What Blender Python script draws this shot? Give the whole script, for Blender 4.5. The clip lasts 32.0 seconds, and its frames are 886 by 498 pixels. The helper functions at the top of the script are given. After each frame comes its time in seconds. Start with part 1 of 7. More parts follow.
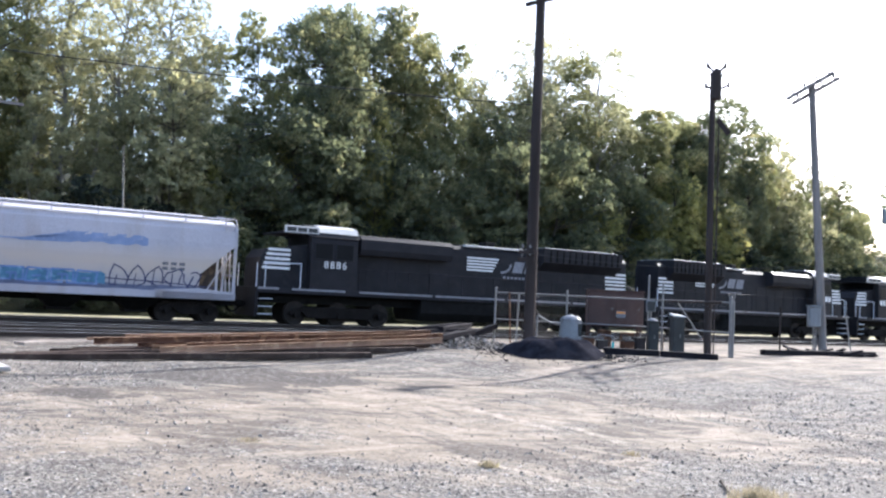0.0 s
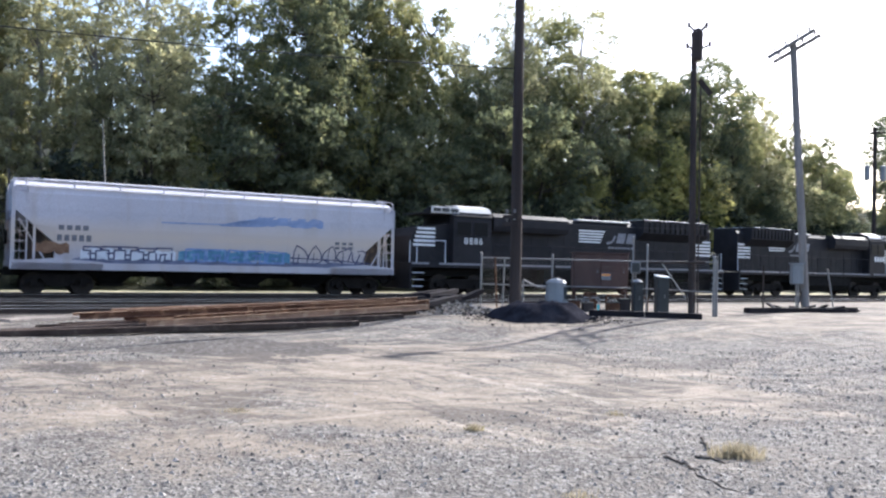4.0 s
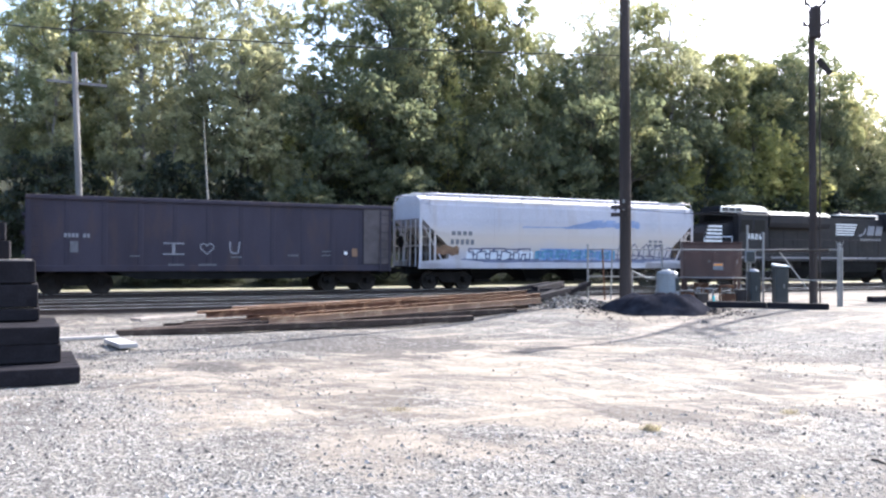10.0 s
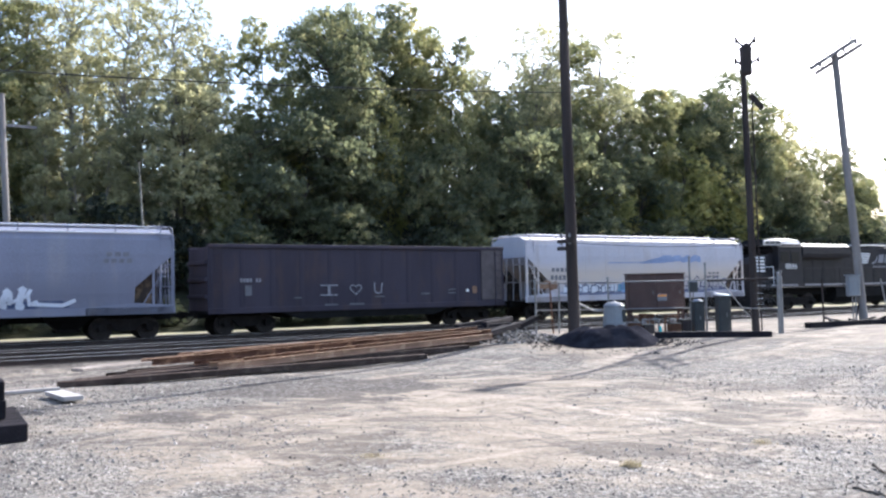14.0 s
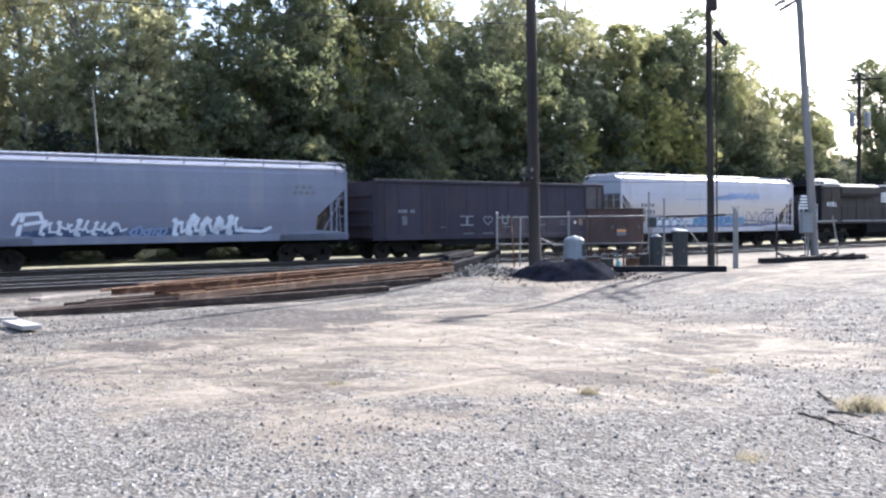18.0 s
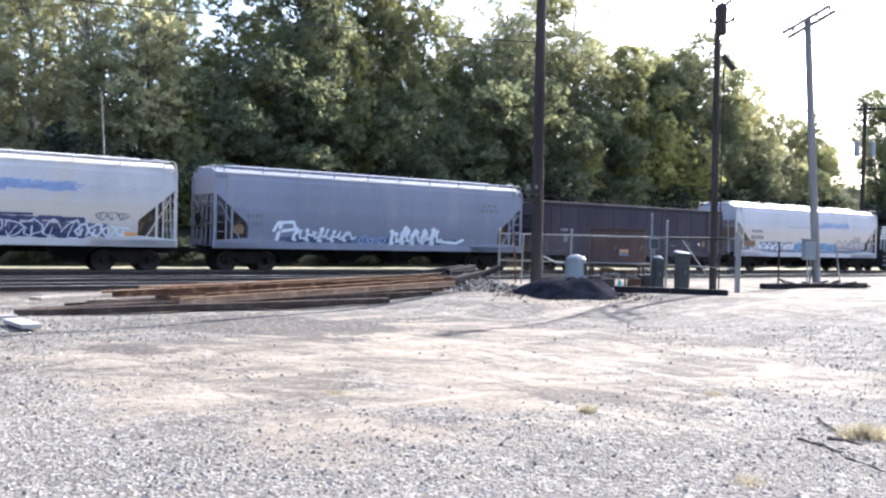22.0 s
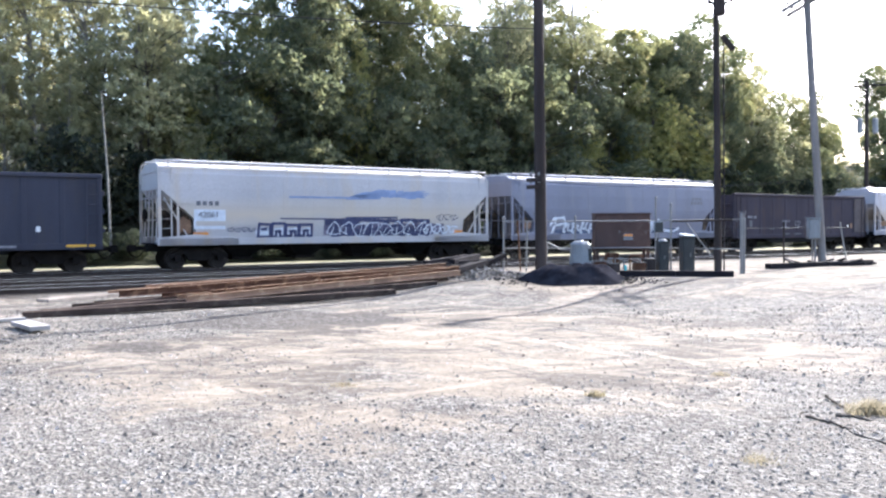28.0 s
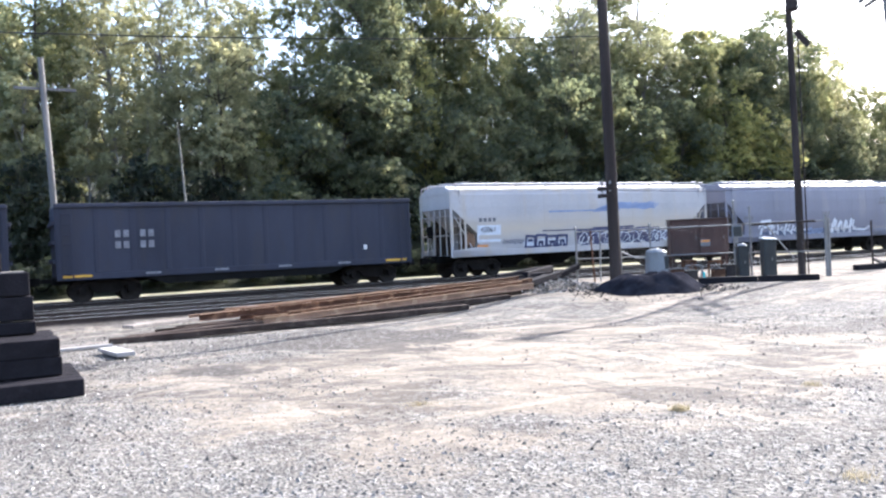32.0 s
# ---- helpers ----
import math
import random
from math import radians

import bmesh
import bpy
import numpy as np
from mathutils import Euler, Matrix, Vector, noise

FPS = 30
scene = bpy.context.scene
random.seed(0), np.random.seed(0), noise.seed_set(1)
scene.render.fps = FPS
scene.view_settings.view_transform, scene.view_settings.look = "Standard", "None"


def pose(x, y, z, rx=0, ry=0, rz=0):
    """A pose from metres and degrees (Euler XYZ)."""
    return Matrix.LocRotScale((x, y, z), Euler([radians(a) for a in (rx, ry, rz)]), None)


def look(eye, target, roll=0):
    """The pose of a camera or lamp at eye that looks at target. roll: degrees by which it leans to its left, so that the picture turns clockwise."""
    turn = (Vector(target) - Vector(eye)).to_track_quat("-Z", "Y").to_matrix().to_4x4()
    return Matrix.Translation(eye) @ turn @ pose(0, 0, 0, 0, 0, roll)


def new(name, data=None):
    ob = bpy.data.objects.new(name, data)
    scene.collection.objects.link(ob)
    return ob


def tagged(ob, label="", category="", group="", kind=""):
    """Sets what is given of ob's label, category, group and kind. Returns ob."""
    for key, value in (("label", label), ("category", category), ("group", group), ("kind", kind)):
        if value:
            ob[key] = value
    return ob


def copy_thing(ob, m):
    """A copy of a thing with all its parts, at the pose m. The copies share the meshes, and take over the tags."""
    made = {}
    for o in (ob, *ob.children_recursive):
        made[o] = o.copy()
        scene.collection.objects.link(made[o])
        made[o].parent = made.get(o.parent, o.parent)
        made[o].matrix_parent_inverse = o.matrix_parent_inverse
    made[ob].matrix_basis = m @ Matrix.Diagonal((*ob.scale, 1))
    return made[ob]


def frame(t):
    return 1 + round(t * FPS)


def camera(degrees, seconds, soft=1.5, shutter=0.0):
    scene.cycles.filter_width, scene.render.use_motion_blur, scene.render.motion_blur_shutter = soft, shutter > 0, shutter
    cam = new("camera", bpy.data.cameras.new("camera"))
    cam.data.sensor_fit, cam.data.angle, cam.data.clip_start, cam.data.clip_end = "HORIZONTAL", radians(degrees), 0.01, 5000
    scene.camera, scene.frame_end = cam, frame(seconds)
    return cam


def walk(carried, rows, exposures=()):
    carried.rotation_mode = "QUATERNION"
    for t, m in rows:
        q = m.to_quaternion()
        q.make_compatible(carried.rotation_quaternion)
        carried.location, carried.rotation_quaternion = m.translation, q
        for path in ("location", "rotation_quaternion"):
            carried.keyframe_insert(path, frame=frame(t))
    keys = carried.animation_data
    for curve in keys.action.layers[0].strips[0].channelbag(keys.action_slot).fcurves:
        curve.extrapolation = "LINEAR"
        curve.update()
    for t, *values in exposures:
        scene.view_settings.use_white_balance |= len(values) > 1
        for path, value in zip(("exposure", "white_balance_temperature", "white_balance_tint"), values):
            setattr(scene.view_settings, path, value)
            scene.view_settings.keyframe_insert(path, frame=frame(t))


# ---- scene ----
# camera and its way
cam = camera(56.2, 32.0, soft=2.4)


def held(x, y, z, yaw, pitch, roll):
    return pose(x, y, z, 90 + pitch, 0, yaw) @ pose(0, 0, 0, 0, 0, roll)


PATH = [
    (0, 1.337, -0.319, 1.784, 4.60, 3.33, 2.85),
    (0.5, 1.319, -0.304, 1.797, 5.03, 3.40, 2.87),
    (1, 1.310, -0.328, 1.770, 6.02, 2.55, 2.44),
    (1.5, 1.335, -0.327, 1.786, 6.24, 2.43, 2.42),
    (2, 1.327, -0.332, 1.772, 365.74, 2.27, 2.23),
    (2.5, 1.340, -0.343, 1.777, 365.81, 1.55, 1.87),
    (4.5, 1.411, -0.357, 1.799, 363.24, 0.57, 1.38),
    (5, 1.411, -0.363, 1.793, 363.51, -1.70, 1.13),
    (5.5, 1.380, -0.349, 1.819, 3.92, -1.47, -0.49),
    (5.8, 1.380, -0.338, 1.835, 7.10, -0.60, -2.60),
    (6, 1.380, -0.331, 1.846, 367.93, 0.69, -3.98),
    (6.5, 1.338, -0.303, 1.804, 370.71, 0.74, -2.94),
    (7, 1.352, -0.282, 1.820, 370.79, 1.26, -3.06),
    (7.5, 1.302, -0.302, 1.838, 10.42, 1.07, -1.86),
    (8, 1.202, -0.288, 1.831, 11.34, 1.80, -1.36),
    (8.5, 1.072, -0.247, 1.805, 15.38, 1.25, 1.18),
    (9, 0.935, -0.214, 1.768, 16.96, -0.69, -0.98),
    (9.5, 0.681, -0.223, 1.784, 11.64, -0.31, 0.16),
    (10, 0.384, -0.241, 1.818, 8.78, 0.43, 0.38),
    (10.5, 0.141, -0.269, 1.842, 6.76, -0.42, -1.57),
    (11, 0.048, -0.189, 1.831, 6.78, 2.10, -0.94),
    (11.5, 0.058, -0.140, 1.849, 6.40, 0.55, -0.71),
    (12, -0.047, -0.162, 1.870, 7.04, 0.86, -1.39),
    (12.2, 0.0, -0.145, 1.84, 9.85, 1.75, -0.9),
    (12.5, 0.043, -0.123, 1.807, 5.26, 0.42, -0.51),
    (13, -0.056, -0.238, 1.821, 2.85, 2.79, -2.41),
    (13.5, -0.067, -0.220, 1.835, 3.71, 2.79, -0.73),
    (14, -0.035, -0.175, 1.868, 4.29, 2.89, -1.15),
    (14.5, -0.111, -0.226, 1.852, 5.48, 3.21, 0.29),
    (16.5, -0.059, -0.222, 1.818, 2.67, -1.79, -1.98),
    (17, -0.062, -0.132, 1.845, 1.38, -2.42, -1.17),
    (17.5, -0.085, -0.240, 1.832, 0.94, -1.66, -0.70),
    (18, -0.065, -0.213, 1.837, 1.69, -1.70, -0.58),
    (18.5, -0.093, -0.215, 1.826, 1.38, -1.49, -0.52),
    (19, -0.110, -0.231, 1.820, 1.21, -1.54, 0.10),
    (19.5, -0.094, -0.209, 1.812, 1.85, -1.97, -0.02),
    (20, -0.085, -0.193, 1.826, 1.97, -2.31, -0.26),
    (20.5, -0.098, -0.193, 1.828, 2.53, -1.72, -0.48),
    (21, -0.087, -0.205, 1.830, 3.35, -1.50, 0.80),
    (21.5, -0.081, -0.210, 1.831, 2.48, -1.25, 1.29),
    (22, -0.094, -0.217, 1.814, 1.78, -0.69, 1.45),
    (22.5, -0.077, -0.211, 1.829, 0.92, -1.60, 1.15),
    (23, -0.083, -0.199, 1.812, 1.24, -1.74, 0.76),
    (23.5, -0.071, -0.204, 1.805, 1.23, -1.25, -0.19),
    (24, -0.054, -0.216, 1.819, 0.81, -1.55, -0.32),
    (24.5, -0.088, -0.205, 1.818, 0.15, -1.29, 0.11),
    (25, -0.074, -0.215, 1.823, 0.73, -1.36, -0.01),
    (25.5, -0.055, -0.209, 1.808, 0.90, -1.44, -0.17),
    (27.5, -0.075, -0.245, 1.821, 2.06, -1.30, -0.47),
    (28, -0.085, -0.231, 1.805, 2.09, -1.37, -0.31),
    (28.5, -0.072, -0.213, 1.838, 2.86, -0.24, -1.69),
    (29, -0.080, -0.177, 1.821, 4.77, 0.58, -2.75),
    (29.5, -0.068, -0.151, 1.817, 5.86, -0.01, -2.78),
    (30, -0.081, -0.183, 1.799, 5.53, -0.20, -3.54),
    (30.5, -0.075, -0.179, 1.833, 5.54, -0.10, -3.25),
    (31, -0.069, -0.146, 1.825, 366.68, 0.39, -2.82),
    (31.5, -0.096, -0.155, 1.808, 7.20, 0.48, -2.32),
    (32, -0.087, -0.133, 1.828, 7.02, -0.30, -2.55),
]
SCALE = 1.07   # metres to one unit of the yard's plan, set by the length of the freight cars
LIGHT = [(0, 1.57), (2, 1.57), (4, 1.37), (5, 1.32), (6, 1.7), (7, 1.94), (9, 2.0), (12, 1.92), (13, 1.72), (14, 1.57), (17, 1.67), (20, 1.77), (21, 1.86), (25, 1.92), (28, 1.92), (32, 1.98)]
walk(cam, [(r[0], held(r[1] * SCALE, r[2] * SCALE, r[3] * SCALE, *r[4:])) for r in PATH], [(t, e, 5930, 13) for t, e in LIGHT])

# light
SUN_TO = Vector((0.61, 0.79, 0)).normalized()
SUN_ELEV = radians(35)
world = bpy.data.worlds.new("sky")
scene.world = world
world.use_nodes = True
wn = world.node_tree.nodes
sky = wn.new("ShaderNodeTexSky")
sky.sky_type = "NISHITA"
sky.sun_disc = False
sky.sun_elevation = SUN_ELEV
sky.sun_rotation = math.atan2(SUN_TO.x, SUN_TO.y)
sky.air_density, sky.dust_density, sky.ozone_density = 1.0, 2.5, 1.0
wn["Background"].inputs["Strength"].default_value = 0.15
world.node_tree.links.new(sky.outputs[0], wn["Background"].inputs["Color"])
sun_data = bpy.data.lights.new("sun", "SUN")
sun_data.energy, sun_data.angle, sun_data.color = 4.3, radians(0.53), (1.0, 0.95, 0.87)
sun = new("sun", sun_data)
sun_dir = Vector((SUN_TO.x * math.cos(SUN_ELEV), SUN_TO.y * math.cos(SUN_ELEV), math.sin(SUN_ELEV)))
sun.matrix_world = look(sun_dir * 200, (0, 0, 0))

# the line of the railway in metres: s runs along it, off is the distance from the train's track towards the yard
TURN = 34.99
DX, DY = math.cos(radians(TURN)), math.sin(radians(TURN))
OX, OY = -0.889, 41.92


def place(s, off):
    return OX + s * DX + off * DY, OY + s * DY - off * DX


def line_of(x, y):
    """Along and across the railway, for a point of the yard's plan."""
    x, y = x - OX / SCALE, y - OY / SCALE
    return x * DX + y * DY, x * DY - y * DX


# the yard's plan has its own baseline, a little turned from the track
BASE_TURN = 36.47
BX, BY = math.cos(radians(BASE_TURN)), math.sin(radians(BASE_TURN))


def yard(s, off):
    return -0.92 + s * BX + off * BY, 42.79 + s * BY - off * BX


def ramp(v):
    v = min(1.0, max(0.0, v))
    return v * v * (3 - 2 * v)


def ground_z(x, y):
    s, off = line_of(x, y)
    z = 0.40 * ramp((math.hypot(x, y) - 17) / 7) * ramp((x + 5) / 6) * ramp((off - 4) / 5)
    z = max(z, 0.17 * ramp((11 - off) / 1.6))
    if off < -2.6:
        z += 0.08 * ramp((-2.4 - off) / 2.2)
    if off < -5.4:
        z += min(16.0, (-5.4 - off) * 0.25)
    return z


# ---------------------------------------------------------------- mesh helpers
class Geo:
    """Collects faces for one mesh."""

    def __init__(self):
        self.v, self.f = [], []

    def add(self, verts, faces):
        n = len(self.v)
        self.v += [tuple(p) for p in verts]
        self.f += [tuple(n + i for i in q) for q in faces]
        return self

    def box(self, x0, x1, y0, y1, z0, z1, c=0.0):
        if c <= 0:
            return self.add([(x, y, z) for x in (x0, x1) for y in (y0, y1) for z in (z0, z1)],
                            [(0, 1, 3, 2), (4, 6, 7, 5), (0, 4, 5, 1), (2, 3, 7, 6), (0, 2, 6, 4), (1, 5, 7, 3)])
        bm = bmesh.new()
        bmesh.ops.create_cube(bm, size=1, matrix=Matrix.Translation(((x0 + x1) / 2, (y0 + y1) / 2, (z0 + z1) / 2)) @ Matrix.Diagonal((abs(x1 - x0), abs(y1 - y0), abs(z1 - z0), 1)))
        bmesh.ops.bevel(bm, geom=bm.edges[:], offset=c, segments=1, affect="EDGES")
        bm.verts.index_update()
        self.add([v.co[:] for v in bm.verts], [[v.index for v in q.verts] for q in bm.faces])
        bm.free()
        return self

    def bar(self, a, b, r, n=8, r2=None, caps=True):
        """A round bar from a to b."""
        a, b = Vector(a), Vector(b)
        d = (b - a).normalized()
        u = d.orthogonal().normalized()
        w = d.cross(u)
        r2 = r if r2 is None else r2
        vs = []
        for p, q in ((a, r), (b, r2)):
            vs += [p + (u * math.cos(2 * math.pi * i / n) + w * math.sin(2 * math.pi * i / n)) * q for i in range(n)]
        fs = [(i, (i + 1) % n, n + (i + 1) % n, n + i) for i in range(n)]
        if caps:
            fs += [tuple(range(n - 1, -1, -1)), tuple(range(n, 2 * n))]
        return self.add(vs, fs)

    def beam(self, a, b, w, h):
        """A square bar from a to b; h lies along z where it can."""
        a, b = Vector(a), Vector(b)
        d = (b - a).normalized()
        side = d.cross(Vector((0, 0, 1)))
        side = side.normalized() if side.length > 1e-4 else Vector((1, 0, 0))
        up = side.cross(d)
        vs = [p + side * i * w / 2 + up * j * h / 2 for p in (a, b) for i, j in ((-1, -1), (1, -1), (1, 1), (-1, 1))]
        return self.add(vs, [(0, 1, 2, 3), (7, 6, 5, 4), (0, 4, 5, 1), (1, 5, 6, 2), (2, 6, 7, 3), (3, 7, 4, 0)])

    def prism(self, pts, y0, y1):
        """A polygon of (x, z) drawn out along y."""
        n = len(pts)
        vs = [(x, y0, z) for x, z in pts] + [(x, y1, z) for x, z in pts]
        return self.add(vs, [tuple(range(n)), tuple(range(2 * n - 1, n - 1, -1))] + [(i, n + i, n + (i + 1) % n, (i + 1) % n) for i in range(n)])

    def along(self, pts, x0, x1):
        """A polygon of (y, z) drawn out along x."""
        n = len(pts)
        vs = [(x0, y, z) for y, z in pts] + [(x1, y, z) for y, z in pts]
        return self.add(vs, [tuple(range(n - 1, -1, -1)), tuple(range(n, 2 * n))] + [(i, (i + 1) % n, n + (i + 1) % n, n + i) for i in range(n)])

    def lathe(self, rings, n=16, x=0, y=0):
        vs = [(x + r * math.cos(2 * math.pi * i / n), y + r * math.sin(2 * math.pi * i / n), z) for r, z in rings for i in range(n)]
        fs = [(k * n + i, k * n + (i + 1) % n, (k + 1) * n + (i + 1) % n, (k + 1) * n + i) for k in range(len(rings) - 1) for i in range(n)]
        fs += [tuple(range(n - 1, -1, -1)), tuple((len(rings) - 1) * n + i for i in range(n))]
        return self.add(vs, fs)

    def mesh(self, name, material, smooth=False):
        me = bpy.data.meshes.new(name)
        me.from_pydata(self.v, [], self.f)
        if material:
            me.materials.append(material)
        if smooth:
            me.shade_smooth()
        me.update()
        return me


def part(name, geo, material, parent, label="", smooth=False):
    me = geo if isinstance(geo, bpy.types.Mesh) else geo.mesh(name, material, smooth)
    ob = new(name, me)
    ob.parent = parent
    if label:
        ob["label"] = label
    return ob


def thing(name, m, label, category, group="", kind=""):
    ob = new(name)
    ob.empty_display_size = 0.2
    ob.matrix_basis = m
    return tagged(ob, label, category, group, kind)


def writing(name, text, size, material, parent, m, label=""):
    cu = bpy.data.curves.new(name, "FONT")
    cu.body, cu.size, cu.extrude = text, size, 0.004
    cu.align_x = "CENTER"
    cu.materials.append(material)
    ob = new(name, cu)
    ob.parent = parent
    ob.matrix_basis = m
    if label:
        ob["label"] = label
    return ob


# ---------------------------------------------------------------- materials
def surface(name, colour, rough=0.7, metal=0.0, vary=0.25, scale=3.0, fine=40.0, bump=0.1, other=None, mix=0.0, streak=0.0, coords="Object", spec=None):
    """A worn surface: base colour, broad stains towards other, fine grain and relief; streak stretches the stains down the wall."""
    m = bpy.data.materials.new(name)
    m.use_nodes = True
    nt = m.node_tree
    n, l = nt.nodes, nt.links
    b = n["Principled BSDF"]
    b.inputs["Roughness"].default_value, b.inputs["Metallic"].default_value = rough, metal
    b.inputs["Specular IOR Level"].default_value = spec if spec is not None else 0.08 if rough >= 0.8 else 0.3
    tc = n.new("ShaderNodeTexCoord")
    mp = n.new("ShaderNodeMapping")
    l.new(tc.outputs[coords], mp.inputs[0])
    if streak:
        mp.inputs["Scale"].default_value = (1, 1, 1 / streak)
    broad = n.new("ShaderNodeTexNoise")
    broad.inputs["Scale"].default_value, broad.inputs["Detail"].default_value = scale, 6
    l.new(mp.outputs[0], broad.inputs["Vector"])
    grain = n.new("ShaderNodeTexNoise")
    grain.inputs["Scale"].default_value, grain.inputs["Detail"].default_value = fine, 4
    l.new(tc.outputs[coords], grain.inputs["Vector"])
    r1 = n.new("ShaderNodeValToRGB")
    r1.color_ramp.elements[0].position, r1.color_ramp.elements[1].position = 0.35, 0.68
    dark = tuple(c * (1 - vary) for c in colour)
    o = other or tuple(min(1, c * (1 + vary)) for c in colour)
    r1.color_ramp.elements[0].color, r1.color_ramp.elements[1].color = (*dark, 1), (*colour, 1)
    l.new(broad.outputs[0], r1.inputs[0])
    b2 = n.new("ShaderNodeTexNoise")
    b2.inputs["Scale"].default_value, b2.inputs["Detail"].default_value = scale * 2.3, 8
    l.new(mp.outputs[0], b2.inputs["Vector"])
    r2 = n.new("ShaderNodeValToRGB")
    r2.color_ramp.elements[0].position, r2.color_ramp.elements[1].position = 0.52, 0.66
    r2.color_ramp.elements[0].color, r2.color_ramp.elements[1].color = (0, 0, 0, 1), (1, 1, 1, 1)
    l.new(b2.outputs[0], r2.inputs[0])
    k = n.new("ShaderNodeMath")
    k.operation = "MULTIPLY"
    k.inputs[1].default_value = mix if other else 0.35
    l.new(r2.outputs[0], k.inputs[0])
    mx = n.new("ShaderNodeMixRGB")
    l.new(k.outputs[0], mx.inputs[0])
    l.new(r1.outputs[0], mx.inputs[1])
    mx.inputs[2].default_value = (*o, 1)
    g = n.new("ShaderNodeMixRGB")
    g.blend_type = "OVERLAY"
    g.inputs[0].default_value = 0.35
    l.new(mx.outputs[0], g.inputs[1])
    l.new(grain.outputs[0], g.inputs[2])
    l.new(g.outputs[0], b.inputs["Base Color"])
    if bump:
        bp = n.new("ShaderNodeBump")
        bp.inputs["Strength"].default_value, bp.inputs["Distance"].default_value = bump, 0.02
        l.new(grain.outputs[0], bp.inputs["Height"])
        l.new(bp.outputs[0], b.inputs["Normal"])
    return m


def leaves(name, c1, c2, c3):
    """Foliage: colours vary leaf by leaf, tree by tree; part of the light comes through."""
    m = bpy.data.materials.new(name)
    m.use_nodes = True
    nt = m.node_tree
    n, l = nt.nodes, nt.links
    n.remove(n["Principled BSDF"])
    geo = n.new("ShaderNodeNewGeometry")
    info = n.new("ShaderNodeObjectInfo")
    ramp_ = n.new("ShaderNodeValToRGB")
    e = ramp_.color_ramp.elements
    e[0].position, e[0].color = 0.0, (*c1, 1)
    e[1].position, e[1].color = 1.0, (*c3, 1)
    mid = e.new(0.6)
    mid.color = (*c2, 1)
    a = n.new("ShaderNodeMath")
    a.operation = "MULTIPLY_ADD"
    a.inputs[1].default_value = 0.4
    tc = n.new("ShaderNodeTexCoord")
    drift = n.new("ShaderNodeTexNoise")
    drift.inputs["Scale"].default_value, drift.inputs["Detail"].default_value = 0.55, 4
    l.new(tc.outputs["Object"], drift.inputs["Vector"])
    spread = n.new("ShaderNodeMapRange")
    spread.inputs[1].default_value, spread.inputs[2].default_value = 0.36, 0.64
    spread.inputs[3].default_value, spread.inputs[4].default_value = -0.12, 0.42
    l.new(drift.outputs[0], spread.inputs[0])
    l.new(spread.outputs[0], a.inputs[2])
    l.new(geo.outputs["Random Per Island"], a.inputs[0])
    b = n.new("ShaderNodeMath")
    b.operation = "MULTIPLY_ADD"
    b.inputs[1].default_value = 0.3
    l.new(info.outputs["Random"], b.inputs[0])
    l.new(a.outputs[0], b.inputs[2])
    l.new(b.outputs[0], ramp_.inputs[0])
    d = n.new("ShaderNodeBsdfDiffuse")
    t = n.new("ShaderNodeBsdfTranslucent")
    mx = n.new("ShaderNodeMixShader")
    mx.inputs[0].default_value = 0.6
    l.new(ramp_.outputs[0], d.inputs[0])
    through_ = n.new("ShaderNodeMixRGB")
    through_.blend_type = "MULTIPLY"
    through_.inputs[0].default_value = 1.0
    through_.inputs[2].default_value = (1.8, 1.7, 1.5, 1)
    l.new(ramp_.outputs[0], through_.inputs[1])
    l.new(through_.outputs[0], t.inputs[0])
    l.new(d.outputs[0], mx.inputs[1])
    l.new(t.outputs[0], mx.inputs[2])
    sheen = n.new("ShaderNodeBsdfGlossy")
    sheen.inputs["Roughness"].default_value = 0.55
    sheen.inputs["Color"].default_value = (0.9, 0.92, 0.85, 1)
    top = n.new("ShaderNodeMixShader")
    top.inputs[0].default_value = 0.02
    l.new(mx.outputs[0], top.inputs[1])
    l.new(sheen.outputs[0], top.inputs[2])
    l.new(top.outputs[0], n["Material Output"].inputs[0])
    return m


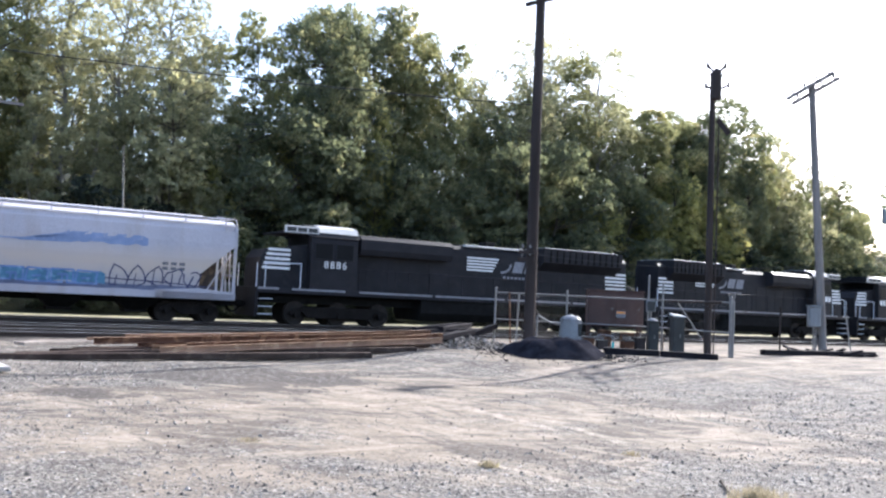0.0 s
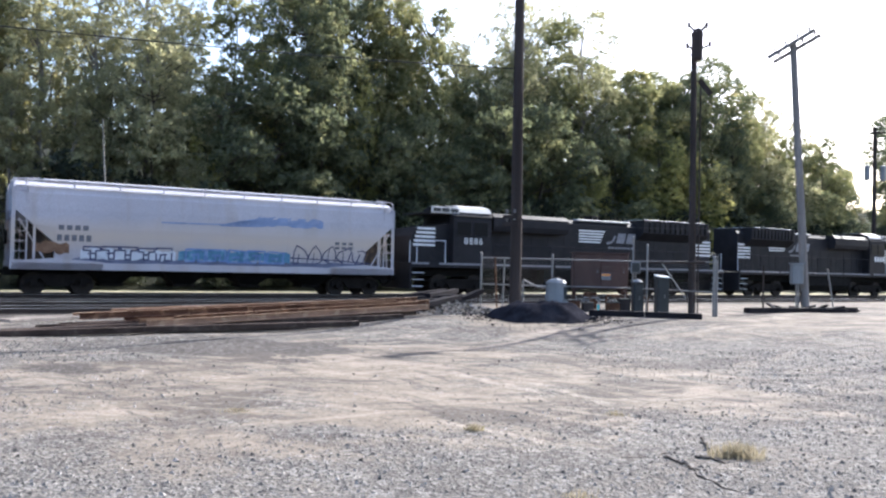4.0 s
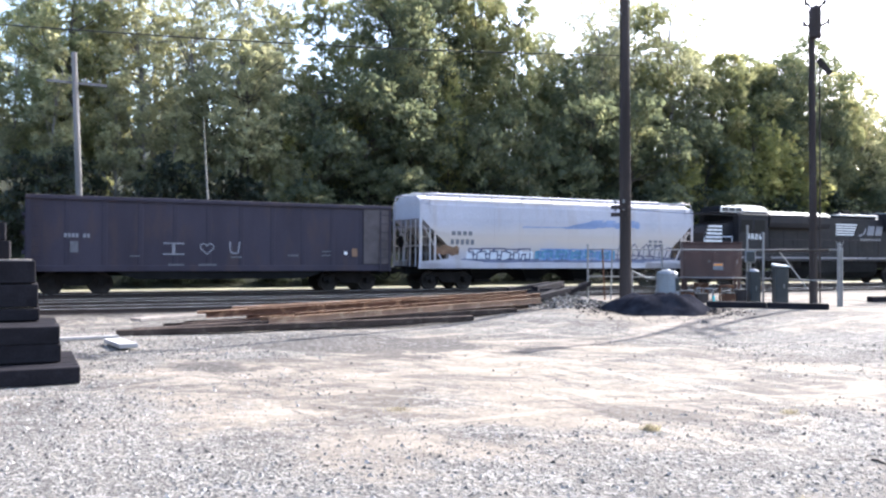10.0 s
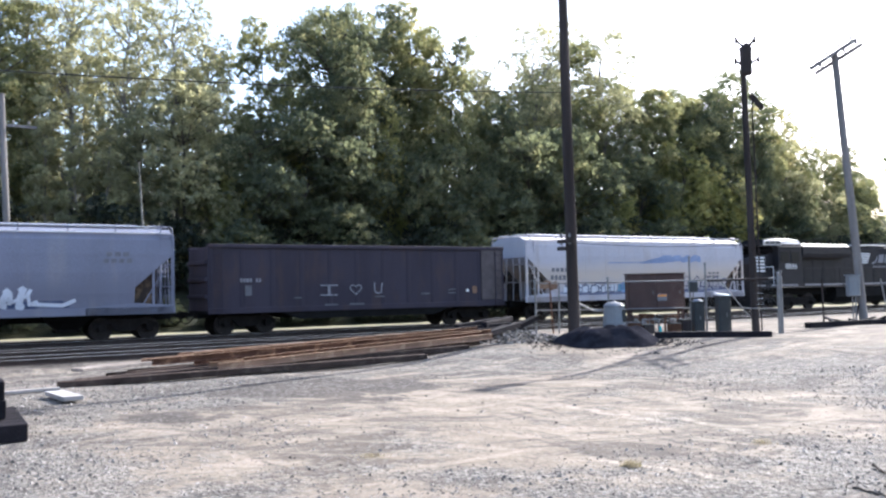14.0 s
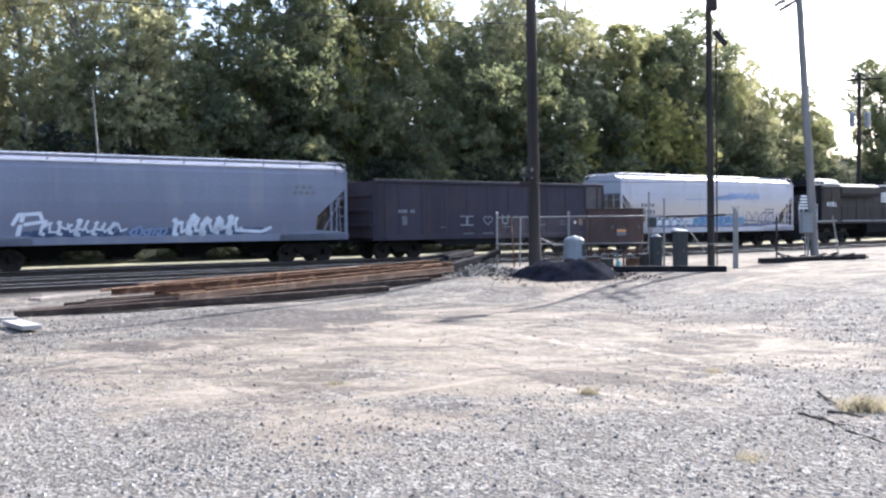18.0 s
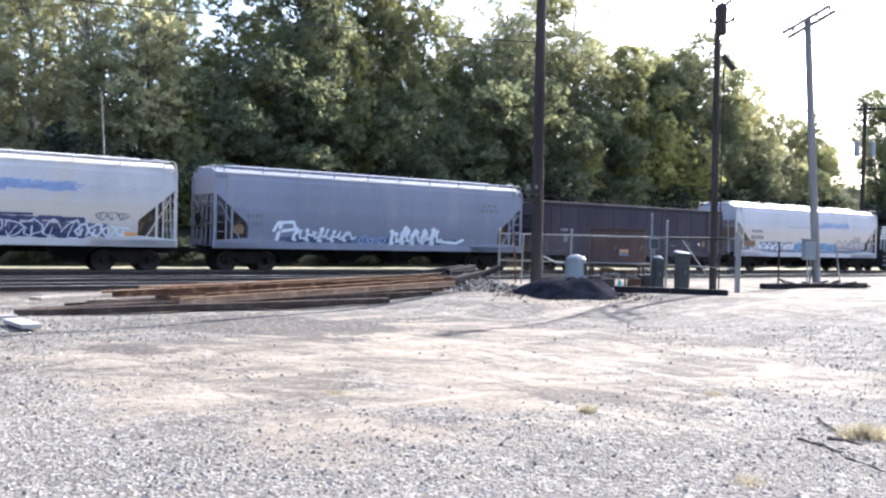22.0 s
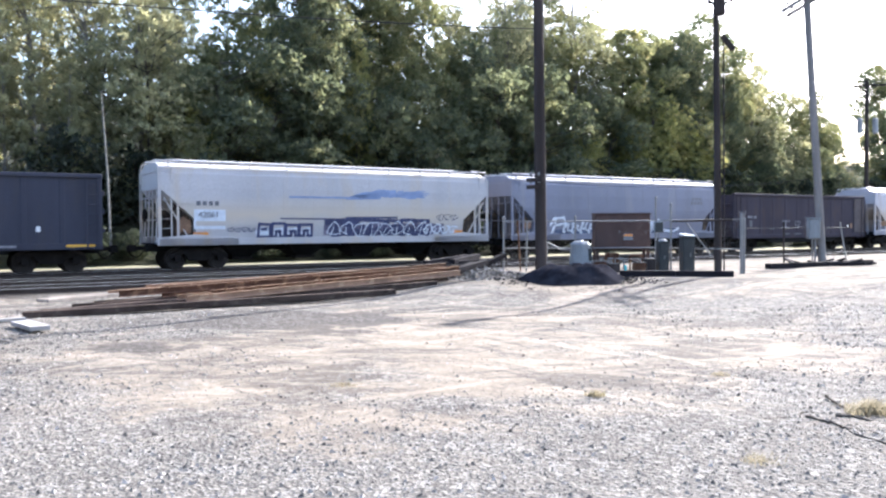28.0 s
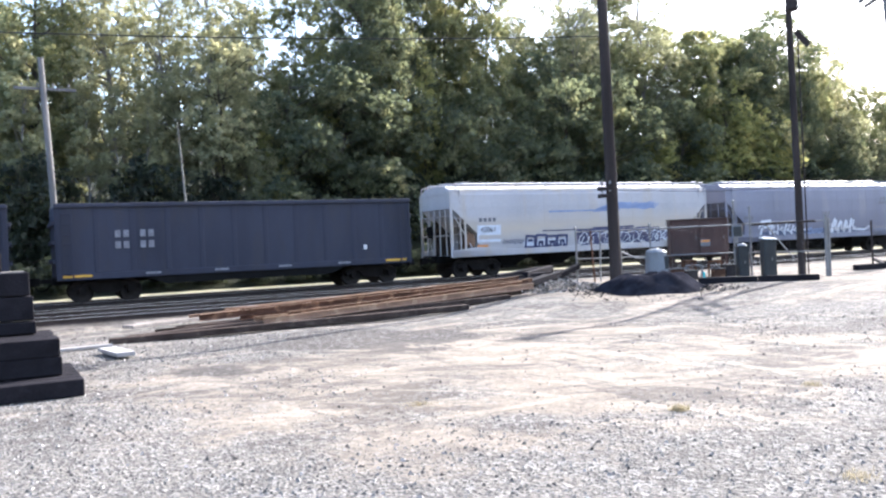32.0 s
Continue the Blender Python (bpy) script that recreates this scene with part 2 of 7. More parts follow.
def ground_material():
    """Pale trodden dirt, grey gravel and darker ballast by the tracks."""
    m = bpy.data.materials.new("yard_ground")
    m.use_nodes = True
    nt = m.node_tree
    n, l = nt.nodes, nt.links
    b = n["Principled BSDF"]
    b.inputs["Roughness"].default_value = 0.95
    b.inputs["Specular IOR Level"].default_value = 0.15
    tc = n.new("ShaderNodeTexCoord")
    P = tc.outputs["Object"]

    def noise_(scale, detail=6, rough=0.55, vec=P, distort=0.0):
        t = n.new("ShaderNodeTexNoise")
        t.inputs["Scale"].default_value, t.inputs["Detail"].default_value, t.inputs["Roughness"].default_value, t.inputs["Distortion"].default_value = scale, detail, rough, distort
        l.new(vec, t.inputs["Vector"])
        return t.outputs[0]

    def ramp2(v, p0, p1, c0=(0, 0, 0), c1=(1, 1, 1)):
        r = n.new("ShaderNodeValToRGB")
        r.color_ramp.elements[0].position, r.color_ramp.elements[1].position = p0, p1
        r.color_ramp.elements[0].color, r.color_ramp.elements[1].color = (*c0, 1), (*c1, 1)
        l.new(v, r.inputs[0])
        return r.outputs[0]

    def blend(f, c0, c1, mode="MIX"):
        x = n.new("ShaderNodeMixRGB")
        x.blend_type = mode
        for i, v in enumerate((f, c0, c1)):
            if isinstance(v, (int, float)):
                x.inputs[i].default_value = v
            elif isinstance(v, tuple):
                x.inputs[i].default_value = (*v, 1)
            else:
                l.new(v, x.inputs[i])
        return x.outputs[0]

    def maths(op, a, c):
        x = n.new("ShaderNodeMath")
        x.operation = op
        for i, v in enumerate((a, c)):
            if isinstance(v, (int, float)):
                x.inputs[i].default_value = v
            else:
                l.new(v, x.inputs[i])
        return x.outputs[0]

    # stones
    vo = n.new("ShaderNodeTexVoronoi")
    vo.inputs["Scale"].default_value = 30
    l.new(P, vo.inputs["Vector"])
    cell = n.new("ShaderNodeSeparateColor")
    l.new(vo.outputs["Color"], cell.inputs[0])
    stone = ramp2(noise_(55, 3), 0.32, 0.68, (0.035, 0.033, 0.031), (0.30, 0.286, 0.264))
    stone = blend(0.7, stone, ramp2(cell.outputs[0], 0.15, 0.95, (0.07, 0.066, 0.061), (0.37, 0.352, 0.324)))
    # gaps between stones darkened in the colour, in place of their shadows
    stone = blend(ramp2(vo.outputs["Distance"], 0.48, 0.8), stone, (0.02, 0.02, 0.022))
    stone = blend(ramp2(noise_(0.9, 5), 0.45, 0.62), stone, blend(0.5, stone, (0.05, 0.048, 0.048)))
    stone = blend(0.45, stone, (0.205, 0.192, 0.172))
    dirt = ramp2(noise_(1.3, 8), 0.3, 0.7, (0.15, 0.127, 0.102), (0.25, 0.217, 0.178))
    dirt = blend(ramp2(noise_(9, 6), 0.5, 0.72), dirt, (0.285, 0.25, 0.208))
    sep = n.new("ShaderNodeSeparateXYZ")
    l.new(P, sep.inputs[0])
    far_ = ramp2(maths("MULTIPLY", sep.outputs[1], 0.05), 0.34, 0.60)
    mid_ = ramp2(maths("MULTIPLY", sep.outputs[1], 0.05), 0.30, 0.46)

    # tyre ruts cross the yard on two courses
    def ruts(turn, scale, along, across, distort):
        mp = n.new("ShaderNodeMapping")
        mp.inputs["Rotation"].default_value = (0, 0, radians(turn))
        l.new(P, mp.inputs[0])
        sq = n.new("ShaderNodeMapping")
        sq.inputs["Scale"].default_value = (along, across, 1)
        l.new(mp.outputs[0], sq.inputs[0])
        return noise_(scale, 6, 0.6, sq.outputs[0], distort)
    rut = ruts(-42, 0.8, 0.3, 1.2, 1.7)
    rut2 = ruts(35, 0.8, 0.3, 1.3, 1.7)
    # the trodden field in the middle of the yard and the drive beyond it, gravel round about
    def square(v):
        return maths("MULTIPLY", v, v)
    lean = maths("SUBTRACT", sep.outputs[0], maths("MULTIPLY", maths("SUBTRACT", sep.outputs[1], 12.0), 0.12))
    ring = maths("ADD", square(maths("MULTIPLY", lean, 0.18)), square(maths("MULTIPLY", maths("SUBTRACT", sep.outputs[1], 13.0), 0.165)))
    field = ramp2(maths("MULTIPLY", ring, 0.5), 0.2, 0.75, (1, 1, 1), (0, 0, 0))
    drive = ramp2(maths("MULTIPLY", sep.outputs[1], 0.04), 0.72, 0.88)
    drive = maths("MULTIPLY", drive, ramp2(maths("ADD", maths("MULTIPLY", sep.outputs[0], 0.1), 0.5), 0.2, 0.6))
    patch = maths("ADD", maths("MULTIPLY", noise_(0.28, 6, 0.6, P, 0.5), 0.8), maths("MULTIPLY", rut, 0.3))
    patch = maths("ADD", patch, maths("MULTIPLY", rut2, 0.25))
    patch = maths("ADD", patch, maths("MULTIPLY", maths("MAXIMUM", field, drive), 0.23))
    patch = maths("SUBTRACT", patch, 0.015)
    fine_edge = maths("ADD", patch, maths("MULTIPLY", noise_(14, 5), 0.22))
    mask = ramp2(fine_edge, 0.86, 0.97)
    col = blend(mask, stone, dirt)
    # damp dark hollows, worn pale wheel marks
    damp = maths("MULTIPLY", ramp2(ruts(-25, 0.5, 0.6, 1.2, 1.4), 0.49, 0.56), maths("ADD", maths("MULTIPLY", mid_, 0.8), 0.1))
    col = blend(damp, col, blend(0.78, col, (0.075, 0.067, 0.060)))
    col = blend(maths("MULTIPLY", maths("MULTIPLY", ramp2(rut, 0.55, 0.60), 0.7), mid_), col, blend(0.6, col, (0.38, 0.335, 0.28)))
    col = blend(maths("MULTIPLY", maths("MULTIPLY", ramp2(rut2, 0.56, 0.61), 0.65), mid_), col, blend(0.55, col, (0.38, 0.33, 0.275)))
    dark = maths("MULTIPLY", maths("MULTIPLY", ramp2(ruts(50, 1.3, 0.3, 1.3, 1.2), 0.55, 0.61), 0.85), mid_)
    col = blend(dark, col, blend(0.7, col, (0.07, 0.063, 0.057)))
    # two damp hollows that dried unevenly
    def hollow(cx, cy, rx, ry, ragged):
        dx = maths("MULTIPLY", maths("SUBTRACT", sep.outputs[0], cx), 1 / rx)
        dy = maths("MULTIPLY", maths("SUBTRACT", sep.outputs[1], cy), 1 / ry)
        d = maths("POWER", maths("ADD", square(dx), square(dy)), 0.5)
        d = maths("ADD", d, maths("MULTIPLY", maths("SUBTRACT", ragged, 0.5), 2.4))
        return ramp2(maths("MULTIPLY", d, 0.5), 0.38, 0.43, (1, 1, 1), (0, 0, 0))
    wet = maths("MAXIMUM", hollow(-3.6, 16.0, 2.6, 2.2, ruts(20, 1.0, 0.45, 1.0, 1.2)), hollow(-5.2, 12.35, 1.15, 0.55, noise_(1.4, 5)))
    tread = ramp2(ruts(8, 1.9, 0.22, 1.0, 0.9), 0.57, 0.61)
    col = blend(maths("MULTIPLY", maths("MULTIPLY", tread, 0.5), mid_), col, blend(0.6, col, (0.40, 0.355, 0.295)))
    crust = ramp2(ruts(-16, 1.5, 0.3, 1.0, 1.2), 0.585, 0.615)
    col = blend(maths("MULTIPLY", maths("MULTIPLY", crust, 0.8), mid_), col, blend(0.75, col, (0.09, 0.08, 0.07)))
    col = blend(maths("MULTIPLY", wet, 0.85), col, (0.068, 0.062, 0.058))

    # low pale ridges thrown up by wheels
    def ridge(xa, ya, xb, yb, wide):
        length = math.hypot(xb - xa, yb - ya)
        ux, uy = (xb - xa) / length, (yb - ya) / length
        px, py = maths("SUBTRACT", sep.outputs[0], xa), maths("SUBTRACT", sep.outputs[1], ya)
        run_ = maths("ADD", maths("MULTIPLY", px, ux), maths("MULTIPLY", py, uy))
        side = maths("ADD", maths("MULTIPLY", px, -uy), maths("MULTIPLY", py, ux))
        side = maths("ABSOLUTE", maths("ADD", side, maths("MULTIPLY", maths("SUBTRACT", noise_(2.2, 5), 0.5), wide * 3)), 0.0)
        body_ = ramp2(maths("MULTIPLY", side, 0.5 / wide), 0.15, 0.5, (1, 1, 1), (0, 0, 0))
        ends = ramp2(maths("MULTIPLY", maths("ABSOLUTE", maths("SUBTRACT", run_, length / 2), 0.0), 1 / length), 0.38, 0.5, (1, 1, 1), (0, 0, 0))
        return maths("MULTIPLY", body_, ends)
    pale = maths("MAXIMUM", ridge(2.0, 12.63, 3.09, 10.41, 0.13), ridge(0.75, 9.25, 2.3, 7.9, 0.1))
    pale = maths("MAXIMUM", pale, ridge(0.64, 13.6, 2.24, 11.29, 0.15))
    col = blend(maths("MULTIPLY", maths("MULTIPLY", pale, 0.75), ramp2(noise_(3.1, 5), 0.36, 0.6)), col, (0.41, 0.37, 0.315))
    clod = n.new("ShaderNodeTexVoronoi")
    clod.inputs["Scale"].default_value = 21
    l.new(P, clod.inputs["Vector"])
    lump = n.new("ShaderNodeSeparateColor")
    l.new(clod.outputs["Color"], lump.inputs[0])
    speck = maths("MULTIPLY", ramp2(lump.outputs[0], 0.68, 0.76), maths("SUBTRACT", 0.85, maths("MULTIPLY", mask, 0.6)))
    col = blend(speck, col, blend(0.55, col, (0.045, 0.044, 0.045)))
    glint = maths("MULTIPLY", ramp2(lump.outputs[1], 0.78, 0.84), maths("SUBTRACT", 0.8, maths("MULTIPLY", mask, 0.5)))
    col = blend(glint, col, blend(0.42, col, (0.46, 0.45, 0.43)))
    col = blend(ramp2(noise_(17, 4), 0.58, 0.66), col, blend(0.6, col, (0.07, 0.07, 0.07)))
    col = blend(1.0, col, (0.855, 0.825, 0.785), "MULTIPLY")
    # ballast and cinders by the tracks, floor of the wood behind darkened for shade
    dot = n.new("ShaderNodeVectorMath")
    dot.operation = "DOT_PRODUCT"
    l.new(P, dot.inputs[0])
    dot.inputs[1].default_value = (DY, -DX, 0)
    off = maths("SUBTRACT", dot.outputs["Value"], (OX * DY - OY * DX) / SCALE)
    run = n.new("ShaderNodeVectorMath")
    run.operation = "DOT_PRODUCT"
    l.new(P, run.inputs[0])
    run.inputs[1].default_value = (DX, DY, 0)
    ahead = maths("SUBTRACT", run.outputs["Value"], (OX * DX + OY * DY) / SCALE)
    wob = maths("ADD", off, maths("MULTIPLY", maths("SUBTRACT", noise_(0.5, 4), 0.5), 2.0))
    ballast = ramp2(cell.outputs[1], 0.1, 0.9, (0.012, 0.011, 0.011), (0.062, 0.055, 0.05))
    near_track = ramp2(maths("MULTIPLY", maths("SUBTRACT", 10.3, wob), 0.5), 0.0, 1.0)
    near_track = maths("MULTIPLY", near_track, ramp2(maths("MULTIPLY", maths("ADD", off, 4.2), 1.6), 0.0, 1.0))
    near_track = maths("MULTIPLY", near_track, ramp2(maths("MULTIPLY", maths("SUBTRACT", 20.0, ahead), 0.1), 0.0, 1.0))
    col = blend(near_track, col, ballast)
    # pale strip behind the train: sunlight on the ground put into its colour
    verge = ramp2(noise_(2.5, 6), 0.35, 0.7, (0.30, 0.28, 0.16), (0.52, 0.48, 0.32))
    col = blend(ramp2(maths("MULTIPLY", maths("SUBTRACT", -3.9, off), 1.6), 0.0, 1.0), col, verge)
    # near-black, with the trees' shade in the colour
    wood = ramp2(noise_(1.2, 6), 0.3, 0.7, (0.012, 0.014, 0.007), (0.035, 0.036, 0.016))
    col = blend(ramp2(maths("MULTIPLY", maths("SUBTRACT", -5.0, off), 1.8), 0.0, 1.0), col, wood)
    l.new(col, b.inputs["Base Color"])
    bp = n.new("ShaderNodeBump")
    bp.inputs["Strength"].default_value, bp.inputs["Distance"].default_value = 0.6, 0.03
    rough_h = maths("ADD", maths("MULTIPLY", vo.outputs["Distance"], maths("SUBTRACT", 1.15, mask)), maths("MULTIPLY", noise_(3, 6), 0.8))
    l.new(rough_h, bp.inputs["Height"])
    l.new(bp.outputs[0], b.inputs["Normal"])
    return m


GROUND = ground_material()


def pebbles():
    """Loose stones, each with its own grey."""
    m = bpy.data.materials.new("loose_gravel")
    m.use_nodes = True
    n, l = m.node_tree.nodes, m.node_tree.links
    b = n["Principled BSDF"]
    b.inputs["Roughness"].default_value, b.inputs["Specular IOR Level"].default_value = 0.85, 0.2
    g = n.new("ShaderNodeNewGeometry")
    r = n.new("ShaderNodeValToRGB")
    e = r.color_ramp.elements
    e[0].position, e[0].color = 0.0, (0.045, 0.042, 0.04, 1)
    e[1].position, e[1].color = 1.0, (0.44, 0.41, 0.37, 1)
    for at, c in ((0.2, (0.12, 0.112, 0.103, 1)), (0.55, (0.205, 0.193, 0.175, 1)), (0.85, (0.29, 0.27, 0.243, 1))):
        e.new(at).color = c
    l.new(g.outputs["Random Per Island"], r.inputs[0])
    l.new(r.outputs[0], b.inputs["Base Color"])
    return m


PEBBLE = pebbles()
RAIL = surface("rail_steel", (0.055, 0.042, 0.036), 0.75, 0.1, vary=0.4, scale=1.5)
RAIL_TOP = surface("polished_rail", (0.62, 0.61, 0.60), 0.40, 0.4, vary=0.15, bump=0)
TIE = surface("creosoted_tie", (0.06, 0.05, 0.042), 0.9, vary=0.4, scale=4)
RUST = surface("rusty_steel", (0.13, 0.066, 0.042), 0.85, 0.1, vary=0.5, scale=2, other=(0.26, 0.15, 0.09), mix=0.7)
# worn rail tops, paler because the sun on them is in the colour
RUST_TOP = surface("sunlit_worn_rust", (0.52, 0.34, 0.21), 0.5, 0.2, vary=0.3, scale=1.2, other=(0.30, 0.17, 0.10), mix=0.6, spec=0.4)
RUST_PALE = surface("worn_rusty_steel", (0.36, 0.22, 0.14), 0.7, 0.1, vary=0.4, scale=2, other=(0.48, 0.34, 0.22), mix=0.7)


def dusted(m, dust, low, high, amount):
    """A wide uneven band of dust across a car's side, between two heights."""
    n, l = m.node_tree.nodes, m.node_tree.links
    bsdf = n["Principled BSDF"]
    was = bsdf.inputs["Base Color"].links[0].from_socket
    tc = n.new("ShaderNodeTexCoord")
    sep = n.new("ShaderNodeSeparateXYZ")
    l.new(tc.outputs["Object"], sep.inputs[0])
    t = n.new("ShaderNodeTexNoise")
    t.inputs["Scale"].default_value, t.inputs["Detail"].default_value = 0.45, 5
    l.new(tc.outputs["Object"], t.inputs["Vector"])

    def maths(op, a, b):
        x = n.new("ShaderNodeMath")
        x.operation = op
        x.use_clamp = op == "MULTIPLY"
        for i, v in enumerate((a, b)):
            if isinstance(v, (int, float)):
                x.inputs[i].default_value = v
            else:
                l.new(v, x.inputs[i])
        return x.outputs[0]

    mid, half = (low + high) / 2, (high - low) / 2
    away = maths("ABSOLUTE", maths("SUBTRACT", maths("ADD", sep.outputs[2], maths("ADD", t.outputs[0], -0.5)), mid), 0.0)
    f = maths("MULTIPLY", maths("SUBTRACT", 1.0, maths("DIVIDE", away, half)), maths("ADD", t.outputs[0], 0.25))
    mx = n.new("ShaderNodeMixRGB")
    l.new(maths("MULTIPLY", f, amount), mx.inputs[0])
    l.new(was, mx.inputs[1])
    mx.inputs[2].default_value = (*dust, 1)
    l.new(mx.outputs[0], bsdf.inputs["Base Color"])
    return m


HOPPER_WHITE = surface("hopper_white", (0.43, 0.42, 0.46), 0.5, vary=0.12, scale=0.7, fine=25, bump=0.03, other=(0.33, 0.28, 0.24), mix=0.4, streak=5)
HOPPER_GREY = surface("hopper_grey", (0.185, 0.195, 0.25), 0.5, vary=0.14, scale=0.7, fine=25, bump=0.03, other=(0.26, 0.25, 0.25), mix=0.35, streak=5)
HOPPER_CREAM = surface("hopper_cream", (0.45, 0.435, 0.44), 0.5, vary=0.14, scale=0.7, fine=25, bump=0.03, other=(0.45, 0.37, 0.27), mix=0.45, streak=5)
UNDER = surface("underframe_black", (0.012, 0.012, 0.012), 0.85, 0.0, vary=0.4, scale=2)
TRUCK = surface("truck_iron", (0.016, 0.014, 0.013), 0.85, 0.0, vary=0.4, scale=3)
WHEEL = surface("wheel_steel", (0.035, 0.030, 0.027), 0.7, 0.2, vary=0.3, spec=0.15)
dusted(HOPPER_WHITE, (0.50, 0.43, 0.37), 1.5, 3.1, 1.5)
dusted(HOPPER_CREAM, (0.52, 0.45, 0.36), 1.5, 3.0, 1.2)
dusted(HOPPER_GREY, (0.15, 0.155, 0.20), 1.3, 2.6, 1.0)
GONDOLA = surface("gondola_black", (0.052, 0.055, 0.074), 0.75, vary=0.22, scale=0.8, other=(0.058, 0.054, 0.058), mix=0.4, spec=0.1, streak=4)
GONDOLA_BROWN = surface("gondola_rust_black", (0.052, 0.046, 0.060), 0.75, vary=0.25, scale=0.8, other=(0.070, 0.050, 0.048), mix=0.5, spec=0.1, streak=3)
LOCO = surface("locomotive_black", (0.022, 0.022, 0.026), 0.55, vary=0.3, scale=1, other=(0.036, 0.033, 0.034), mix=0.3, bump=0.02, spec=0.12)
# stands in for sun glare on the black roofs; number board too
LOCO_ROOF = surface("pale_sunlit_roof", (0.55, 0.54, 0.52), 0.45, vary=0.2, scale=1)
WHITE = surface("white_paint", (0.75, 0.75, 0.74), 0.55, vary=0.12, scale=4, bump=0.02)
DARK_GLASS = surface("cab_glass", (0.008, 0.009, 0.011), 0.3, vary=0.1, bump=0, spec=0.08)
BLUE = surface("graffiti_blue", (0.16, 0.26, 0.52), 0.5, vary=0.3, scale=2, other=(0.30, 0.42, 0.62), mix=0.6)
TEAL = surface("graffiti_teal", (0.10, 0.25, 0.38), 0.5, vary=0.35, scale=2, other=(0.20, 0.38, 0.50), mix=0.6)
SLATE = surface("slate_blue_paint", (0.17, 0.19, 0.28), 0.6, vary=0.35, scale=1.5, other=(0.09, 0.10, 0.17), mix=0.7)
PLUM = surface("plum_grey_paint", (0.125, 0.115, 0.18), 0.6, vary=0.4, scale=1.6, other=(0.24, 0.22, 0.28), mix=0.7)
INK = surface("graffiti_ink", (0.05, 0.058, 0.13), 0.5, vary=0.3, scale=3)
PALE = surface("graffiti_pale", (0.62, 0.66, 0.72), 0.5, vary=0.15, scale=3)
BLUE_FADED = surface("faded_blue_paint", (0.22, 0.29, 0.46), 0.5, vary=0.2, scale=2, other=(0.30, 0.34, 0.46), mix=0.6)
BLUE_DARK = surface("dark_blue_paint", (0.06, 0.085, 0.16), 0.5, vary=0.3, scale=2, other=(0.16, 0.2, 0.28), mix=0.6)
RUST_STAIN = surface("rust_stain", (0.22, 0.13, 0.08), 0.7, vary=0.4, scale=3)
CHALK = surface("chalk_white", (0.24, 0.24, 0.26), 0.7, vary=0.3, scale=6)
CHALK_DIM = surface("faded_chalk", (0.13, 0.13, 0.14), 0.7, vary=0.3, scale=6)
END_BROWN = surface("slope_sheet_brown", (0.085, 0.068, 0.058), 0.85, vary=0.4, scale=1.2, other=(0.26, 0.18, 0.11), mix=0.5)
END_GREY = surface("end_panel_grey", (0.105, 0.088, 0.088), 0.75, vary=0.3, scale=1.5)
# brightness of the sun on walks and eave rails is in this colour
ROOF_WALK = surface("sunlit_roof_walk", (0.78, 0.77, 0.76), 0.4, vary=0.15, scale=3, bump=0.02)
STENCIL = surface("stencil_grey", (0.16, 0.16, 0.18), 0.6, vary=0.3, scale=6)
CYAN = surface("cyan_plastic", (0.03, 0.42, 0.46), 0.5, vary=0.1, bump=0)
AMBER = surface("reflector_amber", (0.75, 0.42, 0.06), 0.4, vary=0.15)
ORANGE = surface("orange_decal", (0.75, 0.30, 0.08), 0.5, vary=0.2)
POLE_DARK = surface("creosote_pole", (0.055, 0.045, 0.042), 0.9, vary=0.4, scale=2, fine=30, bump=0.4, streak=8)
POLE_GREY = surface("weathered_pole", (0.22, 0.205, 0.195), 0.9, vary=0.3, scale=2, fine=30, bump=0.3, streak=8)
GALV = surface("galvanised_steel", (0.24, 0.235, 0.23), 0.65, 0.4, vary=0.2, scale=5)
CABLE = surface("cable_black", (0.03, 0.03, 0.03), 0.7, vary=0.1)
BROWN_BOX = surface("brown_cabinet", (0.075, 0.042, 0.036), 0.6, vary=0.3, scale=1.5, streak=3)
GREEN_BOX = surface("dark_green_cabinet", (0.042, 0.046, 0.047), 0.55, vary=0.25, scale=2)
GREY_BOX = surface("light_grey_enamel", (0.21, 0.225, 0.24), 0.5, vary=0.2, scale=2, streak=3)
CINDER = surface("black_cinders", (0.026, 0.026, 0.032), 1.0, vary=0.5, scale=3, fine=30, bump=1.0, spec=0.0)
TIMBER_BLACK = surface("creosoted_timber", (0.019, 0.017, 0.020), 0.85, vary=0.4, scale=2, fine=30, bump=0.4)
TIMBER_BROWN = surface("oiled_brown_timber", (0.068, 0.05, 0.042), 0.9, vary=0.5, scale=2, fine=30, bump=0.4, other=(0.12, 0.095, 0.078), mix=0.5)
TIMBER_PALE = surface("weathered_timber", (0.30, 0.265, 0.23), 0.9, vary=0.3, scale=3, fine=30, bump=0.3)
PLANK_WHITE = surface("white_plank", (0.374, 0.360, 0.346), 0.8, vary=0.2, scale=3)
SHED_WALL = surface("white_siding", (0.44, 0.44, 0.50), 0.6, vary=0.08, scale=0.8, streak=4)
SHED_ROOF = surface("red_metal_roof", (0.25, 0.09, 0.088), 0.6, vary=0.25, scale=1)
BARK = surface("bark", (0.10, 0.085, 0.07), 0.95, vary=0.4, scale=4, bump=0.4)
BARK_PALE = surface("pale_bark", (0.27, 0.25, 0.22), 0.95, vary=0.4, scale=4, bump=0.3)
LEAF_GREEN = leaves("green_leaves", (0.088, 0.105, 0.057), (0.208, 0.218, 0.112), (0.437, 0.398, 0.212))
LEAF_DARK = leaves("dark_leaves", (0.057, 0.073, 0.050), (0.125, 0.144, 0.083), (0.302, 0.291, 0.153))
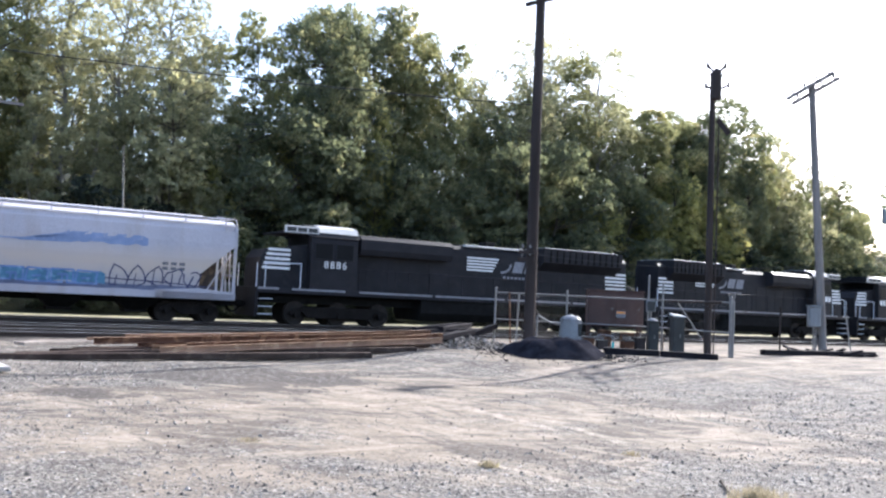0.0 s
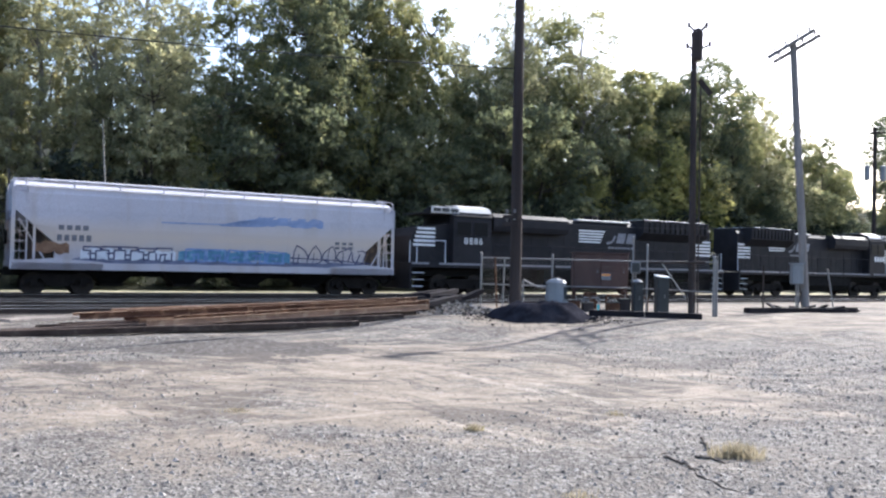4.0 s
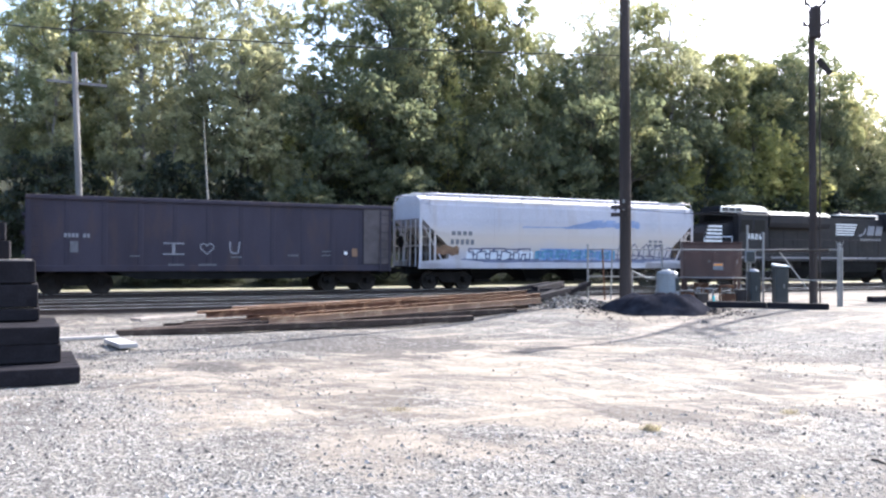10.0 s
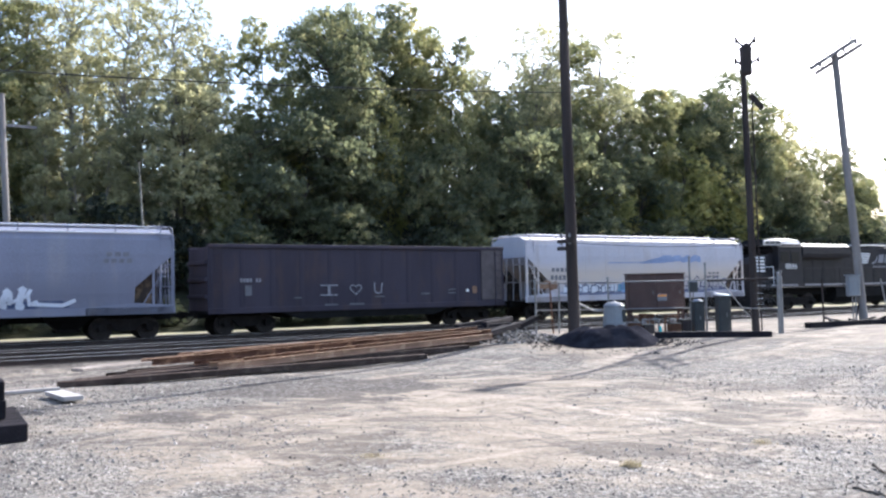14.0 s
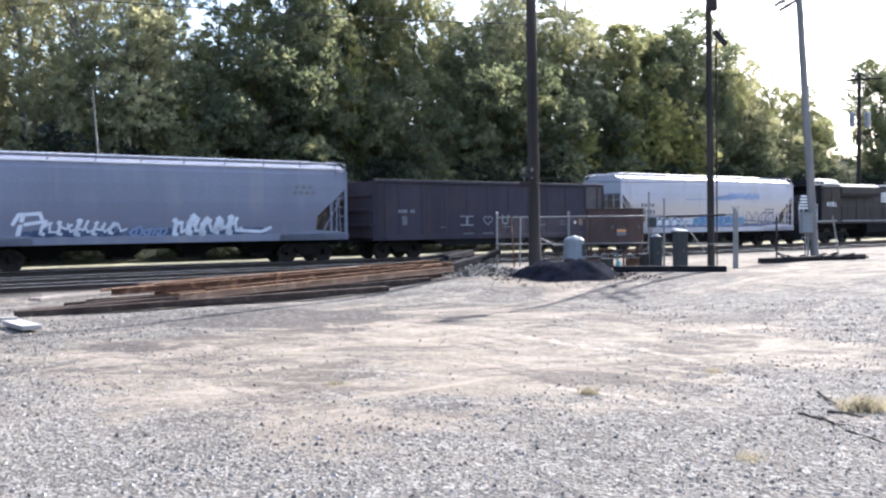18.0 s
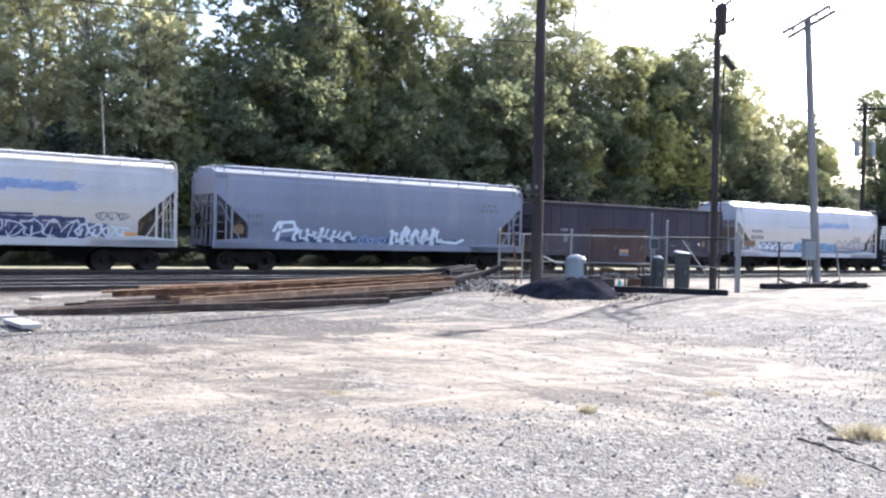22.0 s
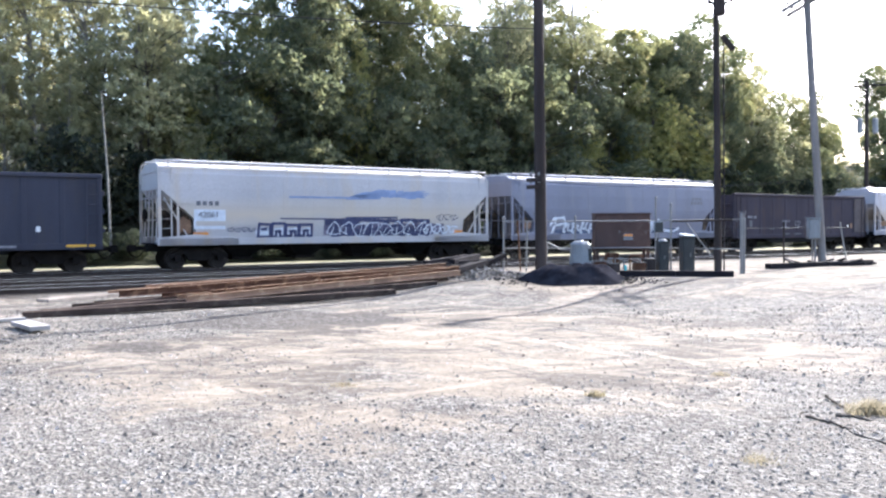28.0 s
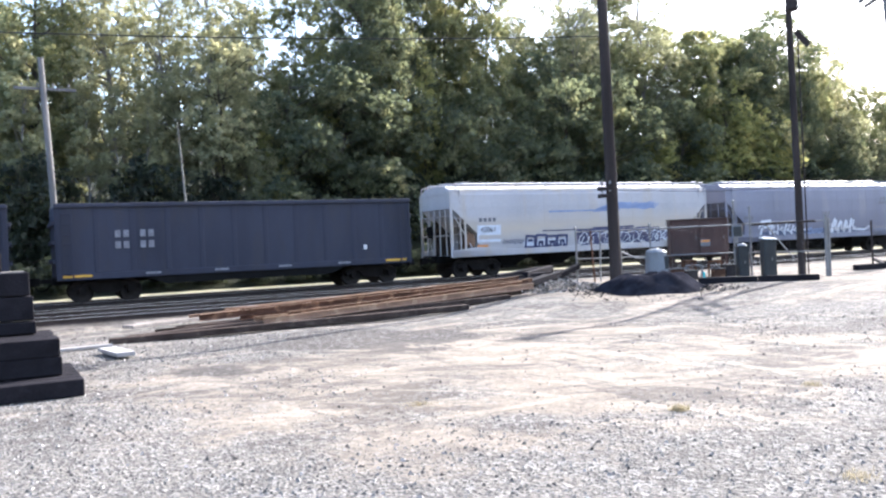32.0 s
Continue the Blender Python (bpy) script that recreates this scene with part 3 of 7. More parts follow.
LEAF_PALE = leaves("olive_leaves", (0.135, 0.146, 0.09), (0.275, 0.278, 0.17), (0.48, 0.465, 0.29))
LEAF_YELLOW = leaves("yellow_green_leaves", (0.135, 0.155, 0.059), (0.291, 0.291, 0.118), (0.520, 0.456, 0.201))
# scrub leaves darkened in colour to stand in for shade under trees
LEAF_SHADED = leaves("shade_dark_leaves", (0.018, 0.026, 0.018), (0.036, 0.045, 0.028), (0.07, 0.078, 0.045))
STRAW = leaves("straw_grass", (0.16, 0.145, 0.105), (0.22, 0.20, 0.15), (0.29, 0.27, 0.21))


# ---------------------------------------------------------------- ground and tracks
def build_ground():
    xs = np.concatenate([[-1500, -800, -400, -200], np.arange(-120, -24, 2.0), np.arange(-24, 24, 0.5), np.arange(24, 140, 2.0), [200, 400, 800, 1500]])
    ys = np.concatenate([[-600, -200, -60, -20], np.arange(-8, 0, 1.0), np.arange(0, 48, 0.5), np.arange(48, 60, 1.0), np.arange(60, 160, 3.0), [200, 320, 600, 1500]])
    nx, ny = len(xs), len(ys)
    g = Geo()
    for y in ys:
        for x in xs:
            z = ground_z(x, y)
            if abs(x) < 40 and y < 45:
                z += 0.05 * (noise.noise((x * 0.35, y * 0.35, 0)) * ramp((math.hypot(x, y) - 3) / 8)) if line_of(x, y)[1] > 9 else 0
            g.v.append((float(x), float(y), float(z)))
    g.f = [(j * nx + i, j * nx + i + 1, (j + 1) * nx + i + 1, (j + 1) * nx + i) for j in range(ny - 1) for i in range(nx - 1)]
    tagged(new("ground", g.mesh("ground", GROUND, True)), "pale trodden dirt and grey gravel yard beside the tracks", "ground", kind="structure")


RAIL_Z = 0.36


def rail_geo(x0, x1):
    g = Geo()
    g.along([(-0.07, 0), (0.07, 0), (0.07, 0.015), (0.012, 0.03), (0.012, 0.115), (0.036, 0.125), (0.036, 0.152), (-0.036, 0.152), (-0.036, 0.125), (-0.012, 0.115), (-0.012, 0.03), (-0.07, 0.015)], x0, x1)
    return g


def build_track(off, s0, s1, ties_from, ties_to, turn=0.0, pivot=0.0, sunk=0.0):
    x, y = place(pivot, off)
    tr = thing("railway_track", pose(x, y, RAIL_Z - 0.16, 0, 0, TURN + turn), "railway track with steel rails on dark wooden ties", "railway track", "yard tracks", "structure")
    for side in (-0.755, 0.755):
        r = rail_geo(s0 - pivot, s1 - pivot)
        ob = part("rail", r, RAIL, tr)
        ob.location = (0, side, 0.01)
        top = part("rail_head", Geo().box(s0 - pivot, s1 - pivot, -0.033, 0.033, 0.146, 0.1565), RAIL_TOP, ob, "polished top of the rail")
        top.location = (0, 0, 0)
    tie = Geo().box(-0.115, 0.115, -1.28, 1.28, -0.12, 0.012, 0.012).mesh("tie", TIE)
    rest = Geo()
    k = s0
    while k < s1:
        if ties_from < k < ties_to:
            ob = part("tie", tie, TIE, tr)
            ob.location, ob.rotation_euler = (k - pivot, random.uniform(-0.06, 0.06), random.uniform(-0.012, 0.004) - sunk), (0, 0, random.uniform(-0.03, 0.03))
        else:
            rest.box(k - pivot - 0.115, k - pivot + 0.115, -1.28, 1.28, -0.12, 0.01 - sunk)
        k += 0.56
    tagged(part("far_ties", rest, TIE, tr), kind="stuff")


# ---------------------------------------------------------------- the train
def truck_geo(axles):
    """The iron frame between and outside the wheels."""
    g = Geo()
    half = (len(axles) - 1) * (axles[1] - axles[0]) / 2 if len(axles) > 1 else 0
    lo, hi = axles[0], axles[-1]
    for y in (-1.02, 1.02):
        g.prism([(lo - 0.32, 0.42), (lo + 0.25, 0.62), (lo + 0.5, 0.34), (hi - 0.5, 0.34), (hi - 0.25, 0.62), (hi + 0.32, 0.42), (hi + 0.32, 0.62), (hi - 0.2, 0.82), (lo + 0.2, 0.82), (lo - 0.32, 0.62)], y - 0.07, y + 0.07)
        for a in axles:
            g.bar((a, y - 0.14 * np.sign(-y) * -1, 0.46), (a, y + 0.14 * np.sign(y), 0.46), 0.14, 10)
        m = (lo + hi) / 2
        for dx in (-0.18, 0, 0.18):
            g.bar((m + dx, y, 0.36), (m + dx, y, 0.66), 0.075, 8)
    g.box((lo + hi) / 2 - 0.22, (lo + hi) / 2 + 0.22, -0.95, 0.95, 0.45, 0.78)
    return g


def wheelset_geo(r):
    g = Geo()
    n = 20
    for y in (-0.76, 0.76):
        s = 1 if y > 0 else -1
        g.bar((0, y - 0.06, 0), (0, y + 0.06, 0), r, n)
        g.bar((0, y - s * 0.09, 0), (0, y - s * 0.06, 0), r + 0.028, n)
        g.bar((0, y + s * 0.06, 0), (0, y + s * 0.10, 0), r * 0.38, 10)
        for k in range(4):
            a = k * math.pi / 2
            g.box(math.cos(a) * r * 0.62 - 0.05, math.cos(a) * r * 0.62 + 0.05, y + s * 0.06 - 0.015, y + s * 0.06 + 0.015, math.sin(a) * r * 0.62 - 0.05, math.sin(a) * r * 0.62 + 0.05)
    g.bar((0, -0.75, 0), (0, 0.75, 0), 0.085, 10)
    return g


ROLLING = []
CARS = []
MESHES = {}


def add_trucks(car, centres, axles, r):
    key = (len(axles), r)
    if key not in MESHES:
        MESHES[key] = (truck_geo(axles).mesh("truck", TRUCK), wheelset_geo(r).mesh("wheelset", WHEEL))
    for c in centres:
        t = part("truck", MESHES[key][0], TRUCK, car, "cast iron truck frame")
        t.location = (c, 0, 0)
        for a in axles:
            w = part("wheelset", MESHES[key][1], WHEEL, t, "steel wheels on their axle")
            w.location = (a, 0, r)
            ROLLING.append((w, a, r))


def add_coupler(car, x, way):
    g = Geo()
    g.box(min(x, x + way * 0.55), max(x, x + way * 0.55), -0.07, 0.07, 0.78, 0.94)
    g.box(min(x + way * 0.5, x + way * 0.82), max(x + way * 0.5, x + way * 0.82), -0.16, 0.14, 0.72, 1.0, 0.03)
    part("coupler", g, TRUCK, car)
    h = Geo()
    p = [(x + way * (0.1 + 0.16 * k), 0.3, 0.75 - 0.28 * math.sin(k / 4 * math.pi)) for k in range(5)]
    for a, b in zip(p, p[1:]):
        h.bar(a, b, 0.025, 6)
    part("air_hose", h, UNDER, car)


def ladder(x, y, z0, z1, rungs, w=0.42, along=True):
    g = Geo()
    for d in (-w / 2, w / 2):
        a = (x + d, y, z0) if along else (x, y + d, z0)
        b = (x + d, y, z1) if along else (x, y + d, z1)
        g.beam(a, b, 0.05, 0.05)
    for k in range(rungs):
        z = z0 + (z1 - z0) * (k + 0.5) / rungs
        a = (x - w / 2, y, z) if along else (x, y - w / 2, z)
        b = (x + w / 2, y, z) if along else (x, y + w / 2, z)
        g.bar(a, b, 0.014, 6)
    return g


HL = 16.06   # length over the sills of a covered hopper


def hopper(paint, label):
    """A covered hopper: rounded body with sloping ends, roof walks, ladders, four discharge gates and two trucks."""
    car = thing("covered_hopper", pose(0, 0, 0), label, "freight car", "cars of the train")
    half = HL / 2
    xs = [-half + 0.1, -half + 0.75, -half + 1.5, -half + 1.52, -half + 2.5] + [-half + 2.5 + (HL - 5) * k / 8 for k in range(1, 8)] + [half - 2.5, half - 1.52, half - 1.5, half - 0.75, half - 0.1]
    side = [(1.42, 1.22), (1.50, 1.8), (1.55, 2.6), (1.55, 3.3), (1.51, 3.85), (1.36, 4.1), (0.95, 4.29), (0.0, 4.36)]
    prof = [(-y, z) for y, z in side] + [(y, z) for y, z in reversed(side[:-1])]
    g = Geo()
    n = len(prof)
    for x in xs:
        low = 1.22 if abs(x) < half - 1.51 else 2.0 + (abs(x) - (half - 1.5)) / 1.4 * 1.25
        for y, z in prof:
            g.v.append((x, y, max(z, low)))
    for k in range(len(xs) - 1):
        for i in range(n):
            j = (i + 1) % n
            g.f.append((k * n + i, k * n + j, (k + 1) * n + j, (k + 1) * n + i))
    g.f += [tuple(range(n)), tuple((len(xs) - 1) * n + i for i in range(n - 1, -1, -1))]
    body = part("body", g, paint, car, smooth=False)
    # weld seams on the sides
    for sgn in (-1, 1):
        seam = Geo()
        for (ya, za), (yb, zb) in zip(side[:5], side[1:6]):
            seam.beam((0, sgn * (ya + 0.001), za), (0, sgn * (yb + 0.001), zb), 0.03, 0.008)
        seam = seam.mesh("seam", paint)
        for k in range(1, 8):
            part("seam", seam, paint, body).location = (-half + 2.5 + (HL - 5) * k / 8, 0, 0)
    # sills
    for y in (-1.52, 1.52):
        part("side_sill", Geo().box(-half, half, y - 0.04, y + 0.04, 0.98, 1.26, 0.012), paint, car)
    part("centre_sill", Geo().box(-half - 0.1, half + 0.1, -0.28, 0.28, 0.72, 1.05), UNDER, car)
    for sx in (-1, 1):
        # end platform, posts, braces, slope
        x = sx * (half - 0.06)
        part("end_platform", Geo().box(min(x, x - sx * 0.9), max(x, x - sx * 0.9), -1.5, 1.5, 1.0, 1.06), UNDER, car)
        for y in (-1.5, 1.5):
            part("corner_post", Geo().beam((x, y, 1.0), (x, y, 4.0), 0.07, 0.09), paint, car)
            part("inner_post", Geo().beam((x - sx * 0.75, y, 1.0), (x - sx * 0.75, y, 3.3), 0.09, 0.05), paint, car)
            part("slope_brace", Geo().beam((x - sx * 0.2, y * 0.97, 2.9), (x - sx * 1.25, y * 0.97, 1.15), 0.05, 0.05), paint, car)
            part("shear_plate", Geo().prism([(x - sx * 0.02, 1.0), (x - sx * 0.02, 1.3), (x - sx * 1.45, 1.42), (x - sx * 3.2, 1.3), (x - sx * 3.2, 1.0)], y * 1.03 - 0.015, y * 1.03 + 0.015), paint, car)
            part("ladder", ladder(x - sx * 0.28, y * 1.01, 1.1, 4.1, 8), paint, car)
            g = Geo()
            for k in range(6):
                a, b = k * math.pi / 10, (k + 1) * math.pi / 10
                if k < 5:
                    g.bar((x - sx * 0.1 + sx * 0.1 * math.cos(a), y * 0.95, 4.0 + 0.36 * math.sin(a)), (x - sx * 0.1 + sx * 0.1 * math.cos(b), y * 0.95, 4.0 + 0.36 * math.sin(b)), 0.02, 6)
            g.bar((x - sx * 0.1, y * 0.95, 4.36), (x - sx * 0.9, y * 0.95, 4.42), 0.02, 6)
            part("grab_iron", g, paint, car)
        for y in (-1.0, -0.35, 0.35, 1.0):
            part("end_brace", Geo().beam((x - sx * 0.02, y, 1.05), (x - sx * 0.1, y * 0.8, 3.4), 0.05, 0.07), paint, car)
        for z in (2.0, 2.9):
            part("end_rail", Geo().beam((x, -1.45, z), (x, 1.45, z), 0.04, 0.05), paint, car)
        for y in (-1.12, 1.12):
            bay = Geo().prism([(sx * (half - 1.6), 1.07), (sx * (half - 1.6), 2.1), (sx * (half - 0.62), 2.95), (sx * (half - 0.62), 1.07)], y - 0.02, y + 0.02)
            part("slope_sheet", bay, END_BROWN, car, "dark brown slope sheet under the body's end")
        part("end_beam", Geo().box(min(x, x - sx * 0.12), max(x, x - sx * 0.12), -1.5, 1.5, 3.92, 4.02), paint, car)
        add_coupler(car, sx * (half), sx)
    bw = Geo()
    bw.bar((-half + 0.02, 0.5, 2.2), (-half - 0.05, 0.5, 2.2), 0.28, 16)
    part("brake_wheel", bw, TRUCK, car)
    # roof walks, hatch cover
    for y in (-0.6, 0.6):
        walk_g = Geo().box(-half + 0.1, half - 0.1, y - 0.24, y + 0.24, 4.40, 4.43)
        part("roof_walk", walk_g, ROOF_WALK, car, "roof walkway coloured pale as if sunlit")
    for y in (-1.3, -0.8, 0.8, 1.3):
        br = Geo().box(-0.025, 0.025, y - 0.025, y + 0.025, 3.96 if abs(y) > 1 else 4.2, 4.38).mesh("walk_bracket", paint)
        for k in range(10):
            part("walk_bracket", br, paint, car).location = (-half + 0.5 + (HL - 1.0) * k / 9, 0, 0)
    hatch = Geo()
    hatch.along([(-0.32, 4.3), (0.32, 4.3), (0.3, 4.46), (0.15, 4.52), (-0.15, 4.52), (-0.3, 4.46)], -half + 1.2, half - 1.2)
    part("hatch_cover", hatch, paint, car)
    for y in (-1.42, 1.42):
        part("eave_rail", Geo().box(-half + 0.15, half - 0.15, y - 0.05, y + 0.05, 4.10, 4.13), ROOF_WALK, car, "eave rail coloured pale as if sunlit")
    # discharge hoppers
    for k in range(4):
        x = -half + 3.75 + k * (HL - 7.5) / 3
        g = Geo()
        g.add([(x - 1.25, -1.38, 1.23), (x + 1.25, -1.38, 1.23), (x + 1.25, 1.38, 1.23), (x - 1.25, 1.38, 1.23), (x - 0.35, -0.5, 0.42), (x + 0.35, -0.5, 0.42), (x + 0.35, 0.5, 0.42), (x - 0.35, 0.5, 0.42)],
              [(0, 1, 5, 4), (1, 2, 6, 5), (2, 3, 7, 6), (3, 0, 4, 7), (4, 5, 6, 7), (3, 2, 1, 0)])
        hp = part("discharge_hopper", g, UNDER, car)
        part("gate", Geo().box(x - 0.45, x + 0.45, -0.62, 0.62, 0.34, 0.44), TRUCK, hp)
    add_trucks(car, (-half + 1.75, half - 1.75), (-0.87, 0.87), 0.42)
    return car, side


def side_y(z):
    """How far the hopper's wall stands from its middle at a height."""
    pts = [(1.22, 1.42), (1.8, 1.50), (2.6, 1.55), (3.3, 1.55), (3.8, 1.48)]
    for (za, ya), (zb, yb) in zip(pts, pts[1:]):
        if z <= zb:
            return ya + (yb - ya) * max(0, (z - za)) / (zb - za)
    return 1.48


def strip_on(g, pts, lift=0.006):
    """A flat shape of (x, z) corners laid on the near wall of a hopper, as a thin sheet that follows its curve."""
    n = len(pts)
    vs = [(x, -side_y(z) - lift - 0.004, z) for x, z in pts]
    g.add(vs, [tuple(range(n))])


def stroke(g, pts, w, lift=0.006):
    """A painted brush stroke through (x, z) points."""
    for (xa, za), (xb, zb) in zip(pts, pts[1:]):
        d = math.hypot(xb - xa, zb - za) or 1
        nx, nz = -(zb - za) / d * w / 2, (xb - xa) / d * w / 2
        ex, ez = (xb - xa) / d * w * 0.3, (zb - za) / d * w * 0.3
        strip_on(g, [(xa + nx - ex, za + nz - ez), (xa - nx - ex, za - nz - ez), (xb - nx + ex, zb - nz + ez), (xb + nx + ex, zb + nz + ez)], lift)


def scrawl(g, x0, x1, z0, z1, count, w, seed, lift=0.006):
    """Illegible sprayed shapes: uneven bubbles and slanting strokes across a band."""
    r = random.Random(seed)
    for k in range(count):
        xa, xb = x0 + (x1 - x0) * k / count, x0 + (x1 - x0) * (k + 0.92) / count
        cx, cz = (xa + xb) / 2, (z0 + z1) / 2 + r.uniform(-0.06, 0.06) * (z1 - z0)
        rx, rz = (xb - xa) / 2, (z1 - z0) / 2 * r.uniform(0.75, 1.0)
        slant = r.uniform(0.05, 0.3) * rx
        ph, n = r.uniform(0, 6.28), 9
        open_ = r.choice((7, 8, 9))
        pts = []
        for i in range(open_ + 1):
            a = ph + 2 * math.pi * i / n
            q = 1 + 0.22 * math.sin(3 * a + seed + k)
            pts.append((cx + rx * math.cos(a) * q + slant * math.sin(a), cz + rz * math.sin(a) * q))
        stroke(g, pts, w, lift)
        stroke(g, [(cx - rx * r.uniform(0.1, 0.6), cz - rz), (cx + rx * r.uniform(-0.2, 0.4), cz + rz * r.uniform(0.1, 0.9))], w * r.uniform(0.7, 1.3), lift)


def blocks(g, x0, x1, z0, z1, count, w, seed, lift=0.006):
    """Angular block shapes side by side, with notches and bars, outlined."""
    r = random.Random(seed)
    for k in range(count):
        a, b = x0 + (x1 - x0) * k / count, x0 + (x1 - x0) * (k + 0.9) / count
        lo, hi = z0 + r.uniform(0, 0.12) * (z1 - z0), z1 - r.uniform(0, 0.12) * (z1 - z0)
        m = (a + b) / 2 + r.uniform(-0.1, 0.1) * (b - a)
        h = lo + (hi - lo) * r.uniform(0.3, 0.6)
        outline = r.choice(([(a, lo), (a, hi), (b, hi), (b, lo), (m + 0.1, lo), (m + 0.1, h), (m - 0.08, h), (m - 0.08, lo), (a, lo)],
                            [(a, lo), (a + 0.05, hi), (b, hi - 0.04), (b - 0.05, h), (b, lo), (a, lo)],
                            [(a, hi), (b, hi), (b, hi - 0.14), (m + 0.1, hi - 0.14), (m + 0.1, lo), (m - 0.1, lo), (m - 0.1, hi - 0.14), (a, hi - 0.14), (a, hi)]))
        stroke(g, outline, w, lift)
        stroke(g, [(a + (b - a) * 0.3, h), (a + (b - a) * 0.65, h + 0.02)], w * 1.1, lift)


def script(g, x0, x1, z0, z1, count, w, seed, lift=0.010):
    """Joined slanting brush strokes with hooks, thick down and thin up."""
    r = random.Random(seed)
    step = (x1 - x0) / count
    for k in range(count):
        a, top, low = x0 + k * step, z1 - r.uniform(0, 0.3) * (z1 - z0), z0 + r.uniform(0, 0.15) * (z1 - z0)
        lean = step * r.uniform(0.1, 0.5)
        mid = low + (top - low) * r.uniform(0.35, 0.65)
        stroke(g, [(a + lean - 0.08, top - 0.05), (a + lean, top), (a + step * 0.1, mid), (a, low), (a + step * 0.2, low - 0.03)], w * r.uniform(0.8, 1.2), lift)
        stroke(g, [(a + step * 0.15, mid), (a + step * r.uniform(0.4, 0.6), mid + r.uniform(-0.1, 0.2)), (a + step * r.uniform(0.5, 0.8), top - r.uniform(0, 0.15))], w * 0.7, lift)
        stroke(g, [(a + step * 0.55, mid + 0.1), (a + step * r.uniform(0.45, 0.75), low + 0.05), (a + step * 1.05, low + r.uniform(0.05, 0.25))], w * 0.6, lift)


def blotch(g, x0, x1, z0, z1, seed, n=22, lift=0.003):
    """A sprayed patch with an uneven outline."""
    def edge(k, way):
        return 0.5 + 0.5 * noise.noise((k * 0.45, seed * 3.7, way * 9.1))
    top = [(x0 + (x1 - x0) * k / n, z1 - 0.45 * (z1 - z0) * edge(k, 1) * (1.6 if k in (0, n) else 1)) for k in range(n + 1)]
    low = [(x0 + (x1 - x0) * k / n, z0 + 0.3 * (z1 - z0) * edge(k, 2)) for k in range(n + 1)]
    for k in range(n):
        m0, m1 = (top[k][1] + low[k][1]) / 2, (top[k + 1][1] + low[k + 1][1]) / 2
        strip_on(g, [low[k], low[k + 1], (low[k + 1][0], m1), (low[k][0], m0)], lift)
        strip_on(g, [(low[k][0], m0), (low[k + 1][0], m1), top[k + 1], top[k]], lift)


def bars_on(car, x, z, w, h, count):
    """Unreadable lettering as short bars."""
    step = w / count
    for k in range(count):
        sprayed("reporting_mark", car, STENCIL, "", lambda g: strip_on(g, [(x + k * step, z), (x + k * step + step * 0.68, z), (x + k * step + step * 0.68, z + h), (x + k * step, z + h)], 0.006))


def sprayed(name, car, paint, label, draw):
    """Paint on a car's side; strokes that stand apart become parts of their own."""
    g = Geo()
    draw(g)
    spans = sorted((min(g.v[i][0] for i in q), max(g.v[i][0] for i in q), q) for q in g.f)
    groups = []
    for lo, hi, q in spans:
        if groups and lo < groups[-1][0] + 0.02:
            groups[-1][1].append(q)
            groups[-1][0] = max(hi, groups[-1][0])
        else:
            groups.append([hi, [q]])
    for _, faces in groups:
        own = Geo()
        index = {}
        for q in faces:
            for i in q:
                if i not in index:
                    index[i] = len(own.v)
                    own.v.append(g.v[i])
            own.f.append(tuple(index[i] for i in q))
        ob = part(name, own, paint, car, label)
    return ob


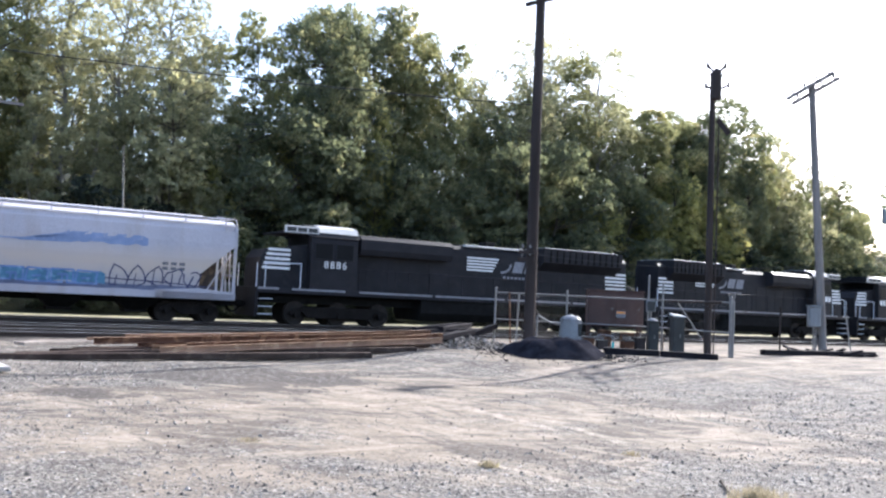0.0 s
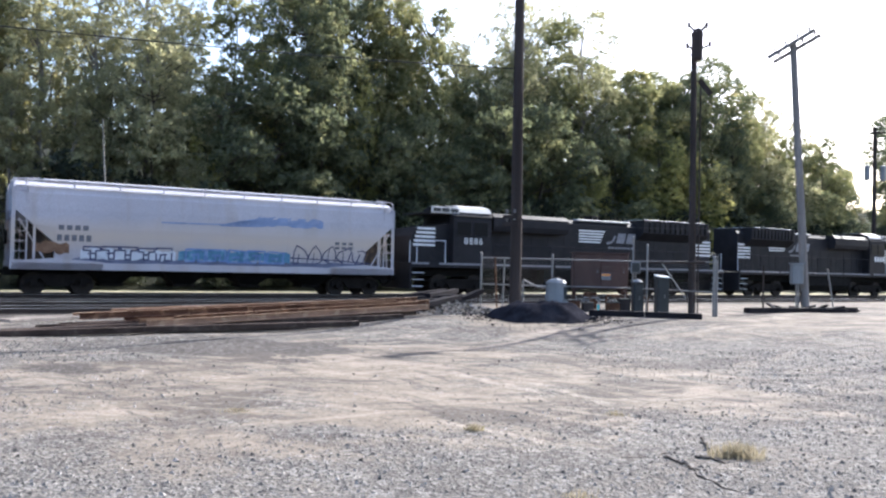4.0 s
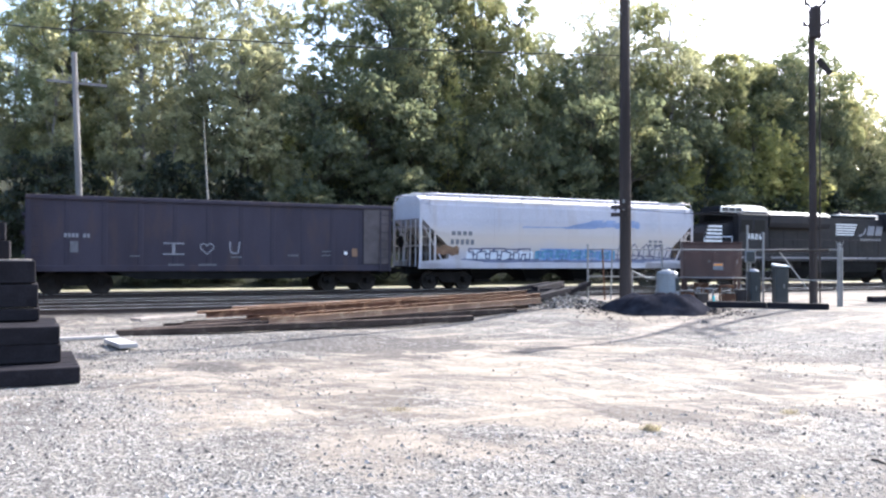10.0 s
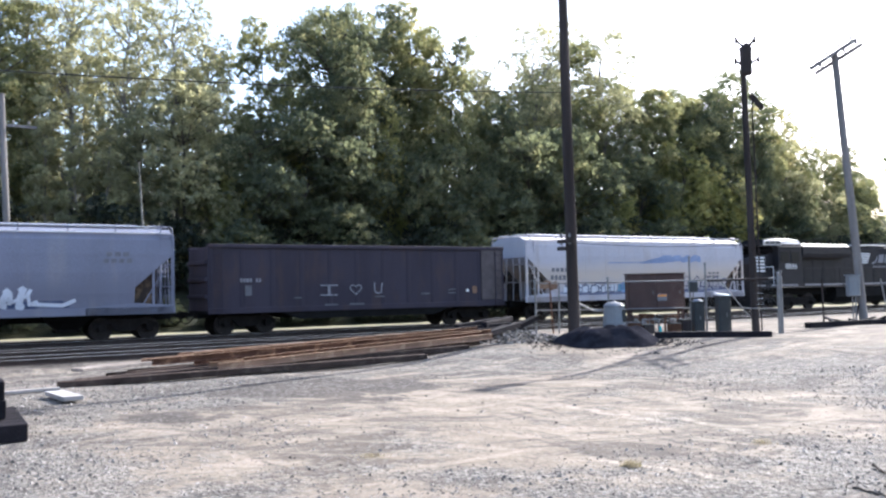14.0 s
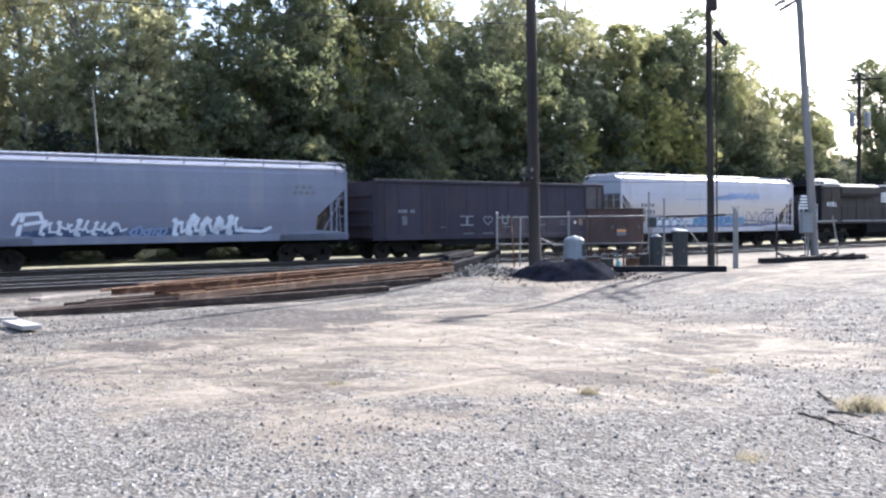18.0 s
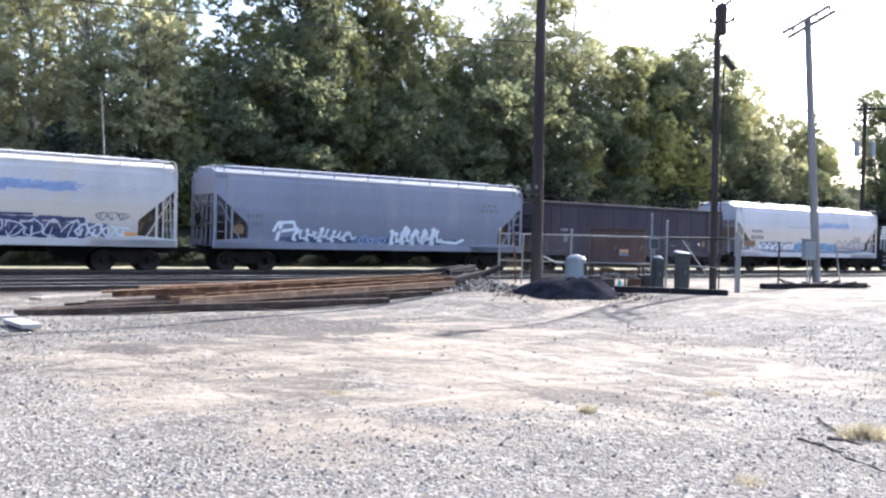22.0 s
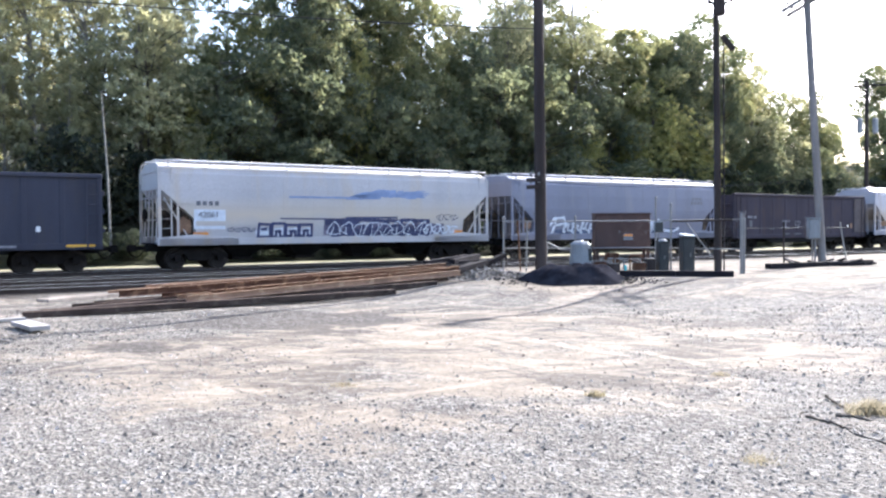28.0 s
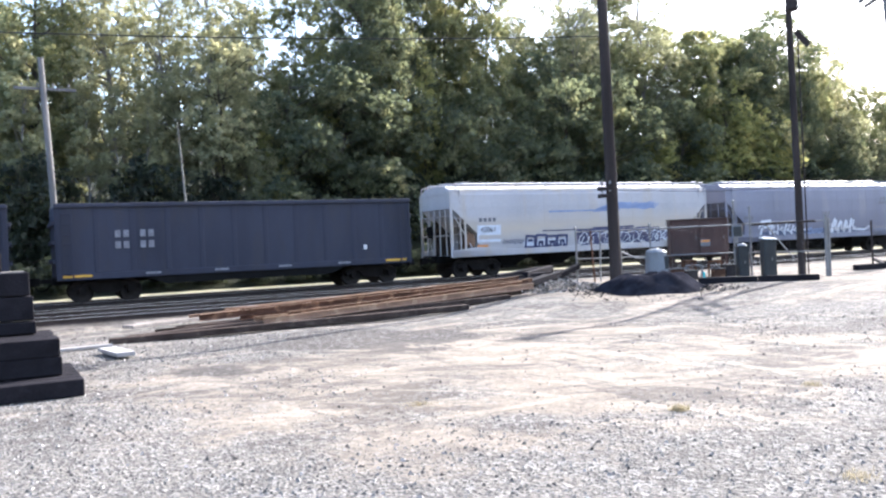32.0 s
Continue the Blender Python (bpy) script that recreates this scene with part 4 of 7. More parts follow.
def build_hoppers():
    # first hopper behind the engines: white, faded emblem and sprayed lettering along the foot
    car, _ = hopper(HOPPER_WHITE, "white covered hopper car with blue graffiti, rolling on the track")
    sprayed("faded_logo", car, BLUE_FADED, "faded blue painted emblem", lambda g: (blotch(g, 1.3, 4.4, 2.9, 3.55, 3), [stroke(g, [(-0.2 + 0.14 * k, 2.95 + 0.03 * k), (1.6, 2.99 + 0.08 * k)], 0.09, 0.004) for k in range(5)]))
    sprayed("faded_line", car, BLUE_FADED, "", lambda g: stroke(g, [(-2.6, 2.95), (0.0, 2.98), (1.4, 3.05)], 0.06))
    sprayed("graffiti_band", car, SLATE, "slate blue graffiti band", lambda g: blotch(g, -5.9, 6.6, 1.22, 1.55, 8, 40))
    sprayed("graffiti_panel", car, TEAL, "teal graffiti panel", lambda g: blotch(g, -1.9, 2.9, 1.36, 2.0, 6, 26, 0.005))
    sprayed("graffiti_fill", car, PALE, "pale graffiti letters", lambda g: blotch(g, -5.6, -2.0, 1.32, 1.95, 7, 26, 0.006))
    sprayed("graffiti_letters", car, INK, "dark outlined letters", lambda g: blocks(g, -5.5, -2.1, 1.38, 1.92, 5, 0.06, 11, 0.011))
    sprayed("graffiti_letters", car, BLUE, "blue sprayed letters", lambda g: blocks(g, -1.6, 2.7, 1.4, 1.95, 5, 0.07, 13, 0.011))
    sprayed("graffiti_tag", car, INK, "thin dark sprayed tag", lambda g: (scrawl(g, 3.0, 6.6, 1.36, 2.22, 5, 0.05, 71, 0.009), stroke(g, [(2.9, 1.66), (4.9, 1.6), (7.2, 1.46)], 0.045, 0.009)))
    bars_on(car, -6.4, 2.5, 1.15, 0.19, 4)
    bars_on(car, -6.45, 2.08, 1.3, 0.24, 5)
    bars_on(car, 5.0, 2.3, 1.0, 0.12, 3)
    bars_on(car, 5.0, 2.1, 1.0, 0.12, 3)
    sprayed("rust_stain", car, RUST_STAIN, "brown rust stain", lambda g: blotch(g, -7.3, -6.0, 1.5, 2.2, 15, 12, 0.002))
    CARS.append((car, HL / 2))
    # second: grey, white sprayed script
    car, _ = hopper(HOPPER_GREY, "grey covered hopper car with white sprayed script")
    sprayed("graffiti_shadow", car, BLUE_DARK, "dark blue graffiti shadow", lambda g: blotch(g, -5.2, 4.2, 1.24, 1.62, 24, 40, 0.003))
    sprayed("graffiti_letters", car, PALE, "white sprayed script", lambda g: (stroke(g, [(-5.4, 1.75), (-5.2, 2.1), (-4.5, 2.15), (-4.4, 1.85), (-5.0, 1.75)], 0.13, 0.010), stroke(g, [(-5.05, 2.1), (-5.25, 1.3)], 0.16, 0.010), script(g, -4.5, -1.5, 1.36, 1.9, 5, 0.13, 21)))
    sprayed("graffiti_letters", car, PALE, "white sprayed block letters", lambda g: (script(g, 0.35, 3.1, 1.32, 2.12, 5, 0.19, 22), stroke(g, [(3.0, 1.45), (4.0, 1.38), (4.4, 1.55)], 0.14, 0.010)))
    sprayed("graffiti_letters", car, BLUE_FADED, "pale blue sprayed letters", lambda g: scrawl(g, -1.3, 0.1, 1.25, 1.6, 3, 0.09, 23, 0.010))
    bars_on(car, -6.6, 2.26, 0.75, 0.17, 4)
    bars_on(car, -6.6, 1.94, 0.75, 0.17, 4)
    bars_on(car, 5.5, 3.2, 0.9, 0.16, 3)
    bars_on(car, 5.4, 2.95, 1.1, 0.16, 4)
    sprayed("rust_stain", car, RUST_STAIN, "brown rust stain", lambda g: blotch(g, -7.2, -6.7, 1.5, 2.1, 25, 8, 0.002))
    CARS.append((car, HL / 2 - 33.09))
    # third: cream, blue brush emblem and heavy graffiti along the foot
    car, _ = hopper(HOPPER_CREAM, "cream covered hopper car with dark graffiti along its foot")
    sprayed("faded_logo", car, BLUE_FADED, "blue painted brush emblem", lambda g: (blotch(g, 1.6, 4.2, 2.92, 3.62, 31), [stroke(g, [(0.2 + 0.1 * k, 2.96 + 0.03 * k), (1.9, 3.0 + 0.09 * k)], 0.10, 0.004) for k in range(6)], [stroke(g, [(4.0, 3.05 + 0.1 * k), (4.3 + 0.12 * (k % 3), 3.06 + 0.1 * k)], 0.05, 0.004) for k in range(6)]))
    sprayed("faded_line", car, BLUE_FADED, "", lambda g: stroke(g, [(-2.5, 2.98), (0.8, 3.0)], 0.08))
    sprayed("graffiti_fill", car, PALE, "pale graffiti fill", lambda g: blotch(g, -4.0, -1.5, 1.25, 1.8, 34, 20, 0.005))
    sprayed("graffiti_fill", car, PLUM, "dark plum graffiti fill", lambda g: blotch(g, -0.9, 5.4, 1.24, 2.02, 36, 30, 0.005))
    sprayed("graffiti_letters", car, INK, "dark outlined letters", lambda g: (blocks(g, -3.9, -1.4, 1.28, 1.85, 4, 0.12, 32, 0.010), blocks(g, -0.8, 4.6, 1.3, 2.05, 7, 0.16, 33, 0.010), scrawl(g, -0.6, 4.4, 1.25, 1.6, 6, 0.08, 39, 0.010)))
    sprayed("graffiti_letters", car, PALE, "white sprayed letters", lambda g: (scrawl(g, 4.3, 6.2, 1.35, 1.8, 4, 0.07, 35, 0.012), scrawl(g, -0.7, 4.5, 1.26, 1.95, 8, 0.04, 41, 0.013)))
    sprayed("graffiti_tag", car, INK, "thin dark tag", lambda g: (stroke(g, [(-2.9, 2.06), (0.2, 2.04)], 0.06), stroke(g, [(0.2, 2.1), (2.8, 2.12)], 0.09), scrawl(g, -5.2, -4.0, 1.5, 1.7, 4, 0.03, 42), scrawl(g, 5.0, 6.2, 2.0, 2.3, 3, 0.03, 43)))
    sprayed("number_panel", car, PALE, "repainted number panel", lambda g: strip_on(g, [(-6.6, 1.62), (-5.3, 1.62), (-5.3, 2.42), (-6.6, 2.42)], 0.004))
    sprayed("orange_mark", car, ORANGE, "orange decal", lambda g: (strip_on(g, [(-6.6, 1.36), (-6.0, 1.36), (-6.0, 1.5), (-6.6, 1.5)], 0.006)))
    sprayed("orange_mark", car, ORANGE, "orange decal", lambda g: (strip_on(g, [(5.9, 1.36), (6.5, 1.36), (6.5, 1.52), (5.9, 1.52)], 0.006)))
    bars_on(car, -6.5, 2.58, 1.0, 0.18, 4)
    writing("car_number", "42061", 0.34, STENCIL, car, pose(-6.0, -1.555, 2.1, 90, 0, 0))
    sprayed("rust_stain", car, RUST_STAIN, "brown rust stain", lambda g: (blotch(g, -7.3, -6.7, 1.3, 2.3, 45, 8, 0.002)))
    CARS.append((car, HL / 2 - 50.57))


def gondola(length, paint, label, near_end):
    """A high-sided steel gondola: walls with ribs and a top cord, floor, end bracing, two trucks."""
    car = thing("gondola_car", pose(0, 0, 0), label, "freight car", "cars of the train")
    h = length / 2
    top, low = 3.62, 1.0
    for y in (-1, 1):
        part("side_wall", Geo().box(-h, h, y * 1.5 - 0.03, y * 1.5 + 0.03, low, top), paint, car)
        part("top_cord", Geo().box(-h, h, y * 1.53 - 0.09, y * 1.53 + 0.09, top - 0.06, top + 0.1, 0.02), paint, car)
        part("side_sill", Geo().box(-h, h, y * 1.54 - 0.07, y * 1.54 + 0.07, low - 0.12, low + 0.12, 0.02), paint, car)
        part("fishbelly_sill", Geo().prism([(-h + 3.0, low - 0.1), (-h + 3.9, 0.58), (h - 3.9, 0.58), (h - 3.0, low - 0.1)], y * 1.5 - 0.025, y * 1.5 + 0.025), UNDER, car)
        rib = Geo().add([(-0.11, 0, low), (0.11, 0, low), (0.11, 0, top - 0.05), (-0.11, 0, top - 0.05), (-0.06, y * 0.016, low), (0.06, y * 0.016, low), (0.06, y * 0.016, top - 0.05), (-0.06, y * 0.016, top - 0.05)],
                        [(0, 1, 5, 4), (1, 2, 6, 5), (2, 3, 7, 6), (3, 0, 4, 7), (4, 5, 6, 7)]).mesh("rib", paint)
        n = int(length / 1.25)
        for k in range(n + 1):
            r = part("rib", rib, paint, car)
            r.location = (-h + 0.12 + (length - 0.24) * k / n, y * 1.53, 0)
    part("floor_plate", Geo().box(-h, h, -1.47, 1.47, low - 0.1, low), UNDER, car)
    for sx in (-1, 1):
        part("end_wall", Geo().box(min(sx * h, sx * (h - 0.06)), max(sx * h, sx * (h - 0.06)), -1.47, 1.47, low, top), paint, car)
        for z in (1.6, 2.3, 3.0):
            part("end_rib", Geo().box(min(sx * h, sx * (h + 0.1)), max(sx * h, sx * (h + 0.1)), -1.45, 1.45, z - 0.08, z + 0.08, 0.02), paint, car)
        part("ladder", ladder(sx * (h - 0.35), -1.68, 0.9, 3.5, 7), paint, car)
        add_coupler(car, sx * h, sx)
    part("centre_sill", Geo().box(-h - 0.1, h + 0.1, -0.3, 0.3, 0.7, 0.95), UNDER, car)
    part("load", load_geo(h), RUST, car, "heap of rusty scrap load")
    add_trucks(car, (-h + 1.75, h - 1.75), (-0.87, 0.87), 0.42)
    return car


def load_geo(h):
    g = Geo()
    nx, ny = 24, 6
    for i in range(nx + 1):
        for j in range(ny + 1):
            x, y = -h + 0.1 + (2 * h - 0.2) * i / nx, -1.45 + 2.9 * j / ny
            g.v.append((x, y, 2.9 + 0.4 * noise.noise((x * 0.8, y * 0.8, h))))
    g.f = [(i * (ny + 1) + j, (i + 1) * (ny + 1) + j, (i + 1) * (ny + 1) + j + 1, i * (ny + 1) + j + 1) for i in range(nx) for j in range(ny)]
    return g


def flat_on(g, pts, y=-1.575):
    g.add([(x, y, z) for x, z in pts], [tuple(range(len(pts)))])


def flat_box(g, x, z, w, h, y=-1.575):
    flat_on(g, [(x, z), (x + w, z), (x + w, z + h), (x, z + h)], y)


def flat_stroke(g, pts, w, y=-1.575):
    for (xa, za), (xb, zb) in zip(pts, pts[1:]):
        d = math.hypot(xb - xa, zb - za) or 1
        nx, nz = -(zb - za) / d * w / 2, (xb - xa) / d * w / 2
        flat_on(g, [(xa + nx, za + nz), (xa - nx, za - nz), (xb - nx, zb - nz), (xb + nx, zb + nz)], y)


def build_gondolas():
    L1 = 14.4
    y = -1.6
    car = gondola(L1, GONDOLA_BROWN, "rust-black high-sided gondola car with chalk marks on its side", 1)
    sprayed("chalk_letter", car, CHALK, "white painted letter I", lambda g: (flat_stroke(g, [(-2.4, 1.98), (-1.6, 1.98)], 0.06, y), flat_stroke(g, [(-2.0, 1.98), (-2.0, 1.58)], 0.12, y), flat_stroke(g, [(-2.4, 1.56), (-1.6, 1.56)], 0.06, y)))
    heart = [(-0.73 + 0.27 * math.sin(a) ** 3, 1.80 + 0.015 * (13 * math.cos(a) - 5 * math.cos(2 * a) - 2 * math.cos(3 * a) - math.cos(4 * a))) for a in [k * 2 * math.pi / 20 for k in range(21)]]
    sprayed("chalk_heart", car, CHALK, "white painted heart", lambda g: flat_stroke(g, heart, 0.05, y))
    sprayed("chalk_letter", car, CHALK, "white painted letter U", lambda g: flat_stroke(g, [(0.18, 2.08), (0.18, 1.7), (0.3, 1.6), (0.5, 1.62), (0.56, 2.08)], 0.06, y))
    for x, z, w, h in ((-2.2, 1.06, 0.6, 0.12), (-1.05, 1.08, 0.7, 0.1), (0.2, 1.42, 0.45, 0.06), (2.55, 1.5, 0.45, 0.07), (4.0, 1.68, 0.4, 0.05), (4.0, 1.52, 0.4, 0.05), (-3.6, 1.45, 0.35, 0.05)):
        sprayed("stencil_mark", car, CHALK_DIM, "", lambda g: flat_box(g, x, z, w, h, y))
    for k in range(7):
        if k != 4:
            sprayed("reporting_mark", car, CHALK, "", lambda g: flat_box(g, -5.9 + k * 0.13, 2.16, 0.095, 0.15, y))
    sprayed("notice_panel", car, CHALK_DIM, "faded notice panel", lambda g: flat_box(g, -5.7, 1.6, 0.28, 0.42, y))
    sprayed("placard", car, WHITE, "", lambda g: flat_box(g, 5.0, 1.58, 0.14, 0.13, y))
    sprayed("primer_patch", car, RUST_STAIN, "rusty primer patch", lambda g: flat_box(g, 5.35, 1.5, 0.25, 0.35, y))
    sprayed("end_panel", car, END_GREY, "grey-brown end panel", lambda g: (flat_box(g, 5.9, 1.2, 1.15, 2.35, -1.585)))
    CARS.append((car, -1.35 - L1 / 2))
    L2 = 14.4
    car = gondola(L2, GONDOLA, "black high-sided gondola car with white stencilled marks", 1)
    for row, z in ((0, 2.42), (1, 2.0)):
        for k in (0, 1, 3, 4):
            sprayed("reporting_mark", car, CHALK, "", lambda g: flat_box(g, -5.15 + k * 0.3, z, 0.2, 0.27, y))
    for x in (-7.0, 5.9):
        sprayed("reflector", car, AMBER, "amber reflective strip", lambda g: flat_box(g, x, 0.98, 1.0, 0.09, -1.63))
    for k in range(4):
        sprayed("reflector", car, CHALK, "white reflective strip", lambda g: flat_box(g, -4.1 + k * 2.6, 0.98, 0.55, 0.08, -1.63))
    sprayed("placard", car, WHITE, "", lambda g: flat_box(g, 4.9, 1.55, 0.15, 0.2, y))
    CARS.append((car, -59.8))
    car = gondola(14.4, GONDOLA, "black gondola car at the train's tail end", 1)
    sprayed("reflector", car, CHALK, "white reflective strip", lambda g: flat_box(g, 5.8, 0.98, 0.8, 0.08, -1.63))
    CARS.append((car, -59.8 - 15.9))


def locomotive(label, number, front, q=1.0, mark=-0.15, panel=(-0.3, 3.7)):
    """A six-axle diesel: cab and short nose at one end, long hood, flared radiators at the other. front: +1 cab ahead at +x, -1 at -x, seen from the yard side."""
    f = front
    car = thing("locomotive", pose(0, 0, 0), label, "locomotive", "cars of the train")
    H = 11.0 * q

    def bx(a, b):
        return (min(f * a * q, f * b * q), max(f * a * q, f * b * q))

    part("walkway", Geo().box(-H, H, -1.55, 1.55, 1.38, 1.62, 0.02), LOCO, car)
    part("frame", Geo().box(-H + 0.4, H - 0.4, -0.8, 0.8, 0.95, 1.4), UNDER, car)
    g = Geo().along([(-1.45, 1.36), (-1.45, 0.75), (-1.15, 0.38), (1.15, 0.38), (1.45, 0.75), (1.45, 1.36)], -2.9, 2.9)
    part("fuel_tank", g, UNDER, car)
    # short nose and cab
    x0, x1 = 7.75, 10.3
    g = Geo().prism([(f * q * 8.5, 1.62), (f * q * 10.75, 1.62), (f * q * 10.75, 2.9), (f * q * 10.45, 3.3), (f * q * 8.5, 3.6)], -1.1, 1.1)
    part("nose", g, LOCO, car)
    g = Geo().along([(-1.5, 1.62), (-1.5, 3.85), (-1.25, 4.3), (-0.7, 4.42), (0.7, 4.42), (1.25, 4.3), (1.5, 3.85), (1.5, 1.62)], *bx(6.35, 8.6))
    cab = part("cab", g, LOCO, car)
    g = Geo().along([(-1.54, 3.95), (-1.27, 4.36), (-0.7, 4.49), (0.7, 4.49), (1.27, 4.36), (1.54, 3.95), (1.46, 3.95), (1.22, 4.3), (-1.22, 4.3), (-1.46, 3.95)], *bx(6.3, 8.75))
    part("cab_roof", g, LOCO, car)
    # sun glare on the black roof, put into a pale panel
    part("roof_panel", Geo().along([(-1.45, 4.14), (-1.28, 4.39), (-0.7, 4.52), (0.7, 4.52), (1.28, 4.39), (1.45, 4.14), (1.25, 4.3), (-1.25, 4.3)], *bx(6.35, 8.2)), LOCO_ROOF, car, "cab roof panel coloured pale for sun glare")
    for y in (-1.505, 1.505):
        for a in (6.6, 7.6):
            w = part("window_frame", Geo().box(*bx(a - 0.06, a + 0.86), y - 0.02, y + 0.02, 2.93, 3.72, 0.01), LOCO, cab)
            part("pane", Geo().box(*bx(a, a + 0.8), y - 0.03, y + 0.03, 3.0, 3.66), DARK_GLASS, w)
    part("windshield", Geo().box(*bx(8.59, 8.63), -1.1, 1.1, 3.62, 4.1), DARK_GLASS, cab)
    board = part("number_board", Geo().box(*bx(8.25, 9.85), -1.46, -1.38, 4.04, 4.36, 0.02), LOCO_ROOF, cab, "pale framed number board")
    for k in range(3):
        part("board_panel", Geo().box(*bx(8.34 + k * 0.5, 8.76 + k * 0.5), -1.468, -1.46, 4.11, 4.29), GREEN_BOX, board)
    part("brow", Geo().box(*bx(8.55, 9.9), -1.38, 1.38, 4.02, 4.1, 0.02), LOCO, cab)
    for a in (9.0, 10.6):
        part("nose_rail", Geo().bar((f * q * a, -1.42, 1.62), (f * q * a, -1.42, 2.7), 0.022, 6), PALE, car, "white painted grab rail")
    part("nose_rail", Geo().bar((f * q * 9.0, -1.42, 2.7), (f * q * 10.6, -1.42, 2.7), 0.022, 6), PALE, car, "white painted grab rail")
    # long hood
    g = Geo().along([(-0.95, 1.62), (-0.95, 3.95), (-0.78, 4.14), (0.78, 4.14), (0.95, 3.95), (0.95, 1.62)], *bx(-10.4, 6.36))
    hood = part("long_hood", g, LOCO, car)
    part("hood_roof", Geo().box(*bx(-1.2, 6.3), -0.75, 0.75, 4.15, 4.19), LOCO, hood)
    blower = Geo().along([(-1.42, 3.3), (-1.5, 3.55), (-1.5, 4.0), (-1.25, 4.2), (1.25, 4.2), (1.5, 4.0), (1.5, 3.55), (1.42, 3.3)], *bx(1.3, 6.2))
    part("equipment_blower", blower, LOCO, hood)
    # hood top's sun glare as a pale panel
    part("roof_panel", Geo().box(panel[0], panel[1], -0.97, 0.9, 4.12, 4.22, 0.02), LOCO_ROOF, hood, "engine roof panel coloured pale for sun glare")
    rad = Geo().along([(-0.96, 3.2), (-1.5, 3.62), (-1.54, 4.36), (1.54, 4.36), (1.5, 3.62), (0.96, 3.2)], *bx(-9.6, -4.2))
    part("radiator", rad, LOCO, hood, "flared radiator housing")
    # radiator top takes the same glare colour
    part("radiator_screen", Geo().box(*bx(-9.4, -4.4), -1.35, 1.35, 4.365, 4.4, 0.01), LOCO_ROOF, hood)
    for k in range(12):
        a = -9.3 + k * 0.42
        part("radiator_louvre", Geo().box(*bx(a, a + 0.05), -1.56, -1.50, 3.66, 4.3), UNDER, hood)
    for k in range(14):
        a = -9.9 + k * 1.12
        part("hood_door", Geo().box(*bx(a, a + 0.98), -0.965, -0.955, 1.75, 3.15), LOCO, hood)
    part("exhaust_vent", Geo().box(*bx(-1.9, -1.3), -0.35, 0.35, 4.2, 4.5, 0.03), UNDER, hood)
    for a in (-3.6, -4.0):
        part("horn", Geo().bar((f * a, 0, 4.2), (f * (a + 0.02), 0, 4.55), 0.05, 8), UNDER, hood)
    # white edge of the walkway in lengths, stripes, emblem
    for a, b in ((-10.9, -6.2), (-6.0, -2.0), (-1.8, 2.2), (2.4, 6.2), (6.9, 9.4), (10.0, 10.95)):
        part("walkway_edge", Geo().box(*bx(a, b), -1.575, -1.552, 1.53, 1.62), CHALK, car, "dirty white walkway edge")
    for x, y, base in ((9.42, -1.112, 2.42), (-10.35, -0.968, 2.42)):
        for k in range(5):
            w = 1.25 - (0.06 * k)
            lo = x if x > 0 else x - 0.05
            part("stripe", Geo().box(*bx(lo, lo + (w if x > 0 else 1.5)), y - 0.004, y, base + k * 0.2, base + k * 0.2 + 0.11), WHITE, car, "white safety stripe")
    y = -0.975
    for k in range(5):
        part("stripe", Geo().box(mark, mark + 1.9 - 0.14 * (4 - k) * 0.6, y - 0.004, y + 0.004, 2.95 + k * 0.15, 3.03 + k * 0.15), WHITE, car, "white emblem stripe")
    neck = [(mark + 2.05 + 0.62 * math.sin(a), 2.95 + 0.6 * (1 - math.cos(a)) * 0.75) for a in [k * 0.32 for k in range(6)]]
    sprayed("emblem", car, CHALK, "pale curved emblem stroke", lambda g: flat_stroke(g, neck, 0.12, y))
    for dx in (2.75, 3.5):
        sprayed("emblem", car, CHALK, "pale slanted emblem bar", lambda g: flat_on(g, [(mark + dx, 2.98), (mark + dx + 0.62, 2.98), (mark + dx + 0.79, 3.55), (mark + dx + 0.17, 3.55)], y))
    for k in range(8):
        sprayed("lettering_bar", car, CHALK, "", lambda g: flat_box(g, mark + 2.2 + k * 0.24, 2.62, 0.16, 0.15, y))
    if number:
        cab_text = writing("cab_number", number, 0.46, WHITE, cab, pose(f * q * 7.42, -1.515, 2.58, 90, 0, 0), "white cab number")
        cab_text.data.space_character = 1.28
    else:
        g = Geo()
        for k in range(4):
            flat_box(g, f * q * 7.8 - 0.6 + k * 0.32, 2.5, 0.22, 0.34, -1.515)
        part("cab_number", g, WHITE, cab, "white cab number bars")
    # handrails, steps, pilot plates
    for y in (-1.5, 1.5):
        g = Geo()
        g.bar((f * q * -10.3, y, 2.62), (f * q * 6.2, y, 2.62), 0.02, 6)
        for k in range(10):
            x = -10.3 + k * 16.5 / 9
            g.bar((f * q * x, y, 1.6), (f * q * x, y, 2.62), 0.018, 6)
        part("handrail", g, LOCO, car)
    for e in (-1, 1):
        part("pilot", Geo().box(min(e * (H - 0.12), e * H), max(e * (H - 0.12), e * H), -1.5, 1.5, 0.35, 1.4), LOCO, car)
        for y in (-1.35, 1.35):
            for k in range(3):
                part("step", Geo().box(min(e * (H - 0.75), e * (H - 0.15)), max(e * (H - 0.75), e * (H - 0.15)), y - 0.18, y + 0.18, 0.45 + k * 0.33, 0.48 + k * 0.33), PALE if y < 0 else TRUCK, car)
            part("end_rail", Geo().bar((e * (H - 0.05), y, 1.6), (e * (H - 0.05), y, 2.65), 0.022, 6), PALE, car)
        add_coupler(car, e * H, e)
    if q > 0.9:
        add_trucks(car, (-6.9, 6.9), (-2.05, 0.0, 2.05), 0.53)
    else:
        add_trucks(car, (-5.6, 5.6), (-1.37, 1.37), 0.51)
    return car


